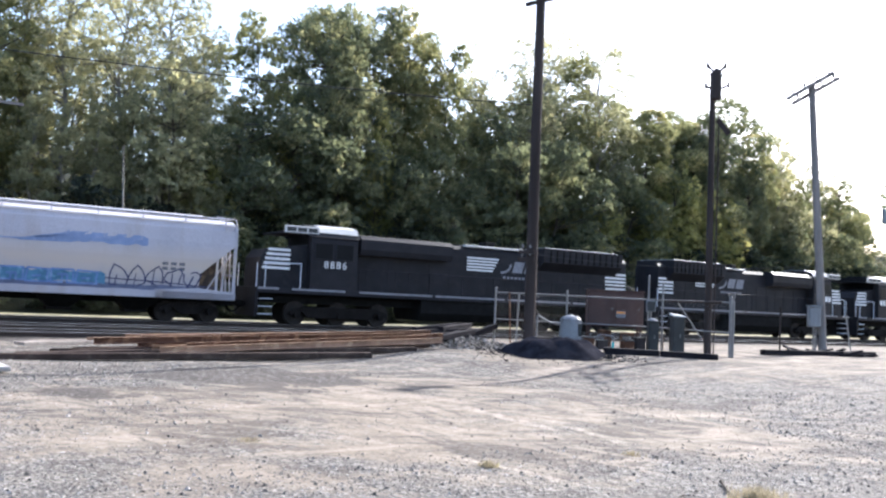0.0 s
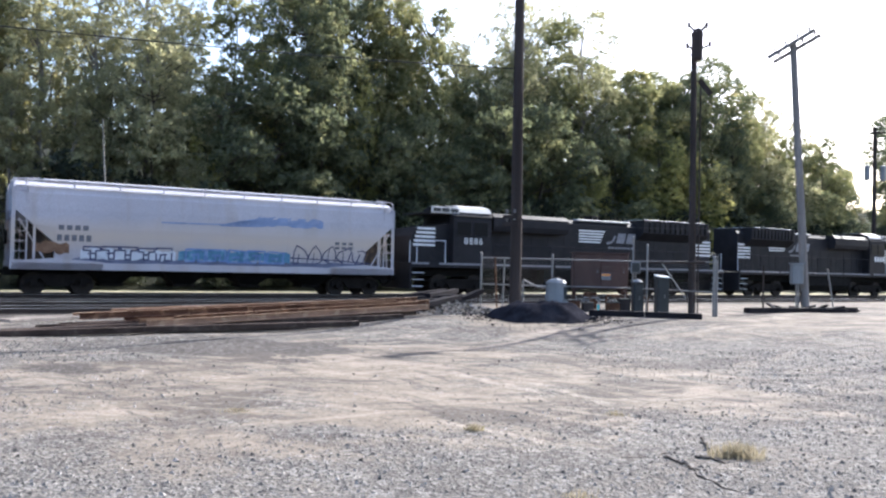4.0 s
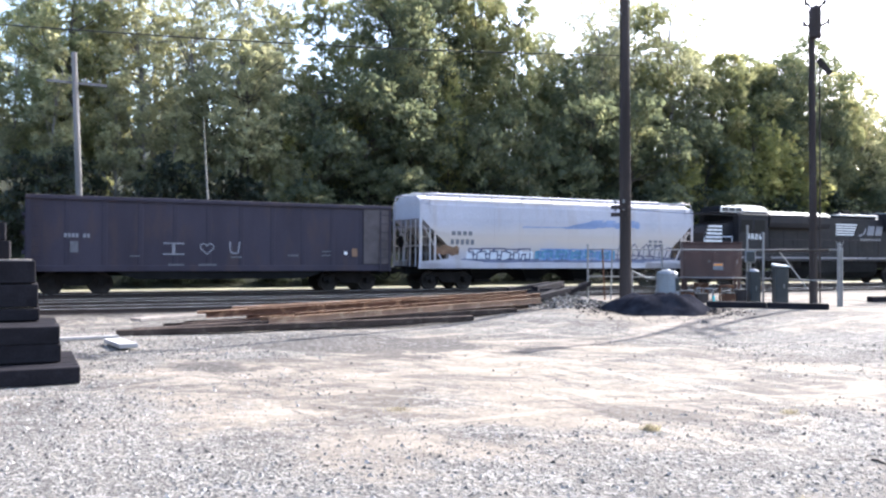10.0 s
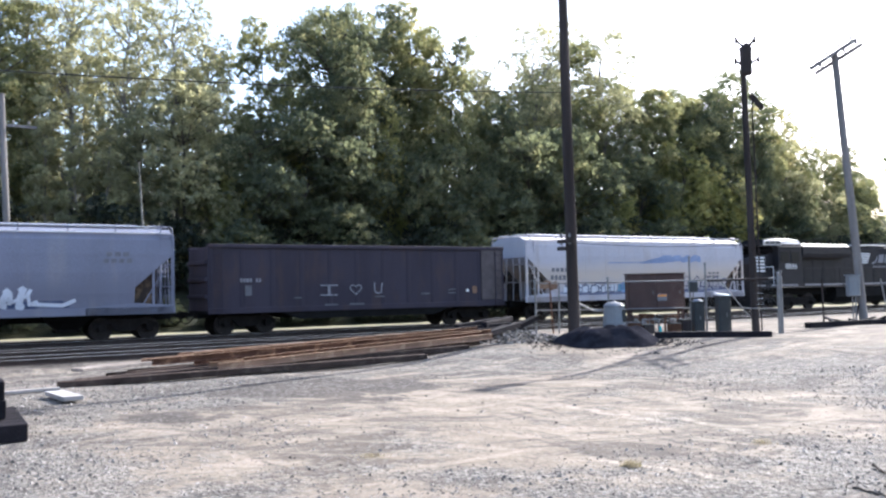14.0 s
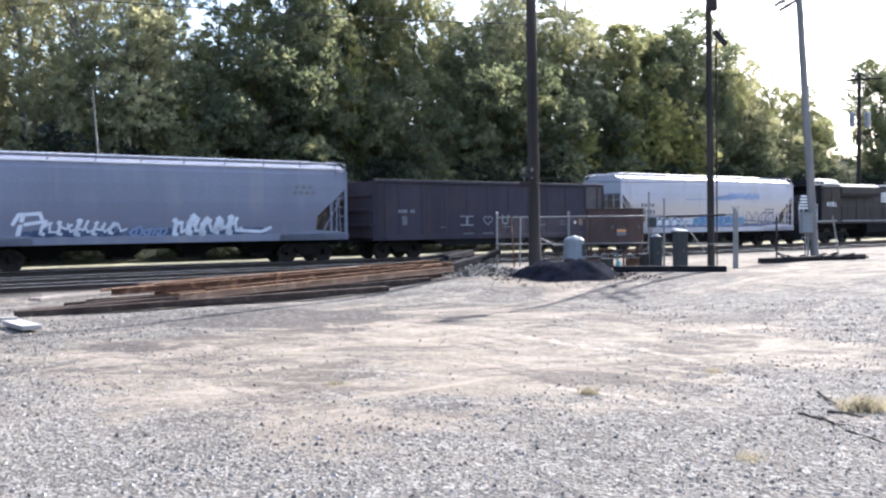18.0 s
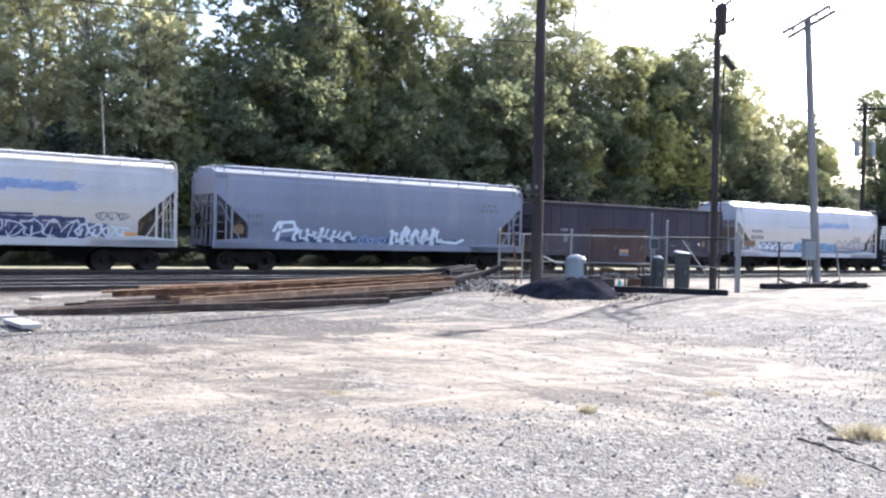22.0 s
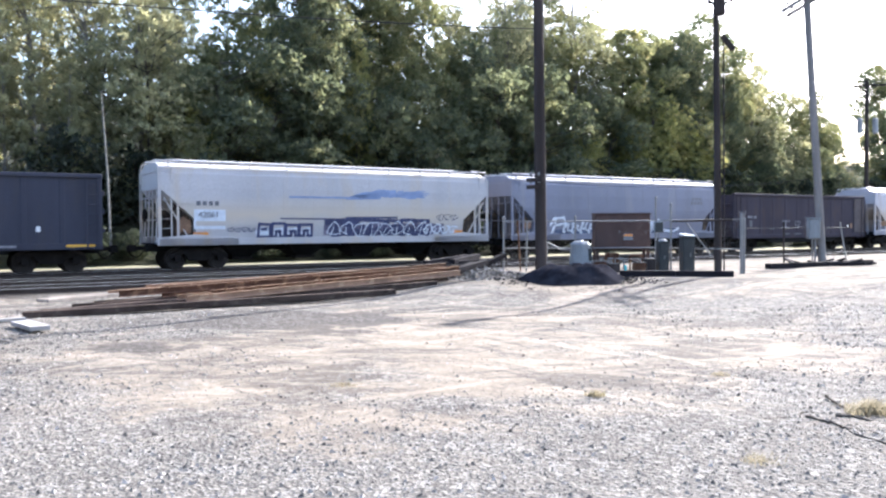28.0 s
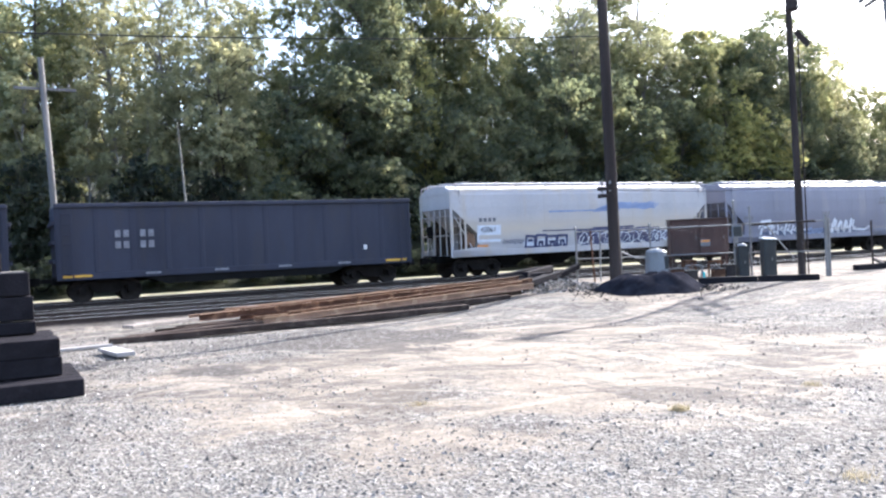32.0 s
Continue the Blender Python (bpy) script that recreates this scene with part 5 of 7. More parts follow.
def build_locomotives():
    CARS.append((locomotive("black diesel locomotive with white stripes and a sunlit roof", "8886", -1), 27.95))
    CARS.append((locomotive("black four-axle diesel locomotive coupled ahead with white stripes", "", 1, 0.8, -5.3, (-4.6, -0.9)), 49.2))
    CARS.append((locomotive("leading black diesel locomotive of the train", "", -1), 70.0))


SPEED = [(0, 2.05), (8, 2.03), (11, 2.20), (15, 2.28), (20, 2.45), (23, 2.54), (28, 2.50), (32.2, 2.45)]


def travelled(t):
    """How far the train has rolled since the start."""
    far, n = 0.0, 400
    for k in range(n):
        m = t * (k + 0.5) / n
        for (ta, va), (tb, vb) in zip(SPEED, SPEED[1:]):
            if ta <= m <= tb:
                far += (va + (vb - va) * (m - ta) / (tb - ta)) * t / n
                break
    return far


START = -28.19


def motions():
    """Key the train: every car rolls along the line, every wheelset turns with it."""
    times = [k * 1.0 for k in range(33)]
    spin_times = [k * 0.24 for k in range(134)] + [32.0]
    ride = {t: travelled(t) for t in times}
    spin = {t: travelled(t) for t in spin_times}
    for car, at in CARS:
        rows = []
        for t in times:
            x, y = place(START + at + ride[t], 0)
            rows.append((t, pose(x, y, RAIL_Z, 0, 0, TURN)))
        walk(car, rows)
    for w, a, r in ROLLING:
        walk(w, [(t, Matrix.Translation((a, 0, r)) @ Matrix.Rotation(spin[t] / r, 4, "Y")) for t in spin_times])


# ---------------------------------------------------------------- poles and wires
def pole(name, base, top, r0, r1, wood, label, arms=(), sink=0.3):
    x, y, z = base
    ob = thing(name, pose(x, y, z), label, "utility pole", "utility poles")
    b, t = Vector((0, 0, -sink)), Vector(top) - Vector(base)
    g = Geo()
    n, rings = 14, 9
    for k in range(rings + 1):
        c = b.lerp(t, k / rings)
        r = r0 + (r1 - r0) * k / rings
        for i in range(n):
            a = 2 * math.pi * i / n
            g.v.append((c.x + r * math.cos(a) * (1 + 0.03 * math.sin(5 * a + k)), c.y + r * math.sin(a), c.z))
    g.f = [(k * n + i, k * n + (i + 1) % n, (k + 1) * n + (i + 1) % n, (k + 1) * n + i) for k in range(rings) for i in range(n)] + [tuple(rings * n + i for i in range(n))]
    part("shaft", g, wood, ob)
    return ob


def crossarm(parent, a, b, wood, pins=4, gap=0.0):
    part("crossarm", Geo().beam(a, b, 0.1, 0.12), wood, parent)
    a, b = Vector(a), Vector(b)
    for k in range(pins):
        p = a.lerp(b, (k + 0.5) / pins)
        g = Geo().bar(p, p + Vector((0, 0, 0.16)), 0.014, 6).lathe([(0.03, 0), (0.055, 0.03), (0.04, 0.07), (0.05, 0.1), (0.02, 0.13)], 8)
        n = 5 * 8
        for i in range(len(g.v) - n, len(g.v)):
            vx, vy, vz = g.v[i]
            g.v[i] = (vx + p.x, vy + p.y, vz + p.z + 0.12)
        part("insulator", g, GALV, parent)


def build_poles():
    z1 = ground_z(2.07, 26.2)
    p1 = pole("utility_pole", (2.07, 26.2, z1), (1.98, 26.2, 12.0), 0.19, 0.145, POLE_DARK, "tall dark creosoted utility pole beside the cinder heap")
    crossarm(p1, (-0.55, 0.3, 11.1), (0.45, -0.3, 11.15), POLE_DARK, 4)
    crossarm(p1, (-0.45, 0.0, 2.95), (0.05, -0.18, 2.95), POLE_DARK, 2)
    crossarm(p1, (-0.45, 0.0, 2.72), (0.05, -0.18, 2.72), POLE_DARK, 2)
    p2 = pole("utility_pole", (7.5, 25.75, ground_z(7.5, 25.75)), (7.42, 25.8, 9.2), 0.115, 0.085, POLE_DARK, "dark utility pole with a fan of fuse arms by the fence")
    part("pole_cap", Geo().lathe([(0.13, 7.9), (0.16, 7.95), (0.16, 8.75), (0.1, 8.85), (0.05, 8.9)], 12, 0.0, -0.1), POLE_DARK, p2, "dark equipment can clamped to the pole")
    # a fan of short fuse arms with insulators
    for dx, dy, za, z in ((-0.24, 0.1, 8.75, 9.05), (0.26, -0.1, 8.7, 9.0), (0.42, 0.1, 8.2, 8.45), (-0.28, 0.1, 8.2, 8.4)):
        arm = part("fuse_arm", Geo().beam((0, 0, za), (dx, dy, z), 0.07, 0.07), POLE_DARK, p2)
        part("insulator", Geo().lathe([(0.02, z - 0.1), (0.05, z - 0.06), (0.035, z - 0.01), (0.05, z + 0.05), (0.02, z + 0.1)], 8, dx, dy), POLE_DARK, arm)
        part("jumper_wire", Geo().bar((dx, dy, z - 0.1), (dx * 0.35, dy * 0.35, za - 0.25), 0.012, 5), CABLE, arm)
    part("stand_off", Geo().beam((0.1, 0, 7.3), (0.42, -0.1, 6.85), 0.1, 0.16), POLE_DARK, p2)
    part("conduit", Geo().bar((0.15, -0.1, 0), (0.11, -0.1, 7.4), 0.022, 8), POLE_DARK, p2)
    p3 = pole("utility_pole", (12.83, 30.9, ground_z(12.8, 30.9)), (12.24, 31.05, 10.35), 0.15, 0.12, POLE_GREY, "leaning grey utility pole with a double crossarm")
    crossarm(p3, (-1.42, 0.35, 9.42), (0.0, -0.4, 10.27), POLE_GREY, 4)
    crossarm(p3, (-1.14, 0.62, 9.31), (0.3, -0.15, 10.15), POLE_GREY, 4)
    box = part("meter_box", Geo().box(-0.62, -0.22, -0.32, 0.0, 0.98, 1.72, 0.03), GREY_BOX, p3, "pale grey meter box")
    part("hood_cap", Geo().box(-0.65, -0.19, -0.36, 0.02, 1.72, 1.76), GREY_BOX, box)
    part("conduit", Geo().bar((-0.35, -0.16, -0.1), (-0.35, -0.16, 1.0), 0.03, 8), GALV, p3)
    part("brace", Geo().bar((-0.45, -0.2, -0.1), (-0.15, 0, 0.8), 0.03, 8), POLE_DARK, p3)
    lp = pole("utility_pole", (-20.95, 33.6, 0.1), (-21.32, 33.35, 10.65), 0.16, 0.12, POLE_GREY, "weathered pale utility pole with one crossarm behind the train")
    crossarm(lp, (-1.35, -0.75, 9.25), (0.75, 0.55, 9.2), POLE_GREY, 4)
    st = thing("dead_sapling", pose(-16.5, 36.87, 0.2), "thin grey bare stem standing behind the train", "bare trunk")
    part("stem", Geo().bar((0, 0, -0.3), (-0.15, 0.05, 4.0), 0.07, 8, 0.055).bar((-0.15, 0.05, 4.0), (-0.32, -0.1, 7.9), 0.055, 8, 0.025), BARK_PALE, st)
    fx, fy = 30.0, 64.5
    fp = pole("utility_pole", (fx, fy, 0.2), (fx, fy, 13.0), 0.17, 0.13, POLE_DARK, "distant dark utility pole with transformer cans")
    crossarm(fp, (-1.2, 0.3, 12.4), (1.6, -0.3, 12.4), POLE_DARK, 4)
    for dx in (-0.42, 0.36):
        part("transformer", Geo().lathe([(0.1, 8.7), (0.21, 8.75), (0.21, 9.8), (0.1, 9.9)], 12, dx * 1.5, -0.2), GREY_BOX, fp, "grey transformer can")
    # wires: long sagging spans
    def wire(a, b, sag, r=0.014):
        a, b = Vector(a), Vector(b)
        g = Geo()
        d = (b - a).normalized()
        u = d.orthogonal().normalized()
        w = d.cross(u)
        for k in range(25):
            c = a.lerp(b, k / 24) - Vector((0, 0, sag * 4 * (k / 24) * (1 - k / 24)))
            g.v += [tuple(c + (u * math.cos(q * 1.2566) + w * math.sin(q * 1.2566)) * r) for q in range(5)]
        g.f = [(k * 5 + q, k * 5 + (q + 1) % 5, k * 5 + 5 + (q + 1) % 5, k * 5 + 5 + q) for k in range(24) for q in range(5)]
        ob = new("overhead_wire", g.mesh("overhead_wire", CABLE))
        tagged(ob, "thin black overhead wire strung between poles", "wire", "overhead wires")
    ax, ay = yard(-62, 14)
    wire((2.0, 26.2, 8.1), (ax, ay, 7.5), 1.26, 0.016)
    wire((2.0, 26.2, 11.3), (ax, ay, 11.0), 1.3, 0.008)
    wire((1.9, 26.0, 3.3), (12.5, 31.0, 3.6), 0.25, 0.010)


# ---------------------------------------------------------------- fence and equipment
FENCE = [(0.94, 27.94), (3.32, 27.6), (6.0, 27.7), (7.95, 24.95)]


def build_fence():
    ob = thing("chain_link_fence", pose(0, 0, 0), "galvanised chain-link fence with pipe rails around equipment", "fence")
    top = 2.05
    posts = FENCE + [(6.35, 27.05)]
    for x, y in posts:
        z = ground_z(x, y)
        r = 0.042 if (x, y) == FENCE[-1] else 0.032
        t = top + (0.62 if (x, y) == FENCE[2] else 0.38 if (x, y) == posts[-1] else 0.0)
        p = part("post", Geo().bar((x, y, z - 0.2), (x, y, t + 0.12), r, 10), GALV, ob)
        part("post_cap", Geo().lathe([(r + 0.01, t + 0.11), (r + 0.012, t + 0.15), (0.01, t + 0.19)], 10, x, y), GALV, p)
    for (xa, ya), (xb, yb) in zip(FENCE, FENCE[1:]):
        for z in (top, 1.15):
            part("pipe_rail", Geo().bar((xa, ya, z), (xb, yb, z), 0.022, 8), GALV, ob)
        mesh = Geo()
        length = math.hypot(xb - xa, yb - ya)
        n = int(length / 0.15)
        for k in range(-10, n):
            for way in (1, -1):
                u0, z0, u1, z1 = k * 0.15, 0.45, k * 0.15 + 1.6, 2.03
                if u0 < 0:
                    z0 += (0 - u0)
                    u0 = 0
                if u1 > length:
                    z1 -= (u1 - length)
                    u1 = length
                if z1 - z0 < 0.05:
                    continue
                if way < 0:
                    z0, z1 = 2.48 - z0, 2.48 - z1
                mesh.bar((xa + (xb - xa) * u0 / length, ya + (yb - ya) * u0 / length, z0), (xa + (xb - xa) * u1 / length, ya + (yb - ya) * u1 / length, z1), 0.0010, 3, caps=False)
        tagged(part("wire_mesh", mesh, GALV, ob), kind="stuff")
    x, y = FENCE[-1]
    twin = part("post", Geo().bar((x + 0.09, y + 0.05, ground_z(x, y) - 0.2), (x + 0.09, y + 0.05, top + 0.06), 0.045, 10), GALV, ob)
    for k, dx in enumerate((-0.07, 0.03, 0.13)):
        part("prong", Geo().bar((x + 0.04, y, top), (x + dx, y, top + 0.24), 0.014, 6), GALV, twin)
    for x, y, lean, paint in ((1.5, 27.55, -0.1, RUST), (1.68, 27.6, 0.04, GALV)):
        part("stake", Geo().bar((x, y, ground_z(x, y) - 0.2), (x + lean, y, top + 0.02), 0.026, 8), paint, ob, "rusty thin stake" if paint is RUST else "")
    part("gate_rail", Geo().bar((6.4, 27.0, 2.02), (7.75, 25.2, 2.04), 0.035, 8), POLE_DARK, ob, "dark top rail")
    part("gate_brace", Geo().bar((6.75, 26.7, 2.0), (7.35, 25.9, 0.9), 0.02, 8), GALV, ob)
    # open rail fence that runs on to the next pole
    ob = thing("rail_fence", pose(0, 0, 0), "posts with a thin cable running on from the corner", "fence")
    run = [(8.02, 24.85), (10.55, 28.6), (12.6, 31.3), (14.9, 33.6)]
    for k, (x, y) in enumerate(run[1:]):
        z = ground_z(x, y)
        lean = (0.0, 0.0, -0.28)[k]
        part("post", Geo().bar((x, y, z - 0.2), (x + lean, y, 2.0), 0.03, 8), GALV if k != 0 else POLE_DARK, ob)
    for (xa, ya), (xb, yb) in zip(run, run[1:]):
        part("cable", Geo().bar((xa, ya, 1.78), (xb, yb, 1.78), 0.007, 6), CABLE, ob, "thin dark cable")


def cabinet(x, y, z0, w, d, z1, paint, label, turn=0.0, legs=0.0, name="electrical_cabinet"):
    gz = ground_z(x, y)
    ob = thing(name, pose(x, y, gz, 0, 0, turn), label, "cabinet")
    a, b = z0 - gz, z1 - gz
    part("body", Geo().box(-w / 2, w / 2, -d / 2, d / 2, a, b, 0.02), paint, ob)
    part("lid", Geo().box(-w / 2 - 0.03, w / 2 + 0.03, -d / 2 - 0.04, d / 2 + 0.03, b, b + 0.04, 0.01), paint, ob)
    n = 2 if w > 0.9 else 1
    for k in range(n):
        xa, xb = -w / 2 + 0.04 + k * (w - 0.08) / n, -w / 2 + (k + 1) * (w - 0.08) / n
        dr = part("door", Geo().box(xa + 0.01, xb, -d / 2 - 0.02, -d / 2 - 0.003, a + 0.05, b - 0.05, 0.006), paint, ob)
        part("handle", Geo().bar((xb - 0.08, -d / 2 - 0.045, (a + b) / 2 - 0.06), (xb - 0.08, -d / 2 - 0.045, (a + b) / 2 + 0.06), 0.012, 6), GALV, dr)
    if legs:
        for lx in (-w / 2 + 0.08, w / 2 - 0.08):
            for ly in (-d / 2 + 0.06, d / 2 - 0.06):
                part("leg", Geo().box(lx - 0.04, lx + 0.04, ly - 0.04, ly + 0.04, -0.1, a), paint, ob)
    return ob


def build_equipment():
    big = cabinet(5.0, 28.6, 1.08, 1.86, 0.8, 2.28, BROWN_BOX, "large dark brown switch cabinet raised on legs", 0, 0.6)
    sign = part("sign", Geo().box(0.02, 0.33, -0.445, -0.43, 1.0, 1.22, 0.004), GREY_BOX, big, "small faded warning plate")
    part("sign_head", Geo().box(0.03, 0.32, -0.449, -0.4455, 1.13, 1.20), ORANGE, sign, "orange head of the plate")
    for k, (a, b) in enumerate(((0.05, 0.3), (0.07, 0.27))):
        part("lettering_bar", Geo().box(a, b, -0.449, -0.4455, 1.08 - k * 0.05, 1.10 - k * 0.05), STENCIL, sign)
    part("tray", Geo().box(-0.5, -0.1, -0.3, 0.3, -0.05, 0.55, 0.02), RUST, big, "rusty metal duct below")
    c = cabinet(5.97, 26.55, 0.4, 0.31, 0.34, 1.34, GREEN_BOX, "narrow dark green pedestal cabinet", 8)
    part("dome", Geo().lathe([(0.16, 0.98), (0.12, 1.03), (0.02, 1.06)], 12), GREY_BOX, c)
    wide = cabinet(6.68, 26.3, 0.4, 0.38, 0.36, 1.5, GREEN_BOX, "wide dark green pedestal cabinet with a pale lid", 8)
    cap = part("cap", Geo().box(-0.21, 0.21, -0.2, 0.2, 0.0, 0.05, 0.015), WHITE, wide, "white lid set askew")
    cap.location, cap.rotation_euler = (0, 0, 1.15), (0.1, 0.12, 0)
    x, y = 3.42, 27.05
    gz = ground_z(x, y)
    d = thing("utility_dome", pose(x, y, gz), "pale grey tapered metal utility drum with a cap", "utility drum")
    part("shell", Geo().lathe([(0.37, -0.1), (0.36, 0.3), (0.325, 0.78), (0.31, 0.84)], 20), GREY_BOX, d, smooth=False)
    part("cap", Geo().lathe([(0.34, 0.83), (0.34, 0.88), (0.26, 0.96), (0.1, 1.0), (0.06, 1.03)], 20), GREY_BOX, d)
    part("handle", Geo().box(0.22, 0.34, -0.26, -0.08, 0.35, 0.75, 0.01), GREEN_BOX, d)
    # pipes
    for k, (px, py, w, h) in enumerate(((4.55, 26.9, 0.5, 0.42), (5.3, 27.4, 0.4, 0.5), (4.2, 27.6, 0.7, 0.3), (6.3, 27.5, 0.4, 0.45))):
        gz = ground_z(px, py)
        ob = thing("pipe_loop", pose(px, py, gz, 0, 0, k * 12 - 10), "bent pale pipe rising from the ground", "pipe", "pipe loops")
        part("pipe", Geo().bar((-w / 2, 0, -0.1), (-w / 2, 0, h), 0.03, 8).bar((-w / 2, 0, h), (w / 2, 0, h), 0.03, 8).bar((w / 2, 0, h), (w / 2, 0, -0.1), 0.03, 8), RUST if k % 2 else GALV, ob, "rusty red pipe" if k % 2 else "")
    st = thing("marker_stake", pose(4.62, 25.6, ground_z(4.62, 25.6)), "small cyan plastic marker stake in the ground", "marker")
    part("blade", Geo().box(-0.03, 0.03, -0.01, 0.01, -0.05, 0.26, 0.005), CYAN, st)
    jb = thing("junction_box", pose(6.0, 27.62, ground_z(6.0, 27.62)), "grey junction box on a conduit riser by the fence post", "junction box")
    part("riser", Geo().bar((0.06, -0.08, -0.1), (0.06, -0.08, 1.3), 0.025, 8), GALV, jb)
    part("box", Geo().box(-0.1, 0.2, -0.2, -0.05, 1.25, 1.62, 0.015), GREY_BOX, jb)
    part("cover", Geo().box(-0.08, 0.18, -0.215, -0.2, 1.28, 1.59, 0.005), GREEN_BOX, jb)
    pr = thing("pipe_run", pose(2.9, 27.25, ground_z(2.9, 27.25)), "bent pale pipe run beside the drum", "pipe")
    part("pipe", Geo().bar((-0.55, 0.1, 0.95), (-0.1, 0.0, 0.72), 0.03, 8).bar((-0.1, 0.0, 0.72), (0.25, 0.0, 0.70), 0.03, 8).bar((0.25, 0.0, 0.70), (0.25, 0.0, -0.1), 0.03, 8), GALV, pr)
    part("leg", Geo().bar((-0.55, 0.1, -0.1), (-0.55, 0.1, 0.95), 0.028, 8), GALV, pr)
    for k, (vx, vy, h) in enumerate(((3.95, 26.3, 0.42), (4.35, 26.2, 0.34), (5.15, 26.2, 0.38), (5.55, 26.6, 0.5))):
        vb = thing("valve_box", pose(vx, vy, ground_z(vx, vy), 0, 0, 8 * k), "low dark rusty valve box on the ground", "valve box", "valve boxes")
        part("body", Geo().box(-0.17, 0.17, -0.14, 0.14, -0.05, h * 0.8, 0.015), (RUST, POLE_DARK)[k % 2], vb)
        part("lid", Geo().box(-0.19, 0.19, -0.16, 0.16, h * 0.8, h * 0.8 + 0.03, 0.008), GREEN_BOX, vb)
        part("stem", Geo().bar((0.05, 0, h * 0.8), (0.05, 0, h + 0.12), 0.015, 6), GALV, vb)
        part("hand_wheel", Geo().bar((0.05, 0, h + 0.1), (0.05, 0, h + 0.125), 0.07, 12), RUST, vb)
    # cinder heap
    g = Geo()
    n, rings = 56, 16
    g.v.append((0, 0, 0.44))
    for k in range(1, rings + 1):
        for i in range(n):
            a = 2 * math.pi * i / n
            q = k / rings
            rx, ry = 1.62 * q * (1 + 0.1 * math.sin(3 * a) + 0.05 * math.sin(7 * a)), 1.5 * q * (1 + 0.08 * math.sin(5 * a))
            z = 0.44 * (1 - ramp((q - 0.5) / 0.5)) + (0.2 * noise.noise((rx * math.cos(a) * 2.5, ry * math.sin(a) * 2.5, 3)) + 0.05 * noise.noise((rx * math.cos(a) * 7, ry * math.sin(a) * 7, 8))) * (1 - q * q) - 0.04 * q
            g.v.append((rx * math.cos(a), ry * math.sin(a), z))
    g.f = [(0, 1 + i, 1 + (i + 1) % n) for i in range(n)] + [(1 + (k - 1) * n + i, 1 + k * n + i, 1 + k * n + (i + 1) % n, 1 + (k - 1) * n + (i + 1) % n) for k in range(1, rings) for i in range(n)]
    ob = new("cinder_mound", g.mesh("cinder_mound", CINDER, True))
    ob.matrix_basis = pose(2.7, 22.7, ground_z(2.65, 22.7) - 0.04, 0, 0, 4)
    tagged(ob, "low heap of black cinders at the foot of the pole", "heap")


def build_rubble():
    r = random.Random(21)
    g = Geo()
    for k in range(2600):
        a, q = r.uniform(0, 6.28), 0.75 + abs(r.gauss(0, 0.28))
        x, y = 2.7 + math.cos(a) * 1.75 * q, 22.7 + math.sin(a) * 1.7 * q
        s = r.uniform(0.012, 0.045)
        z = ground_z(x, y)
        c = [(x + r.uniform(-s, s), y + r.uniform(-s, s), z + r.uniform(-s * 0.3, s * 1.1)) for _ in range(4)]
        g.add(c, [(0, 1, 2), (0, 2, 3), (0, 3, 1), (1, 2, 3)])
    tagged(new("cinders", g.mesh("cinders", CINDER)), "black cinders scattered round the heap", "cinders", kind="stuff")
    g = Geo()
    for k in range(900):
        a, q = r.uniform(0, 6.28), r.random() ** 0.6
        x, y = 0.35 + math.cos(a) * 1.5 * q, 24.6 + math.sin(a) * 1.5 * q
        h = 0.3 * (1 - ramp(q)) * r.uniform(0.3, 1.0)
        s = r.uniform(0.03, 0.08)
        z = ground_z(x, y) + h
        c = [(x + r.uniform(-s, s), y + r.uniform(-s, s), z + r.uniform(-s * 0.6, s * 0.6)) for _ in range(5)]
        g.add(c, [(0, 1, 2), (0, 2, 3), (0, 3, 4), (1, 2, 4), (2, 3, 4), (0, 1, 4)])
    tagged(new("rubble", g.mesh("rubble", PEBBLE)), "grey broken ballast stones heaped beside the cinders", "rubble", kind="stuff")


def timber(name, a, b, w, h, paint, label, category="timber", group="", tilt=0.0):
    a, b = Vector(a), Vector(b)
    m = Matrix.Translation(a) @ (b - a).to_track_quat("X", "Z").to_matrix().to_4x4() @ Matrix.Rotation(tilt, 4, "X")
    L = (b - a).length
    ob = new(name, Geo().box(0, L, -w / 2, w / 2, 0, h, min(w, h) * 0.07).mesh(name, paint))
    ob.matrix_basis = m
    return tagged(ob, label, category, group)


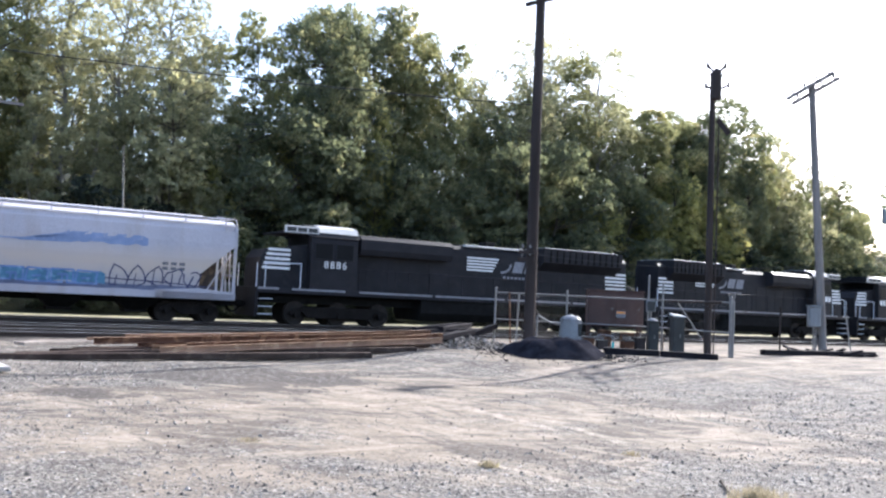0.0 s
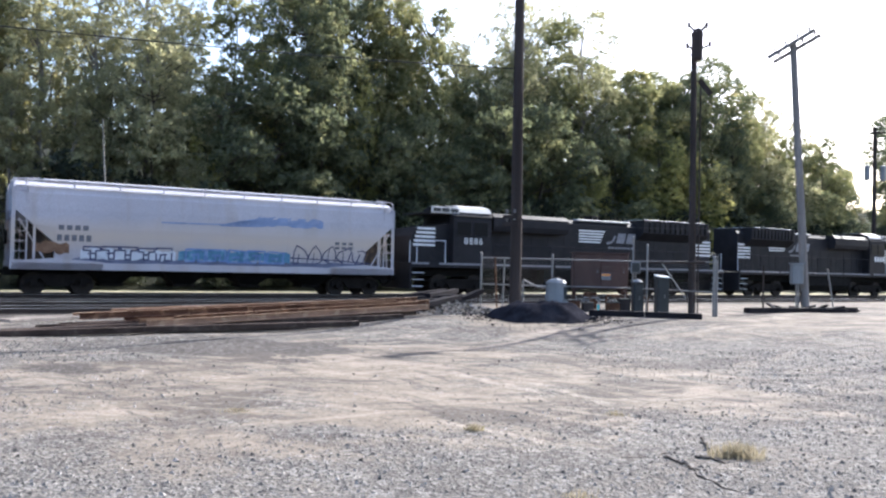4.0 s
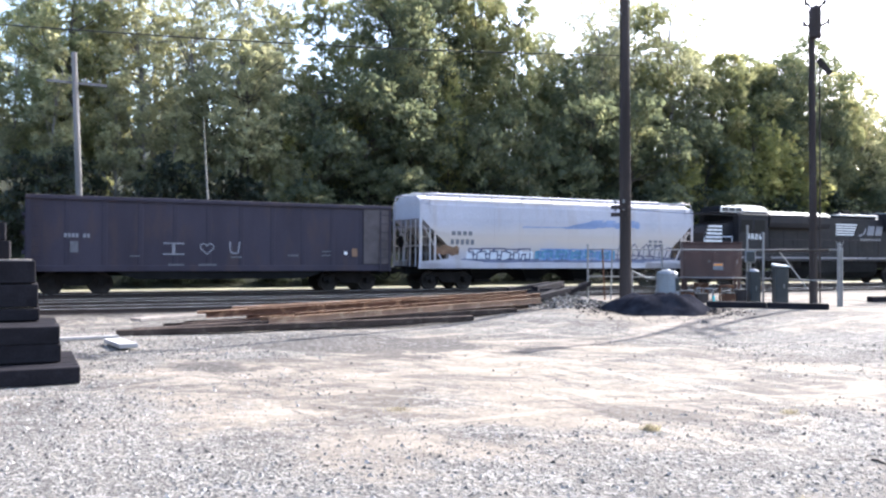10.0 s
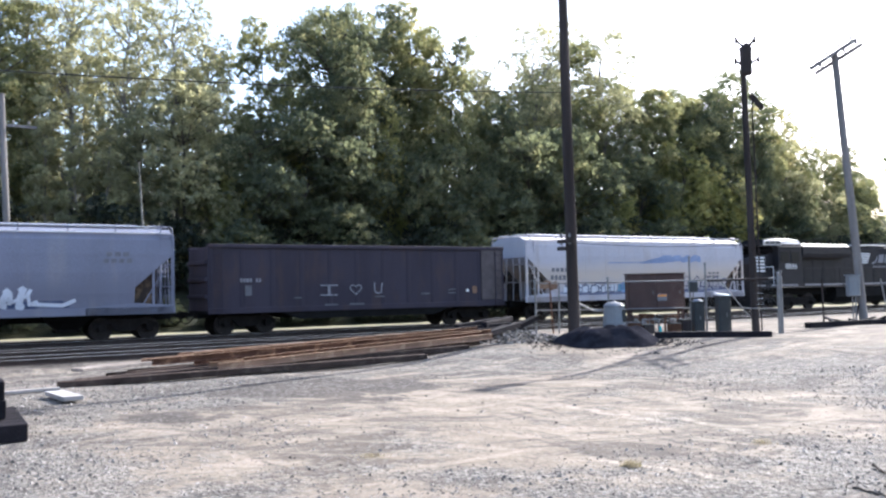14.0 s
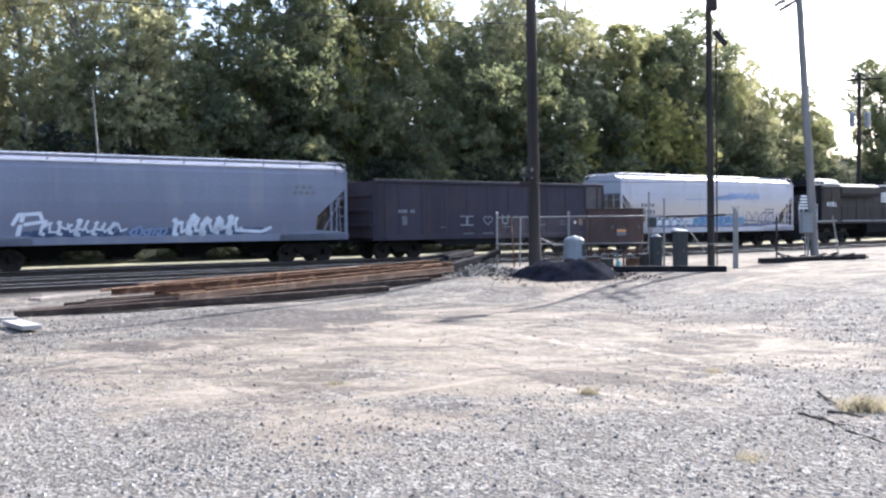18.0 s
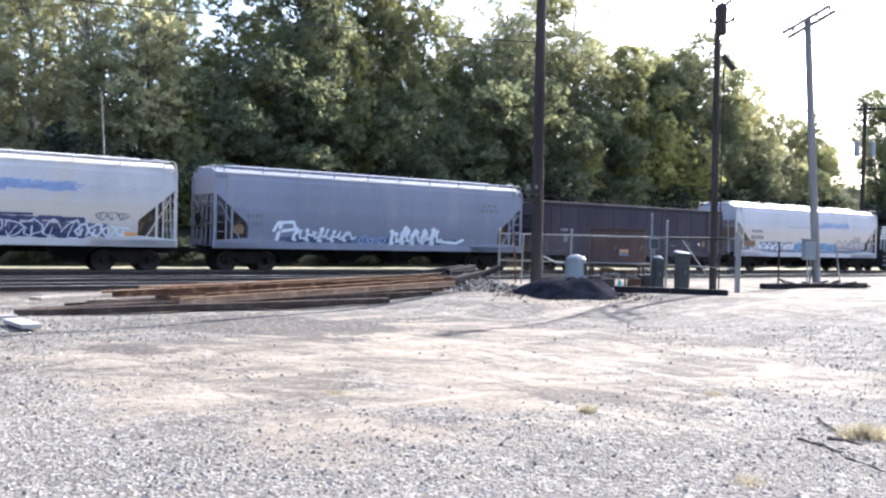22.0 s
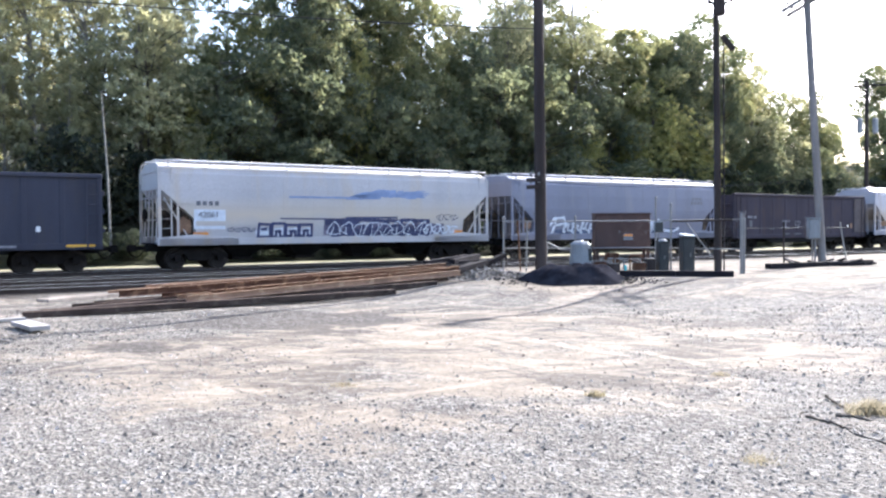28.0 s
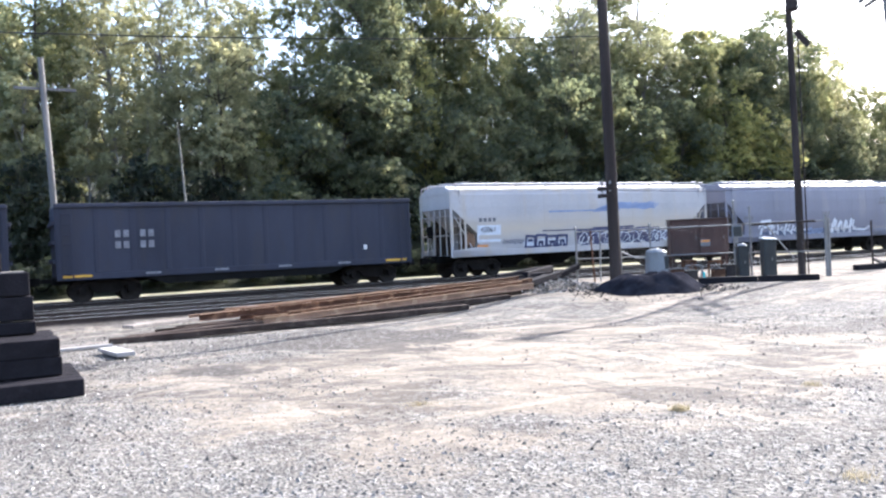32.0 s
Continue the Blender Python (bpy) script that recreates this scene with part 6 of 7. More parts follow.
def build_loose():
    # kerb timbers by the fence and the leaning pole
    for (xa, ya), (xb, yb) in (((4.15, 23.95), (5.7, 23.75)), ((5.72, 23.75), (7.25, 23.45)), ((9.9, 28.3), (12.4, 29.7)), ((12.42, 29.72), (14.7, 31.2))):
        timber("kerb_timber", (xa, ya, ground_z(xa, ya) - 0.04), (xb, yb, ground_z(xb, yb) - 0.04), 0.24, 0.22, TIMBER_BLACK, "black creosoted kerb timber lying on the dirt", group="kerb timbers")
    r = random.Random(5)
    for k in range(9):
        x, y = 11.5 + r.uniform(0, 2.4), 29.7 + r.uniform(0, 1.4)
        a = r.uniform(0, 6.28)
        timber("scrap_board", (x, y, ground_z(x, y) + 0.02), (x + 0.8 * math.cos(a), y + 0.8 * math.sin(a), ground_z(x, y) + r.uniform(0.05, 0.25)), 0.12, 0.06, TIMBER_BLACK, "dark scrap board by the pole", group="scrap boards")
    # heap of dark timbers by the end of the rail pile
    for k in range(9):
        x, y = -0.9 + r.uniform(-0.5, 0.9), 26.2 + r.uniform(-1.3, 1.6)
        a = radians(50 + r.uniform(-18, 18))
        L = r.uniform(1.6, 3.0)
        z = 0.02 + 0.1 * (k % 4) + ground_z(x, y)
        timber("scrap_timber", (x - math.cos(a) * L / 2, y - math.sin(a) * L / 2, z), (x + math.cos(a) * L / 2, y + math.sin(a) * L / 2, z + r.uniform(0, 0.35)), 0.2, 0.16, TIMBER_BLACK, "black scrap timber thrown on a heap", group="scrap timbers")
    timber("scrap_timber", (-0.37, 26.5, 0.27), (1.0, 28.0, 0.84), 0.2, 0.16, TIMBER_BLACK, "black scrap timber leaning up from the heap", group="scrap timbers")
    # long pile of rails and timbers beside the tracks
    rows = [(-22.4, -13.8, 15.95, 16.6, 0.0, TIMBER_BROWN), (-22.0, -12.2, 15.6, 16.15, 0.0, TIMBER_BROWN), (-20.9, -11.4, 15.2, 15.5, 0.0, TIMBER_BROWN), (-21.2, -11.0, 14.7, 14.6, 0.0, TIMBER_BROWN), (-20.6, -10.2, 14.1, 13.9, 0.0, TIMBER_BROWN), (-16.2, -10.4, 13.6, 13.3, 0.0, TIMBER_BROWN),
            (-21.9, -19.8, 15.15, 14.1, 0.26, TIMBER_PALE), (-21.6, -19.9, 14.75, 13.9, 0.26, TIMBER_PALE), (-16.2, -14.0, 14.0, 13.6, 0.44, TIMBER_PALE), (-16.0, -14.3, 13.75, 13.4, 0.44, TIMBER_PALE)]
    rr = random.Random(17)
    for k in range(12):
        s0, s1 = -20.3 + rr.uniform(-0.2, 2.6), -11.3 + rr.uniform(-1.5, 0.5)
        lay = k % 3
        rows.append((s0, s1, 16.05 - k * 0.17 + rr.uniform(-0.05, 0.05), 15.95 - k * 0.17 + rr.uniform(-0.08, 0.08), 0.135 + 0.085 * lay, RUST))
    for s0, s1, o0, o1, z, paint in rows:
        xa, ya = yard(s0, o0)
        xb, yb = yard(s1, o1)
        if paint is RUST:
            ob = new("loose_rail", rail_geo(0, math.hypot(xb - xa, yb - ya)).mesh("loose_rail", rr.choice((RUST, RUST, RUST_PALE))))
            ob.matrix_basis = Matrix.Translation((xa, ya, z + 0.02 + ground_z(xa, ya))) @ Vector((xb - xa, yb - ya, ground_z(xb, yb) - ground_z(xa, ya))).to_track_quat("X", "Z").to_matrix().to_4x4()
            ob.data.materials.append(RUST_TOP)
            # up-facing head faces get the sun-pale colour
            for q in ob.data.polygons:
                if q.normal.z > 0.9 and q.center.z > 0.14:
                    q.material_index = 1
            tagged(ob, "rusty loose steel rail lying on timbers", "steel rail", "loose rails")
        else:
            timber("long_timber", (xa, ya, z + ground_z(xa, ya) - 0.01), (xb, yb, z + ground_z(xb, yb) - 0.01), 0.24 if paint is TIMBER_BROWN else 0.42, 0.14 if paint is TIMBER_BROWN else 0.07, paint, "long dark timber lying beside the tracks" if paint is TIMBER_BROWN else "long weathered pale timber lying beside the tracks", group="long timbers")
    # white planks
    timber("white_plank", (-8.75, 15.3, 0.02), (-7.75, 14.15, 0.05), 0.34, 0.08, PLANK_WHITE, "white painted broken plank on the gravel", "plank", "white planks")
    timber("white_plank", (-10.6, 14.9, 0.01), (-9.15, 16.2, 0.01), 0.12, 0.06, PLANK_WHITE, "thin white painted board on the gravel", "plank", "white planks")


def build_stack():
    """Stacked creosoted timbers, in stepped tiers along the track."""
    tiers = [(-23.57, 22.75, 20.6, 0.0, 0.23), (-23.8, 22.2, 20.4, 0.24, 0.50), (-23.82, 22.2, 20.4, 0.50, 0.76), (-24.08, 21.25, 19.8, 0.78, 0.96), (-24.1, 21.2, 19.8, 0.98, 1.33), (-24.14, 21.2, 19.8, 1.34, 1.69), (-24.5, 20.9, 19.7, 1.71, 2.0), (-24.56, 20.9, 19.7, 2.0, 2.28)]
    r = random.Random(9)
    x, y = yard(-25.5, 21)
    st = thing("timber_stack", pose(x, y, 0, 0, 0, TURN), "tall stepped stack of black creosoted bridge timbers", "timber stack")
    for s1, o0, o1, z0, z1 in tiers:
        n = int((o0 - o1) / 0.3)
        for k in range(n):
            a = -(o0 - 21) + k * (o0 - o1) / n
            w = (o0 - o1) / n - 0.015
            e = s1 + 25.5 + r.uniform(-0.05, 0.0) * (k > 0)
            part("timber", Geo().box(-5.2 + r.uniform(-0.3, 0.1), e, a, a + w, z0 + r.uniform(0, 0.01), z1, 0.012), TIMBER_BLACK, st)
    # thin pale strips added to draw the sunlit edges of two tiers
    for s1, o0, z in ((-24.15, 21.1, 0.968), (-24.2, 21.1, 1.698)):
        part("lit_edge_strip", Geo().box(-5.0, s1 + 25.5, -(o0 - 21), -(o0 - 21) + 0.9, z - 0.006, z + 0.012), TIMBER_PALE, st, "pale strip for the sunlit edge of a tier")


def build_shed():
    s0, o0 = -25.42, 15.6
    x, y = yard(s0, o0)
    sh = thing("shed", pose(x, y, 0, 0, 0, TURN + 4), "white metal-sided shed with a red ribbed roof", "shed")
    L, D, e, rz = 11.0, 4.0, 4.1, 4.98
    part("wall", Geo().box(-L, 0, 0, 0.12, 0, e), SHED_WALL, sh)
    part("wall", Geo().box(-L, 0, D - 0.12, D, 0, e), SHED_WALL, sh)
    gable = Geo().along([(0.12, 0), (D - 0.12, 0), (D - 0.12, e), (0.12, e)], -0.12, 0)
    part("wall", gable, SHED_WALL, sh)
    part("wall", Geo().along([(0.12, 0), (D - 0.12, 0), (D - 0.12, e), (D / 2, rz - 0.08), (0.12, e)], -L, -L + 0.12), SHED_WALL, sh)
    part("corner_trim", Geo().box(-0.14, 0.02, -0.02, 0.14, 0, e), WHITE, sh)
    for k in range(26):
        xx = -L + 0.3 + k * 0.42
        part("siding_rib", Geo().box(xx - 0.015, xx + 0.015, -0.012, 0.0, 0.05, e - 0.02), SHED_WALL, sh)
    for sgn in (0, 1):
        ya, yb = (-0.25, D / 2) if sgn == 0 else (D / 2, D + 0.25)
        za, zb = (e - 0.1, rz) if sgn == 0 else (rz, e - 0.1)
        inset = ((0.08, -0.55), (-0.55, 0.08))[sgn]
        slab = [(-L - 0.1, ya, za), (inset[0], ya, za), (inset[1], yb, zb), (-L - 0.1, yb, zb)]
        roof = part("roof", Geo().add(slab + [(a, b, c + 0.05) for a, b, c in slab], [(3, 2, 1, 0), (4, 5, 6, 7), (0, 1, 5, 4), (1, 2, 6, 5), (2, 3, 7, 6), (3, 0, 4, 7)]), SHED_ROOF, sh)
        for k in range(74):
            xx = -L - 0.1 + k * 0.15
            cut = max(0.0, (xx + 0.55) / 0.63)   # the hip shortens the last ribs
            top_y, top_z = (yb + (ya - yb) * cut, zb + (za - zb) * cut) if sgn == 0 else (yb, zb)
            low_y, low_z = (ya, za) if sgn == 0 else (ya + (yb - ya) * cut, za + (zb - za) * cut)
            if xx < 0.02:
                part("roof_rib", Geo().beam((xx, low_y, low_z + 0.065), (xx, top_y, top_z + 0.065), 0.045, 0.05), SHED_ROOF, roof)
    hip = [(0.08, -0.25, e - 0.1), (0.08, D + 0.25, e - 0.1), (-0.55, D / 2, rz)]
    part("hip", Geo().add(hip + [(a - 0.05, b, c - 0.02) for a, b, c in hip], [(0, 1, 2), (5, 4, 3), (0, 3, 4, 1), (1, 4, 5, 2), (2, 5, 3, 0)]), SHED_ROOF, sh, "steep red hip end")
    part("fascia", Geo().box(-L - 0.2, 0.1, -0.27, -0.23, e - 0.2, e - 0.05), SHED_ROOF, sh)
    part("ridge_cap", Geo().box(-L - 0.2, -0.5, D / 2 - 0.14, D / 2 + 0.14, rz + 0.04, rz + 0.1, 0.02), SHED_ROOF, sh)


# ---------------------------------------------------------------- trees
def crown(r, H, R, base, count, size, clumps, droop=0.0, taper=0.0, tight=0.15, lobed=0):
    """Many small leaves in sprays over the billows of an uneven crown."""
    rng = np.random.default_rng(r.randrange(1 << 30))
    billows = []
    for k in range(lobed or clumps // 5):
        q = (k + r.uniform(0.0, 1.0)) / (lobed or clumps // 5)
        shape = (1 - q * taper) if taper else math.sin(math.pi * (0.2 + 0.66 * q)) ** 0.6
        rad = R * r.uniform(0.26, 0.52) * (0.45 + 0.55 * shape)
        a = k * 2.4 + r.uniform(-0.6, 0.6)
        reach = max(0.0, R * 1.1 - rad) * shape * r.uniform(0.45, 1.1)
        z = H * base + (H * (1 - base) - 0.7 * rad) * q
        billows.append((reach * math.cos(a), reach * math.sin(a), max(z, 0.8 * rad), rad))
    bl = np.array(billows)
    weight = bl[:, 3] ** 2
    per = 13
    m = count // per
    which = rng.choice(len(bl), m, p=weight / weight.sum())
    d = rng.normal(0, 1, (m, 3))
    d[:, 2] += 0.2
    d /= np.linalg.norm(d, axis=1)[:, None]
    at = bl[which, :3] + d * bl[which, 3:4] * rng.uniform(0.62, 1.1, (m, 1)) * np.array([1, 1, 0.85])
    at[:, 2] -= droop * rng.random(m) ** 2
    wide = R * tight * rng.uniform(0.26, 0.66, m)
    # leaves of each spray lie in a slightly flattened, outward drooping cloud
    off = rng.normal(0, 0.55, (m, per, 3)) * wide[:, None, None] * np.array([1, 1, 0.55])
    off[:, :, 2] -= 0.35 * np.hypot(off[:, :, 0], off[:, :, 1])
    p = (at[:, None, :] + off).reshape(-1, 3)
    p[:, 2] = np.maximum(p[:, 2], 0.05)
    n = len(p)
    u = rng.normal(0, 1, (n, 3))
    u /= np.linalg.norm(u, axis=1)[:, None]
    w = np.cross(u, rng.normal(0, 1, (n, 3)))
    w /= np.linalg.norm(w, axis=1)[:, None]
    s = size * rng.uniform(0.55, 1.35, (n, 1))
    v = np.stack([p - u * s + w * s * 0.5, p - u * s * 0.4 - w * s * 0.6, p + u * s], 1).reshape(-1, 3)
    g = Geo()
    g.v = v.tolist()
    g.f = [(3 * k, 3 * k + 1, 3 * k + 2) for k in range(n)]
    centres = [tuple(at[k]) + (float(wide[k]),) for k in range(0, m, max(1, m // 60))]
    return g, centres


def tree_proto(seed, H, R, base, count, size, clumps, leaf, bark, label, name="tree", r0=0.22, droop=0.0, taper=0.0, tight=0.15, lobed=0):
    r = random.Random(seed)
    ob = thing(name, pose(0, 0, 0), label, "tree" if name == "tree" else "bush", "wood behind the tracks")
    cr, centres = crown(r, H, R, base, count, size, clumps, droop, taper, tight, lobed)
    t = Geo()
    pts = [Vector((0, 0, -0.6))]
    for k in range(1, 7):
        pts.append(Vector((r.uniform(-0.12, 0.12) * k * 0.5, r.uniform(-0.12, 0.12) * k * 0.5, H * 0.93 * k / 6)))
    for k, (a, b) in enumerate(zip(pts, pts[1:])):
        t.bar(a, b, r0 * (1 - k / 6.4), 8, r0 * (1 - (k + 1) / 6.4), caps=False)
    for cx, cy, cz, rr in centres[:46]:
        z = max(H * base * 0.6, cz - r.uniform(0.06, 0.16) * H)
        k = min(5, int(z / (H * 0.93) * 6))
        a = pts[k].lerp(pts[k + 1], z / (H * 0.93) * 6 - k)
        m = a.lerp(Vector((cx, cy, cz)), 0.5) + Vector((0, 0, 0.03 * H * r.uniform(-1, 0.4)))
        t.bar(a, m, r0 * 0.3, 5, r0 * 0.18, caps=False)
        t.bar(m, (cx, cy, cz), r0 * 0.18, 5, 0.012, caps=False)
    part("trunk", t, bark, ob)
    part("crown", cr, leaf, ob)
    return ob


def build_trees():
    kinds = {
        "oak": (tree_proto(1, 17, 4.3, 0.14, 33000, 0.122, 230, LEAF_DARK, BARK, "broad dense dark green deciduous tree", r0=0.28, tight=0.15, lobed=16), 17),
        "maple": (tree_proto(2, 16, 3.0, 0.12, 25000, 0.115, 210, LEAF_GREEN, BARK, "leafy green deciduous tree on the slope", tight=0.16, lobed=17), 16),
        "ash": (tree_proto(3, 18, 3.0, 0.24, 10500, 0.105, 190, LEAF_PALE, BARK_PALE, "tall sparse olive-leaved tree with thin crown", r0=0.2, tight=0.19, lobed=24), 18),
        "locust": (tree_proto(4, 18, 2.1, 0.3, 5600, 0.10, 130, LEAF_PALE, BARK_PALE, "thin open tree with sky showing through", r0=0.16, tight=0.24, lobed=20), 18),
        "poplar": (tree_proto(5, 14, 2.0, 0.1, 11000, 0.105, 120, LEAF_YELLOW, BARK, "narrow yellow-green leafy tree", taper=0.85), 14),
        "elm": (tree_proto(6, 15, 3.4, 0.15, 24000, 0.115, 200, LEAF_GREEN, BARK, "rounded green tree with an open crown", tight=0.15, lobed=14), 15),
    }
    bush = {
        "bush": (tree_proto(7, 6, 2.5, 0.05, 12000, 0.085, 130, LEAF_DARK, BARK, "dense dark green undergrowth shrub", "bush", 0.08, tight=0.15, lobed=9), 6),
        "vine": (tree_proto(8, 7, 1.7, 0.04, 11000, 0.085, 110, LEAF_YELLOW, BARK, "vine-covered bright green shrub", "bush", 0.08, droop=1.5), 7),
        "shrub": (tree_proto(9, 7, 2.0, 0.05, 12000, 0.08, 120, LEAF_PALE, BARK, "olive green shrub at the wood's edge", "bush", 0.08), 7),
        "thicket": (tree_proto(11, 3.2, 2.0, 0.0, 5200, 0.10, 60, LEAF_SHADED, BARK, "low green thicket coloured dark for shade along the slope foot", "bush", 0.05, tight=0.2, lobed=12), 3.2),
        "sapling": (tree_proto(10, 8, 1.25, 0.08, 9000, 0.085, 100, LEAF_PALE, BARK_PALE, "slim pale olive sapling at the wood's edge", "bush", 0.06, taper=0.8), 8),
    }
    r = random.Random(3)
    used = set()

    def plant(kind, s, off, h, girth=1.0):
        proto, ph = (kinds | bush)[kind]
        x, y = yard(s, off)
        k = h / ph
        wide = k * girth * r.uniform(0.9, 1.08)
        m = pose(x, y, ground_z(x, y), 0, 0, r.uniform(0, 360)) @ Matrix.Diagonal((wide, wide, k, 1))
        if kind in used:
            copy_thing(proto, m @ Matrix.Diagonal([1 / q for q in proto.scale] + [1]))
        else:
            used.add(kind)
            proto.matrix_basis = m

    # far slope beyond the shed, under open sky
    for kind, s, off, h in (("elm", -35, -60, 8.0), ("maple", -31, -55, 8.6), ("elm", -39, -58, 8.0), ("maple", -29.5, -36, 10.2), ("poplar", -26.6, -14, 10.6), ("ash", -24.2, -15, 10.5), ("shrub", -31, -17, 8.5), ("elm", -33, -30, 10.2), ("sapling", -25.2, -12, 8.6), ("bush", -29, -14, 6.5), ("oak", -36, -40, 9.6), ("elm", -26.6, -30, 10.4), ("maple", -40, -32, 10), ("oak", -31, -24, 9.5), ("elm", -28.3, -20, 9.0), ("poplar", -28.2, -17, 8.6)):
        plant(kind, s, off, h)
    # tall thin trees with the sky between them
    for kind, s, off, h, w in (("maple", -21.5, -15, 17, 1.0), ("oak", -23.2, -22, 14, 0.7), ("ash", -17.9, -15, 18.6, 1.0), ("ash", -15.0, -14, 18.2, 0.95), ("locust", -12.5, -13, 18.2, 1.0), ("locust", -10.6, -13, 17, 0.9), ("locust", -13.6, -17, 17.5, 1.0), ("maple", -7.4, -13, 16, 0.75), ("maple", -19.6, -18, 13, 0.9), ("ash", -16.4, -20, 16.5, 1.0), ("ash", -20.0, -16, 17.5, 0.9), ("maple", -9.2, -17, 14, 0.9), ("ash", -11.6, -15, 15, 0.8)):
        plant(kind, s, off, h, w)
    # the dense dark middle, then thinning out along the line
    for kind, s, off, h, w in (("oak", -2.6, -13, 18.2, 0.8), ("oak", 0.7, -15, 18.3, 0.7), ("maple", 3.7, -14, 18.8, 0.75), ("elm", 6.4, -13, 17.2, 0.75), ("ash", 9.2, -14, 17.1, 0.85), ("ash", 14.1, -13.5, 19.6, 0.95), ("maple", 13.8, -15, 14.5, 1.0), ("ash", 21.4, -14, 20.3, 1.2), ("maple", 19.6, -16, 18.6, 1.0), ("oak", 23.6, -17, 15.5, 0.9),
                               ("maple", 28.2, -13, 15.4, 1.25), ("oak", 31.5, -16, 15.5, 0.8), ("oak", 37.2, -15, 17.5, 1.05), ("maple", 40.8, -14, 15.5, 1.0), ("elm", 34.2, -14, 15.8, 1.0), ("ash", 43.2, -13, 15.6, 1.1), ("ash", 49.6, -14, 14.6, 1.2), ("elm", 46, -15, 14.2, 1.0), ("oak", 54.2, -13, 9.8, 1.0), ("elm", 58, -15, 9.5, 1.0), ("elm", 69.5, -14, 17.0, 0.8), ("oak", 72, -15, 17, 1.0), ("elm", 79, -15, 16, 1.0), ("maple", 88, -16, 15, 1.0), ("oak", 64, -20, 10, 1.0), ("oak", 16.8, -17, 14.5, 1.0), ("elm", 25.6, -14.5, 16, 0.9), ("oak", 32.6, -13, 15.8, 0.8), ("ash", 16.6, -15, 20.0, 1.0), ("oak", -1.2, -16.5, 18.0, 0.8), ("elm", 4.9, -16, 17.6, 0.8), ("maple", 11.6, -16, 14.6, 0.9)):
        plant(kind, s, off, h, w)
    # smaller growth that stands out of the shade
    for kind, s, off, h, w in (("shrub", -12.6, -11.5, 12.2, 0.9), ("shrub", -14.6, -12, 9.8, 0.8), ("sapling", -19.6, -11, 11, 1.0), ("sapling", -18.3, -10.5, 9, 1.0), ("sapling", -22.4, -11, 11, 1.2), ("sapling", -16.6, -10.5, 9.2, 1.1), ("shrub", -10.6, -10.8, 9, 0.8), ("vine", -10.2, -10.4, 7.0, 0.8), ("vine", -5.7, -12.5, 12.4, 0.5), ("bush", -8.6, -10.5, 10.2, 0.9), ("bush", -5.6, -10.8, 10.1, 1.0), ("vine", 0.5, -11.6, 12.6, 0.45), ("elm", 4.6, -11.5, 11.5, 0.6),
                               ("vine", 26.8, -10.8, 12.0, 0.95), ("vine", 29.6, -10.4, 9.9, 1.0), ("vine", 19.3, -10.2, 7.6, 0.9), ("bush", 11.2, -11, 12.6, 0.9), ("bush", 15.4, -11.4, 12.6, 0.9), ("oak", 36.4, -11, 12.4, 0.6), ("bush", -2.6, -11, 10.8, 0.95), ("bush", 5.2, -11.2, 10.4, 0.9), ("bush", 2.2, -10.5, 9.0, 0.9), ("sapling", 8.6, -10.6, 8.6, 1.0), ("sapling", 7.2, -10.4, 7, 1.2), ("bush", 22.6, -11.4, 9.5, 0.9), ("shrub", 41.5, -11, 9.5, 1.0), ("shrub", 46.5, -11, 8, 1.0), ("maple", 25, -12, 13, 0.9), ("bush", 33, -10.8, 10, 0.9), ("elm", 38.6, -12, 13, 0.8), ("maple", 44.5, -12, 12, 0.8), ("bush", 41, -10.5, 7.5, 1.0), ("vine", 31.8, -10, 9, 1.1), ("vine", 24.4, -10.2, 8, 1.0), ("bush", 48.5, -11, 8, 1.0), ("elm", 52, -12.5, 12.4, 0.9), ("oak", 31, -12.5, 14.5, 0.7), ("bush", 26, -10.6, 6, 1.0), ("bush", 8.6, -11, 9.5, 0.9)):
        plant(kind, s, off, h, w)
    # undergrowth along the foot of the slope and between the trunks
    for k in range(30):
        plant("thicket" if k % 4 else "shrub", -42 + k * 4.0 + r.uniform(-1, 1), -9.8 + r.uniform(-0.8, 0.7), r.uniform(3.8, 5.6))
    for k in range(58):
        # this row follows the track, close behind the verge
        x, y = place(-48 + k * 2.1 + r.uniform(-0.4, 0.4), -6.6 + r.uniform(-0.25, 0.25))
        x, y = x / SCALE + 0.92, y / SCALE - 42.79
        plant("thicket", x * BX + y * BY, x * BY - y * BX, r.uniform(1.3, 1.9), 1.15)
    for k in range(13):
        s = -40 + k * 8.8 + r.uniform(-1.5, 1.5)
        plant(r.choice(("bush", "oak", "elm")), s, -19 + r.uniform(-2, 2), r.uniform(7, 9) if s > -22 else r.uniform(5, 6.5))


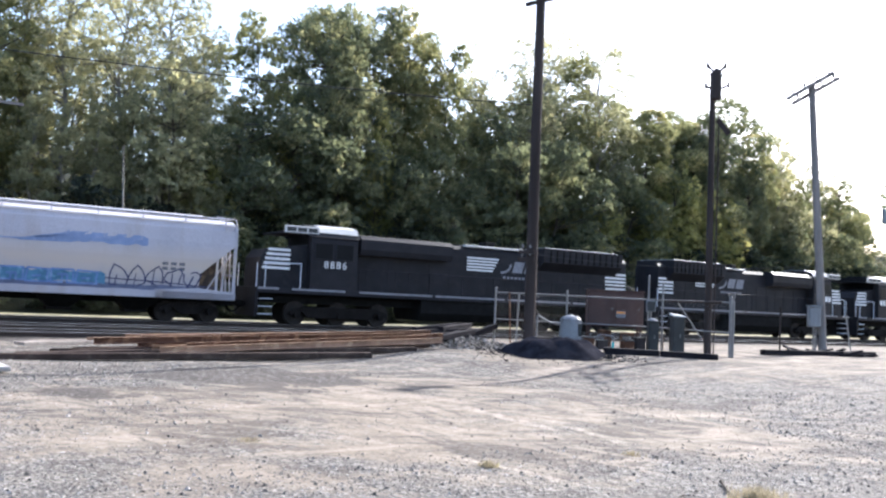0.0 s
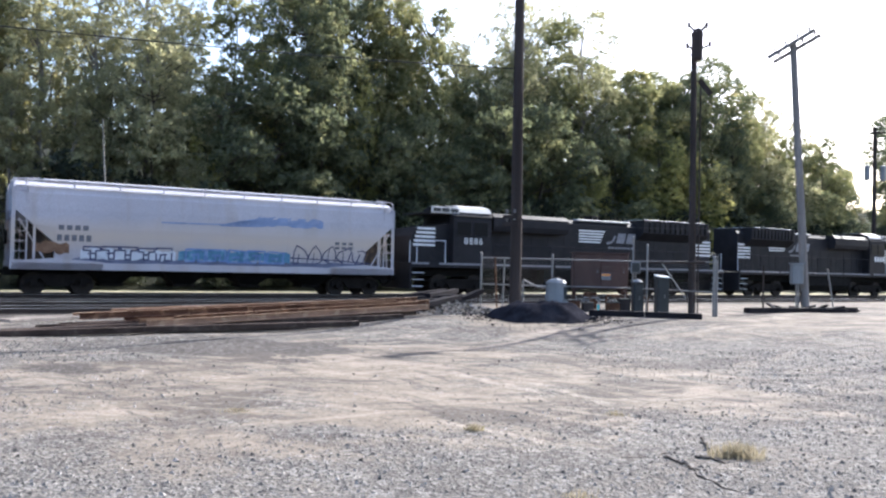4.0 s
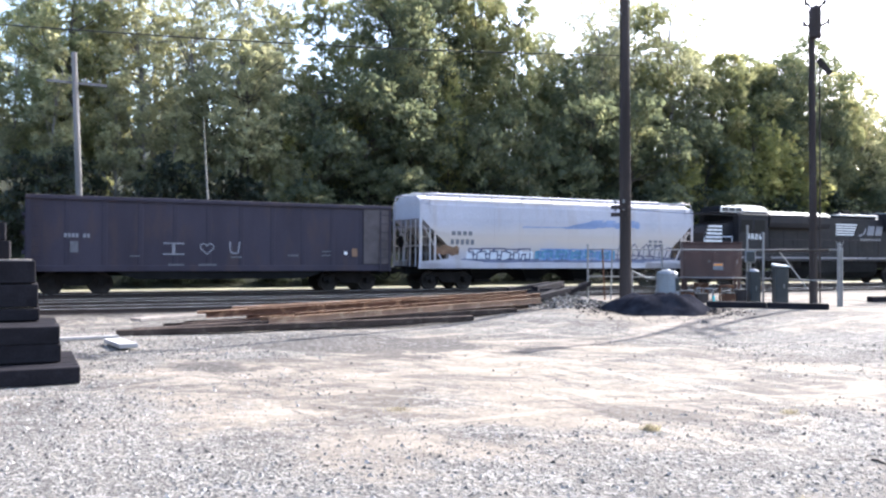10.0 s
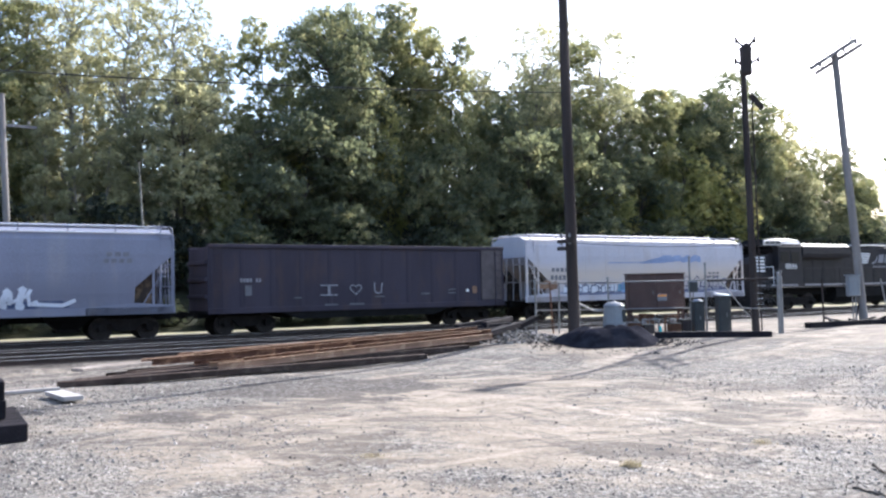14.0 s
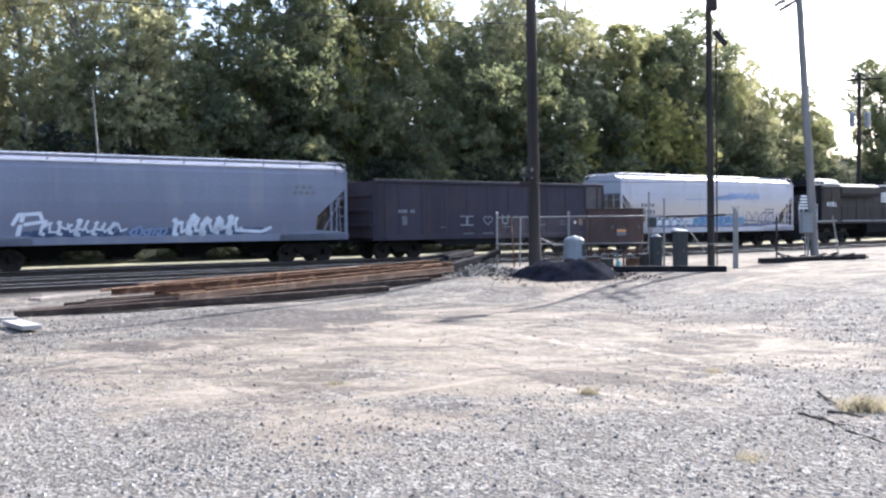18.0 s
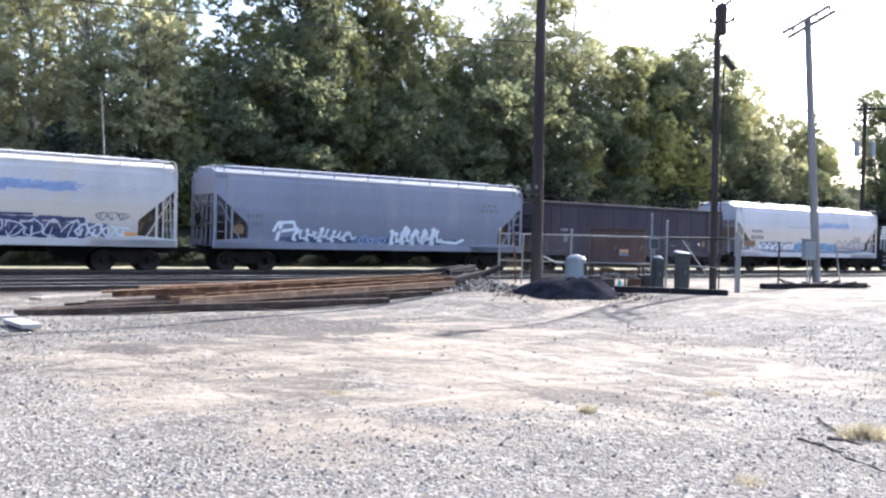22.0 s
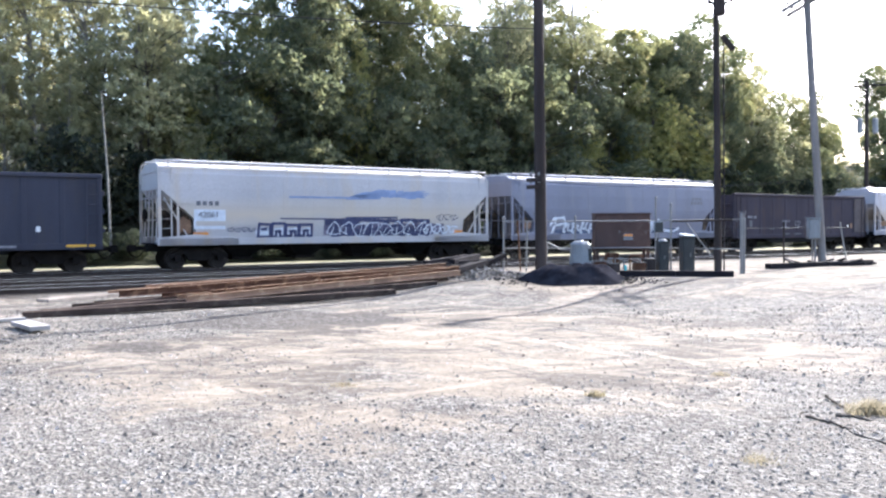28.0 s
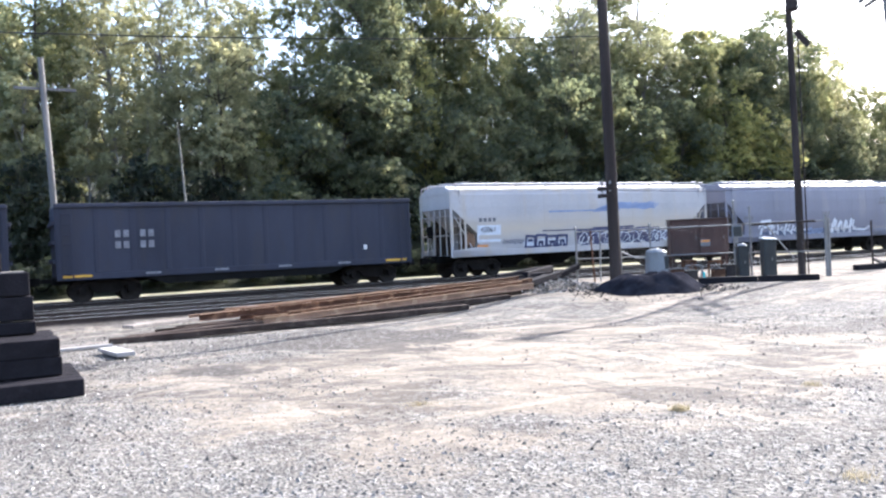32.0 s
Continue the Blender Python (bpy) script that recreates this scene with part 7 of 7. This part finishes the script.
# ---------------------------------------------------------------- loose stones, grass, sticks
def build_small():
    r = random.Random(12)
    tet = [(0.1, 0.0, 0.75), (1.0, 0.1, 0.0), (-0.6, 0.75, 0.0), (-0.55, -0.7, 0.05)]

    def lie(x, y):
        return ground_z(x, y) + 0.05 * noise.noise((x * 0.35, y * 0.35, 0)) * ramp((math.hypot(x, y) - 3) / 8)

    g = Geo()
    for k in range(80000):
        y = 2.6 + 15.4 * r.random() ** 1.5
        x = r.uniform(-1, 1) * (1.3 + y * 0.62)
        # thin on the trodden field, thick on the gravel round it
        ring = math.hypot((x - 0.12 * (y - 12)) * 0.2, (y - 13.2) * 0.2)
        dens = 0.8 * noise.noise((x * 0.45, y * 0.45, 7)) + 1.15 * (ring - 0.95)
        if math.hypot((x + 5.2) / 1.15, (y - 12.35) / 0.55) < 0.95 or math.hypot((x + 3.6) / 2.6, (y - 16.0) / 2.2) < 0.9:
            continue
        if r.random() > 0.06 + 0.94 * ramp((dens + 0.25) / 0.6):
            continue
        pick = r.random()
        s = (r.uniform(0.007, 0.017) if pick < 0.9 else r.uniform(0.018, 0.034)) * (0.75 + 0.035 * y)
        a = r.uniform(0, 6.28)
        z = lie(x, y) - 0.003
        ca, sa = math.cos(a), math.sin(a)
        jit = [r.uniform(0.6, 1.4) for _ in range(4)]
        n = len(g.v)
        g.v += [(x + (px * ca - py * sa) * s * j, y + (px * sa + py * ca) * s * j, z + pz * s * j) for (px, py, pz), j in zip(tet, jit)]
        g.f += [(n, n + 1, n + 2), (n, n + 2, n + 3), (n, n + 3, n + 1)]
    tagged(new("gravel", g.mesh("gravel", PEBBLE)), "loose grey gravel stones scattered over the yard", "gravel", kind="stuff")

    def tuft(x, y, n, h, spread, dry):
        t = Geo()
        for k in range(n * 3):
            a, b = r.uniform(0, 6.28), r.uniform(0.15, 1.3)
            px, py = r.gauss(0, spread), r.gauss(0, spread)
            l = h * r.uniform(0.35, 1.1)
            dx, dy = math.cos(a) * b * l, math.sin(a) * b * l
            c, s = math.cos(a + 1.57) * 0.0028, math.sin(a + 1.57) * 0.0028
            m, q = (px + dx * 0.4, py + dy * 0.4, l * 0.7), (px + dx, py + dy, l * r.uniform(0.6, 1.0))
            t.add([(px - c, py - s, 0), (px + c, py + s, 0), (m[0] + c, m[1] + s, m[2]), (m[0] - c, m[1] - s, m[2]), q], [(0, 1, 2, 3), (3, 2, 4)])
        ob = new("grass_tuft", t.mesh("grass_tuft", STRAW if dry else LEAF_YELLOW))
        ob.matrix_basis = pose(x, y, lie(x, y) - 0.01)
        tagged(ob, "dry straw-coloured grass tuft on the gravel" if dry else "small green weed tuft growing in the gravel", "grass", "weed tufts", "stuff")

    tuft(1.21, 8.68, 70, 0.09, 0.05, True)
    tuft(1.25, 8.72, 10, 0.06, 0.04, False)
    tuft(-1.61, 9.31, 60, 0.05, 0.08, True)
    tuft(3.82, 7.95, 210, 0.16, 0.10, True)
    tuft(3.62, 7.85, 40, 0.1, 0.06, True)
    tuft(2.1, 6.2, 36, 0.07, 0.08, True)
    tuft(2.9, 9.9, 30, 0.08, 0.06, True)
    tuft(3.35, 5.3, 60, 0.1, 0.16, True)

    def stick(pts, rad, label):
        t, n = Geo(), 7
        fine = []
        for a, b in zip(pts, pts[1:]):
            fine += [Vector(a).lerp(Vector(b), q) for q in (0.0, 0.33, 0.67)]
        fine.append(Vector(pts[-1]))
        for k, p in enumerate(fine):
            x, y = p.x + r.uniform(-0.5, 0.5) * rad, p.y + r.uniform(-1, 1) * rad
            c = Vector((x, y, ground_z(x, y) + rad * r.uniform(0.6, 1.6)))
            d = (fine[min(k + 1, len(fine) - 1)] - fine[max(k - 1, 0)]).normalized()
            side = Vector((-d.y, d.x, 0))
            q = rad * (1 - 0.6 * k / len(fine)) * r.uniform(0.6, 1.35)
            t.v += [tuple(c + (side * math.cos(6.2832 * i / n) + Vector((0, 0, 1)) * math.sin(6.2832 * i / n)) * q) for i in range(n)]
        m = len(fine)
        t.f = [(k * n + i, k * n + (i + 1) % n, (k + 1) * n + (i + 1) % n, (k + 1) * n + i) for k in range(m - 1) for i in range(n)] + [tuple(range(n - 1, -1, -1)), tuple((m - 1) * n + i for i in range(n))]
        tagged(new("fallen_branch", t.mesh("fallen_branch", BARK)), label, "branch", "fallen branches")

    stick([(2.64, 7.62), (2.85, 7.68), (3.02, 7.67)], 0.006, "thin dark fallen branch lying on the gravel")
    stick([(3.05, 7.69), (3.12, 7.55), (3.18, 7.41), (3.2, 7.2)], 0.018, "dark fallen branch lying on the gravel")
    stick([(3.22, 7.18), (3.2, 7.0), (3.29, 6.85), (3.32, 6.65), (3.5, 6.45)], 0.012, "dark fallen branch lying on the gravel")
    stick([(3.0, 7.70), (3.05, 7.85), (3.16, 7.95)], 0.008, "thin dark twig lying on the gravel")
    stick([(3.63, 8.6), (3.6, 8.3), (3.58, 7.98)], 0.016, "dark broken stick by the dry grass")
    stick([(3.2, 7.3), (3.36, 7.2), (3.44, 7.0)], 0.009, "thin dark twig lying on the gravel")
    stick([(3.35, 7.75), (3.5, 7.7), (3.58, 7.55)], 0.012, "short dark stick lying on the dirt")


build_ground()
build_hoppers()
build_gondolas()
build_locomotives()
build_poles()
build_fence()
build_equipment()
build_rubble()
build_loose()
build_stack()
build_shed()
build_trees()
build_small()
for ob in list(scene.objects):
    if ob.parent is None and ob.type in {"MESH", "EMPTY"} and ob not in [c for c, _ in CARS]:
        ob.matrix_basis = Matrix.Scale(SCALE, 4) @ ob.matrix_basis
build_track(0, -90, 190, -40, 20)
build_track(5.3, -90, 150, -40, 20)
build_track(9.0, -90, 30, -40, 12, sunk=0.1)
motions()
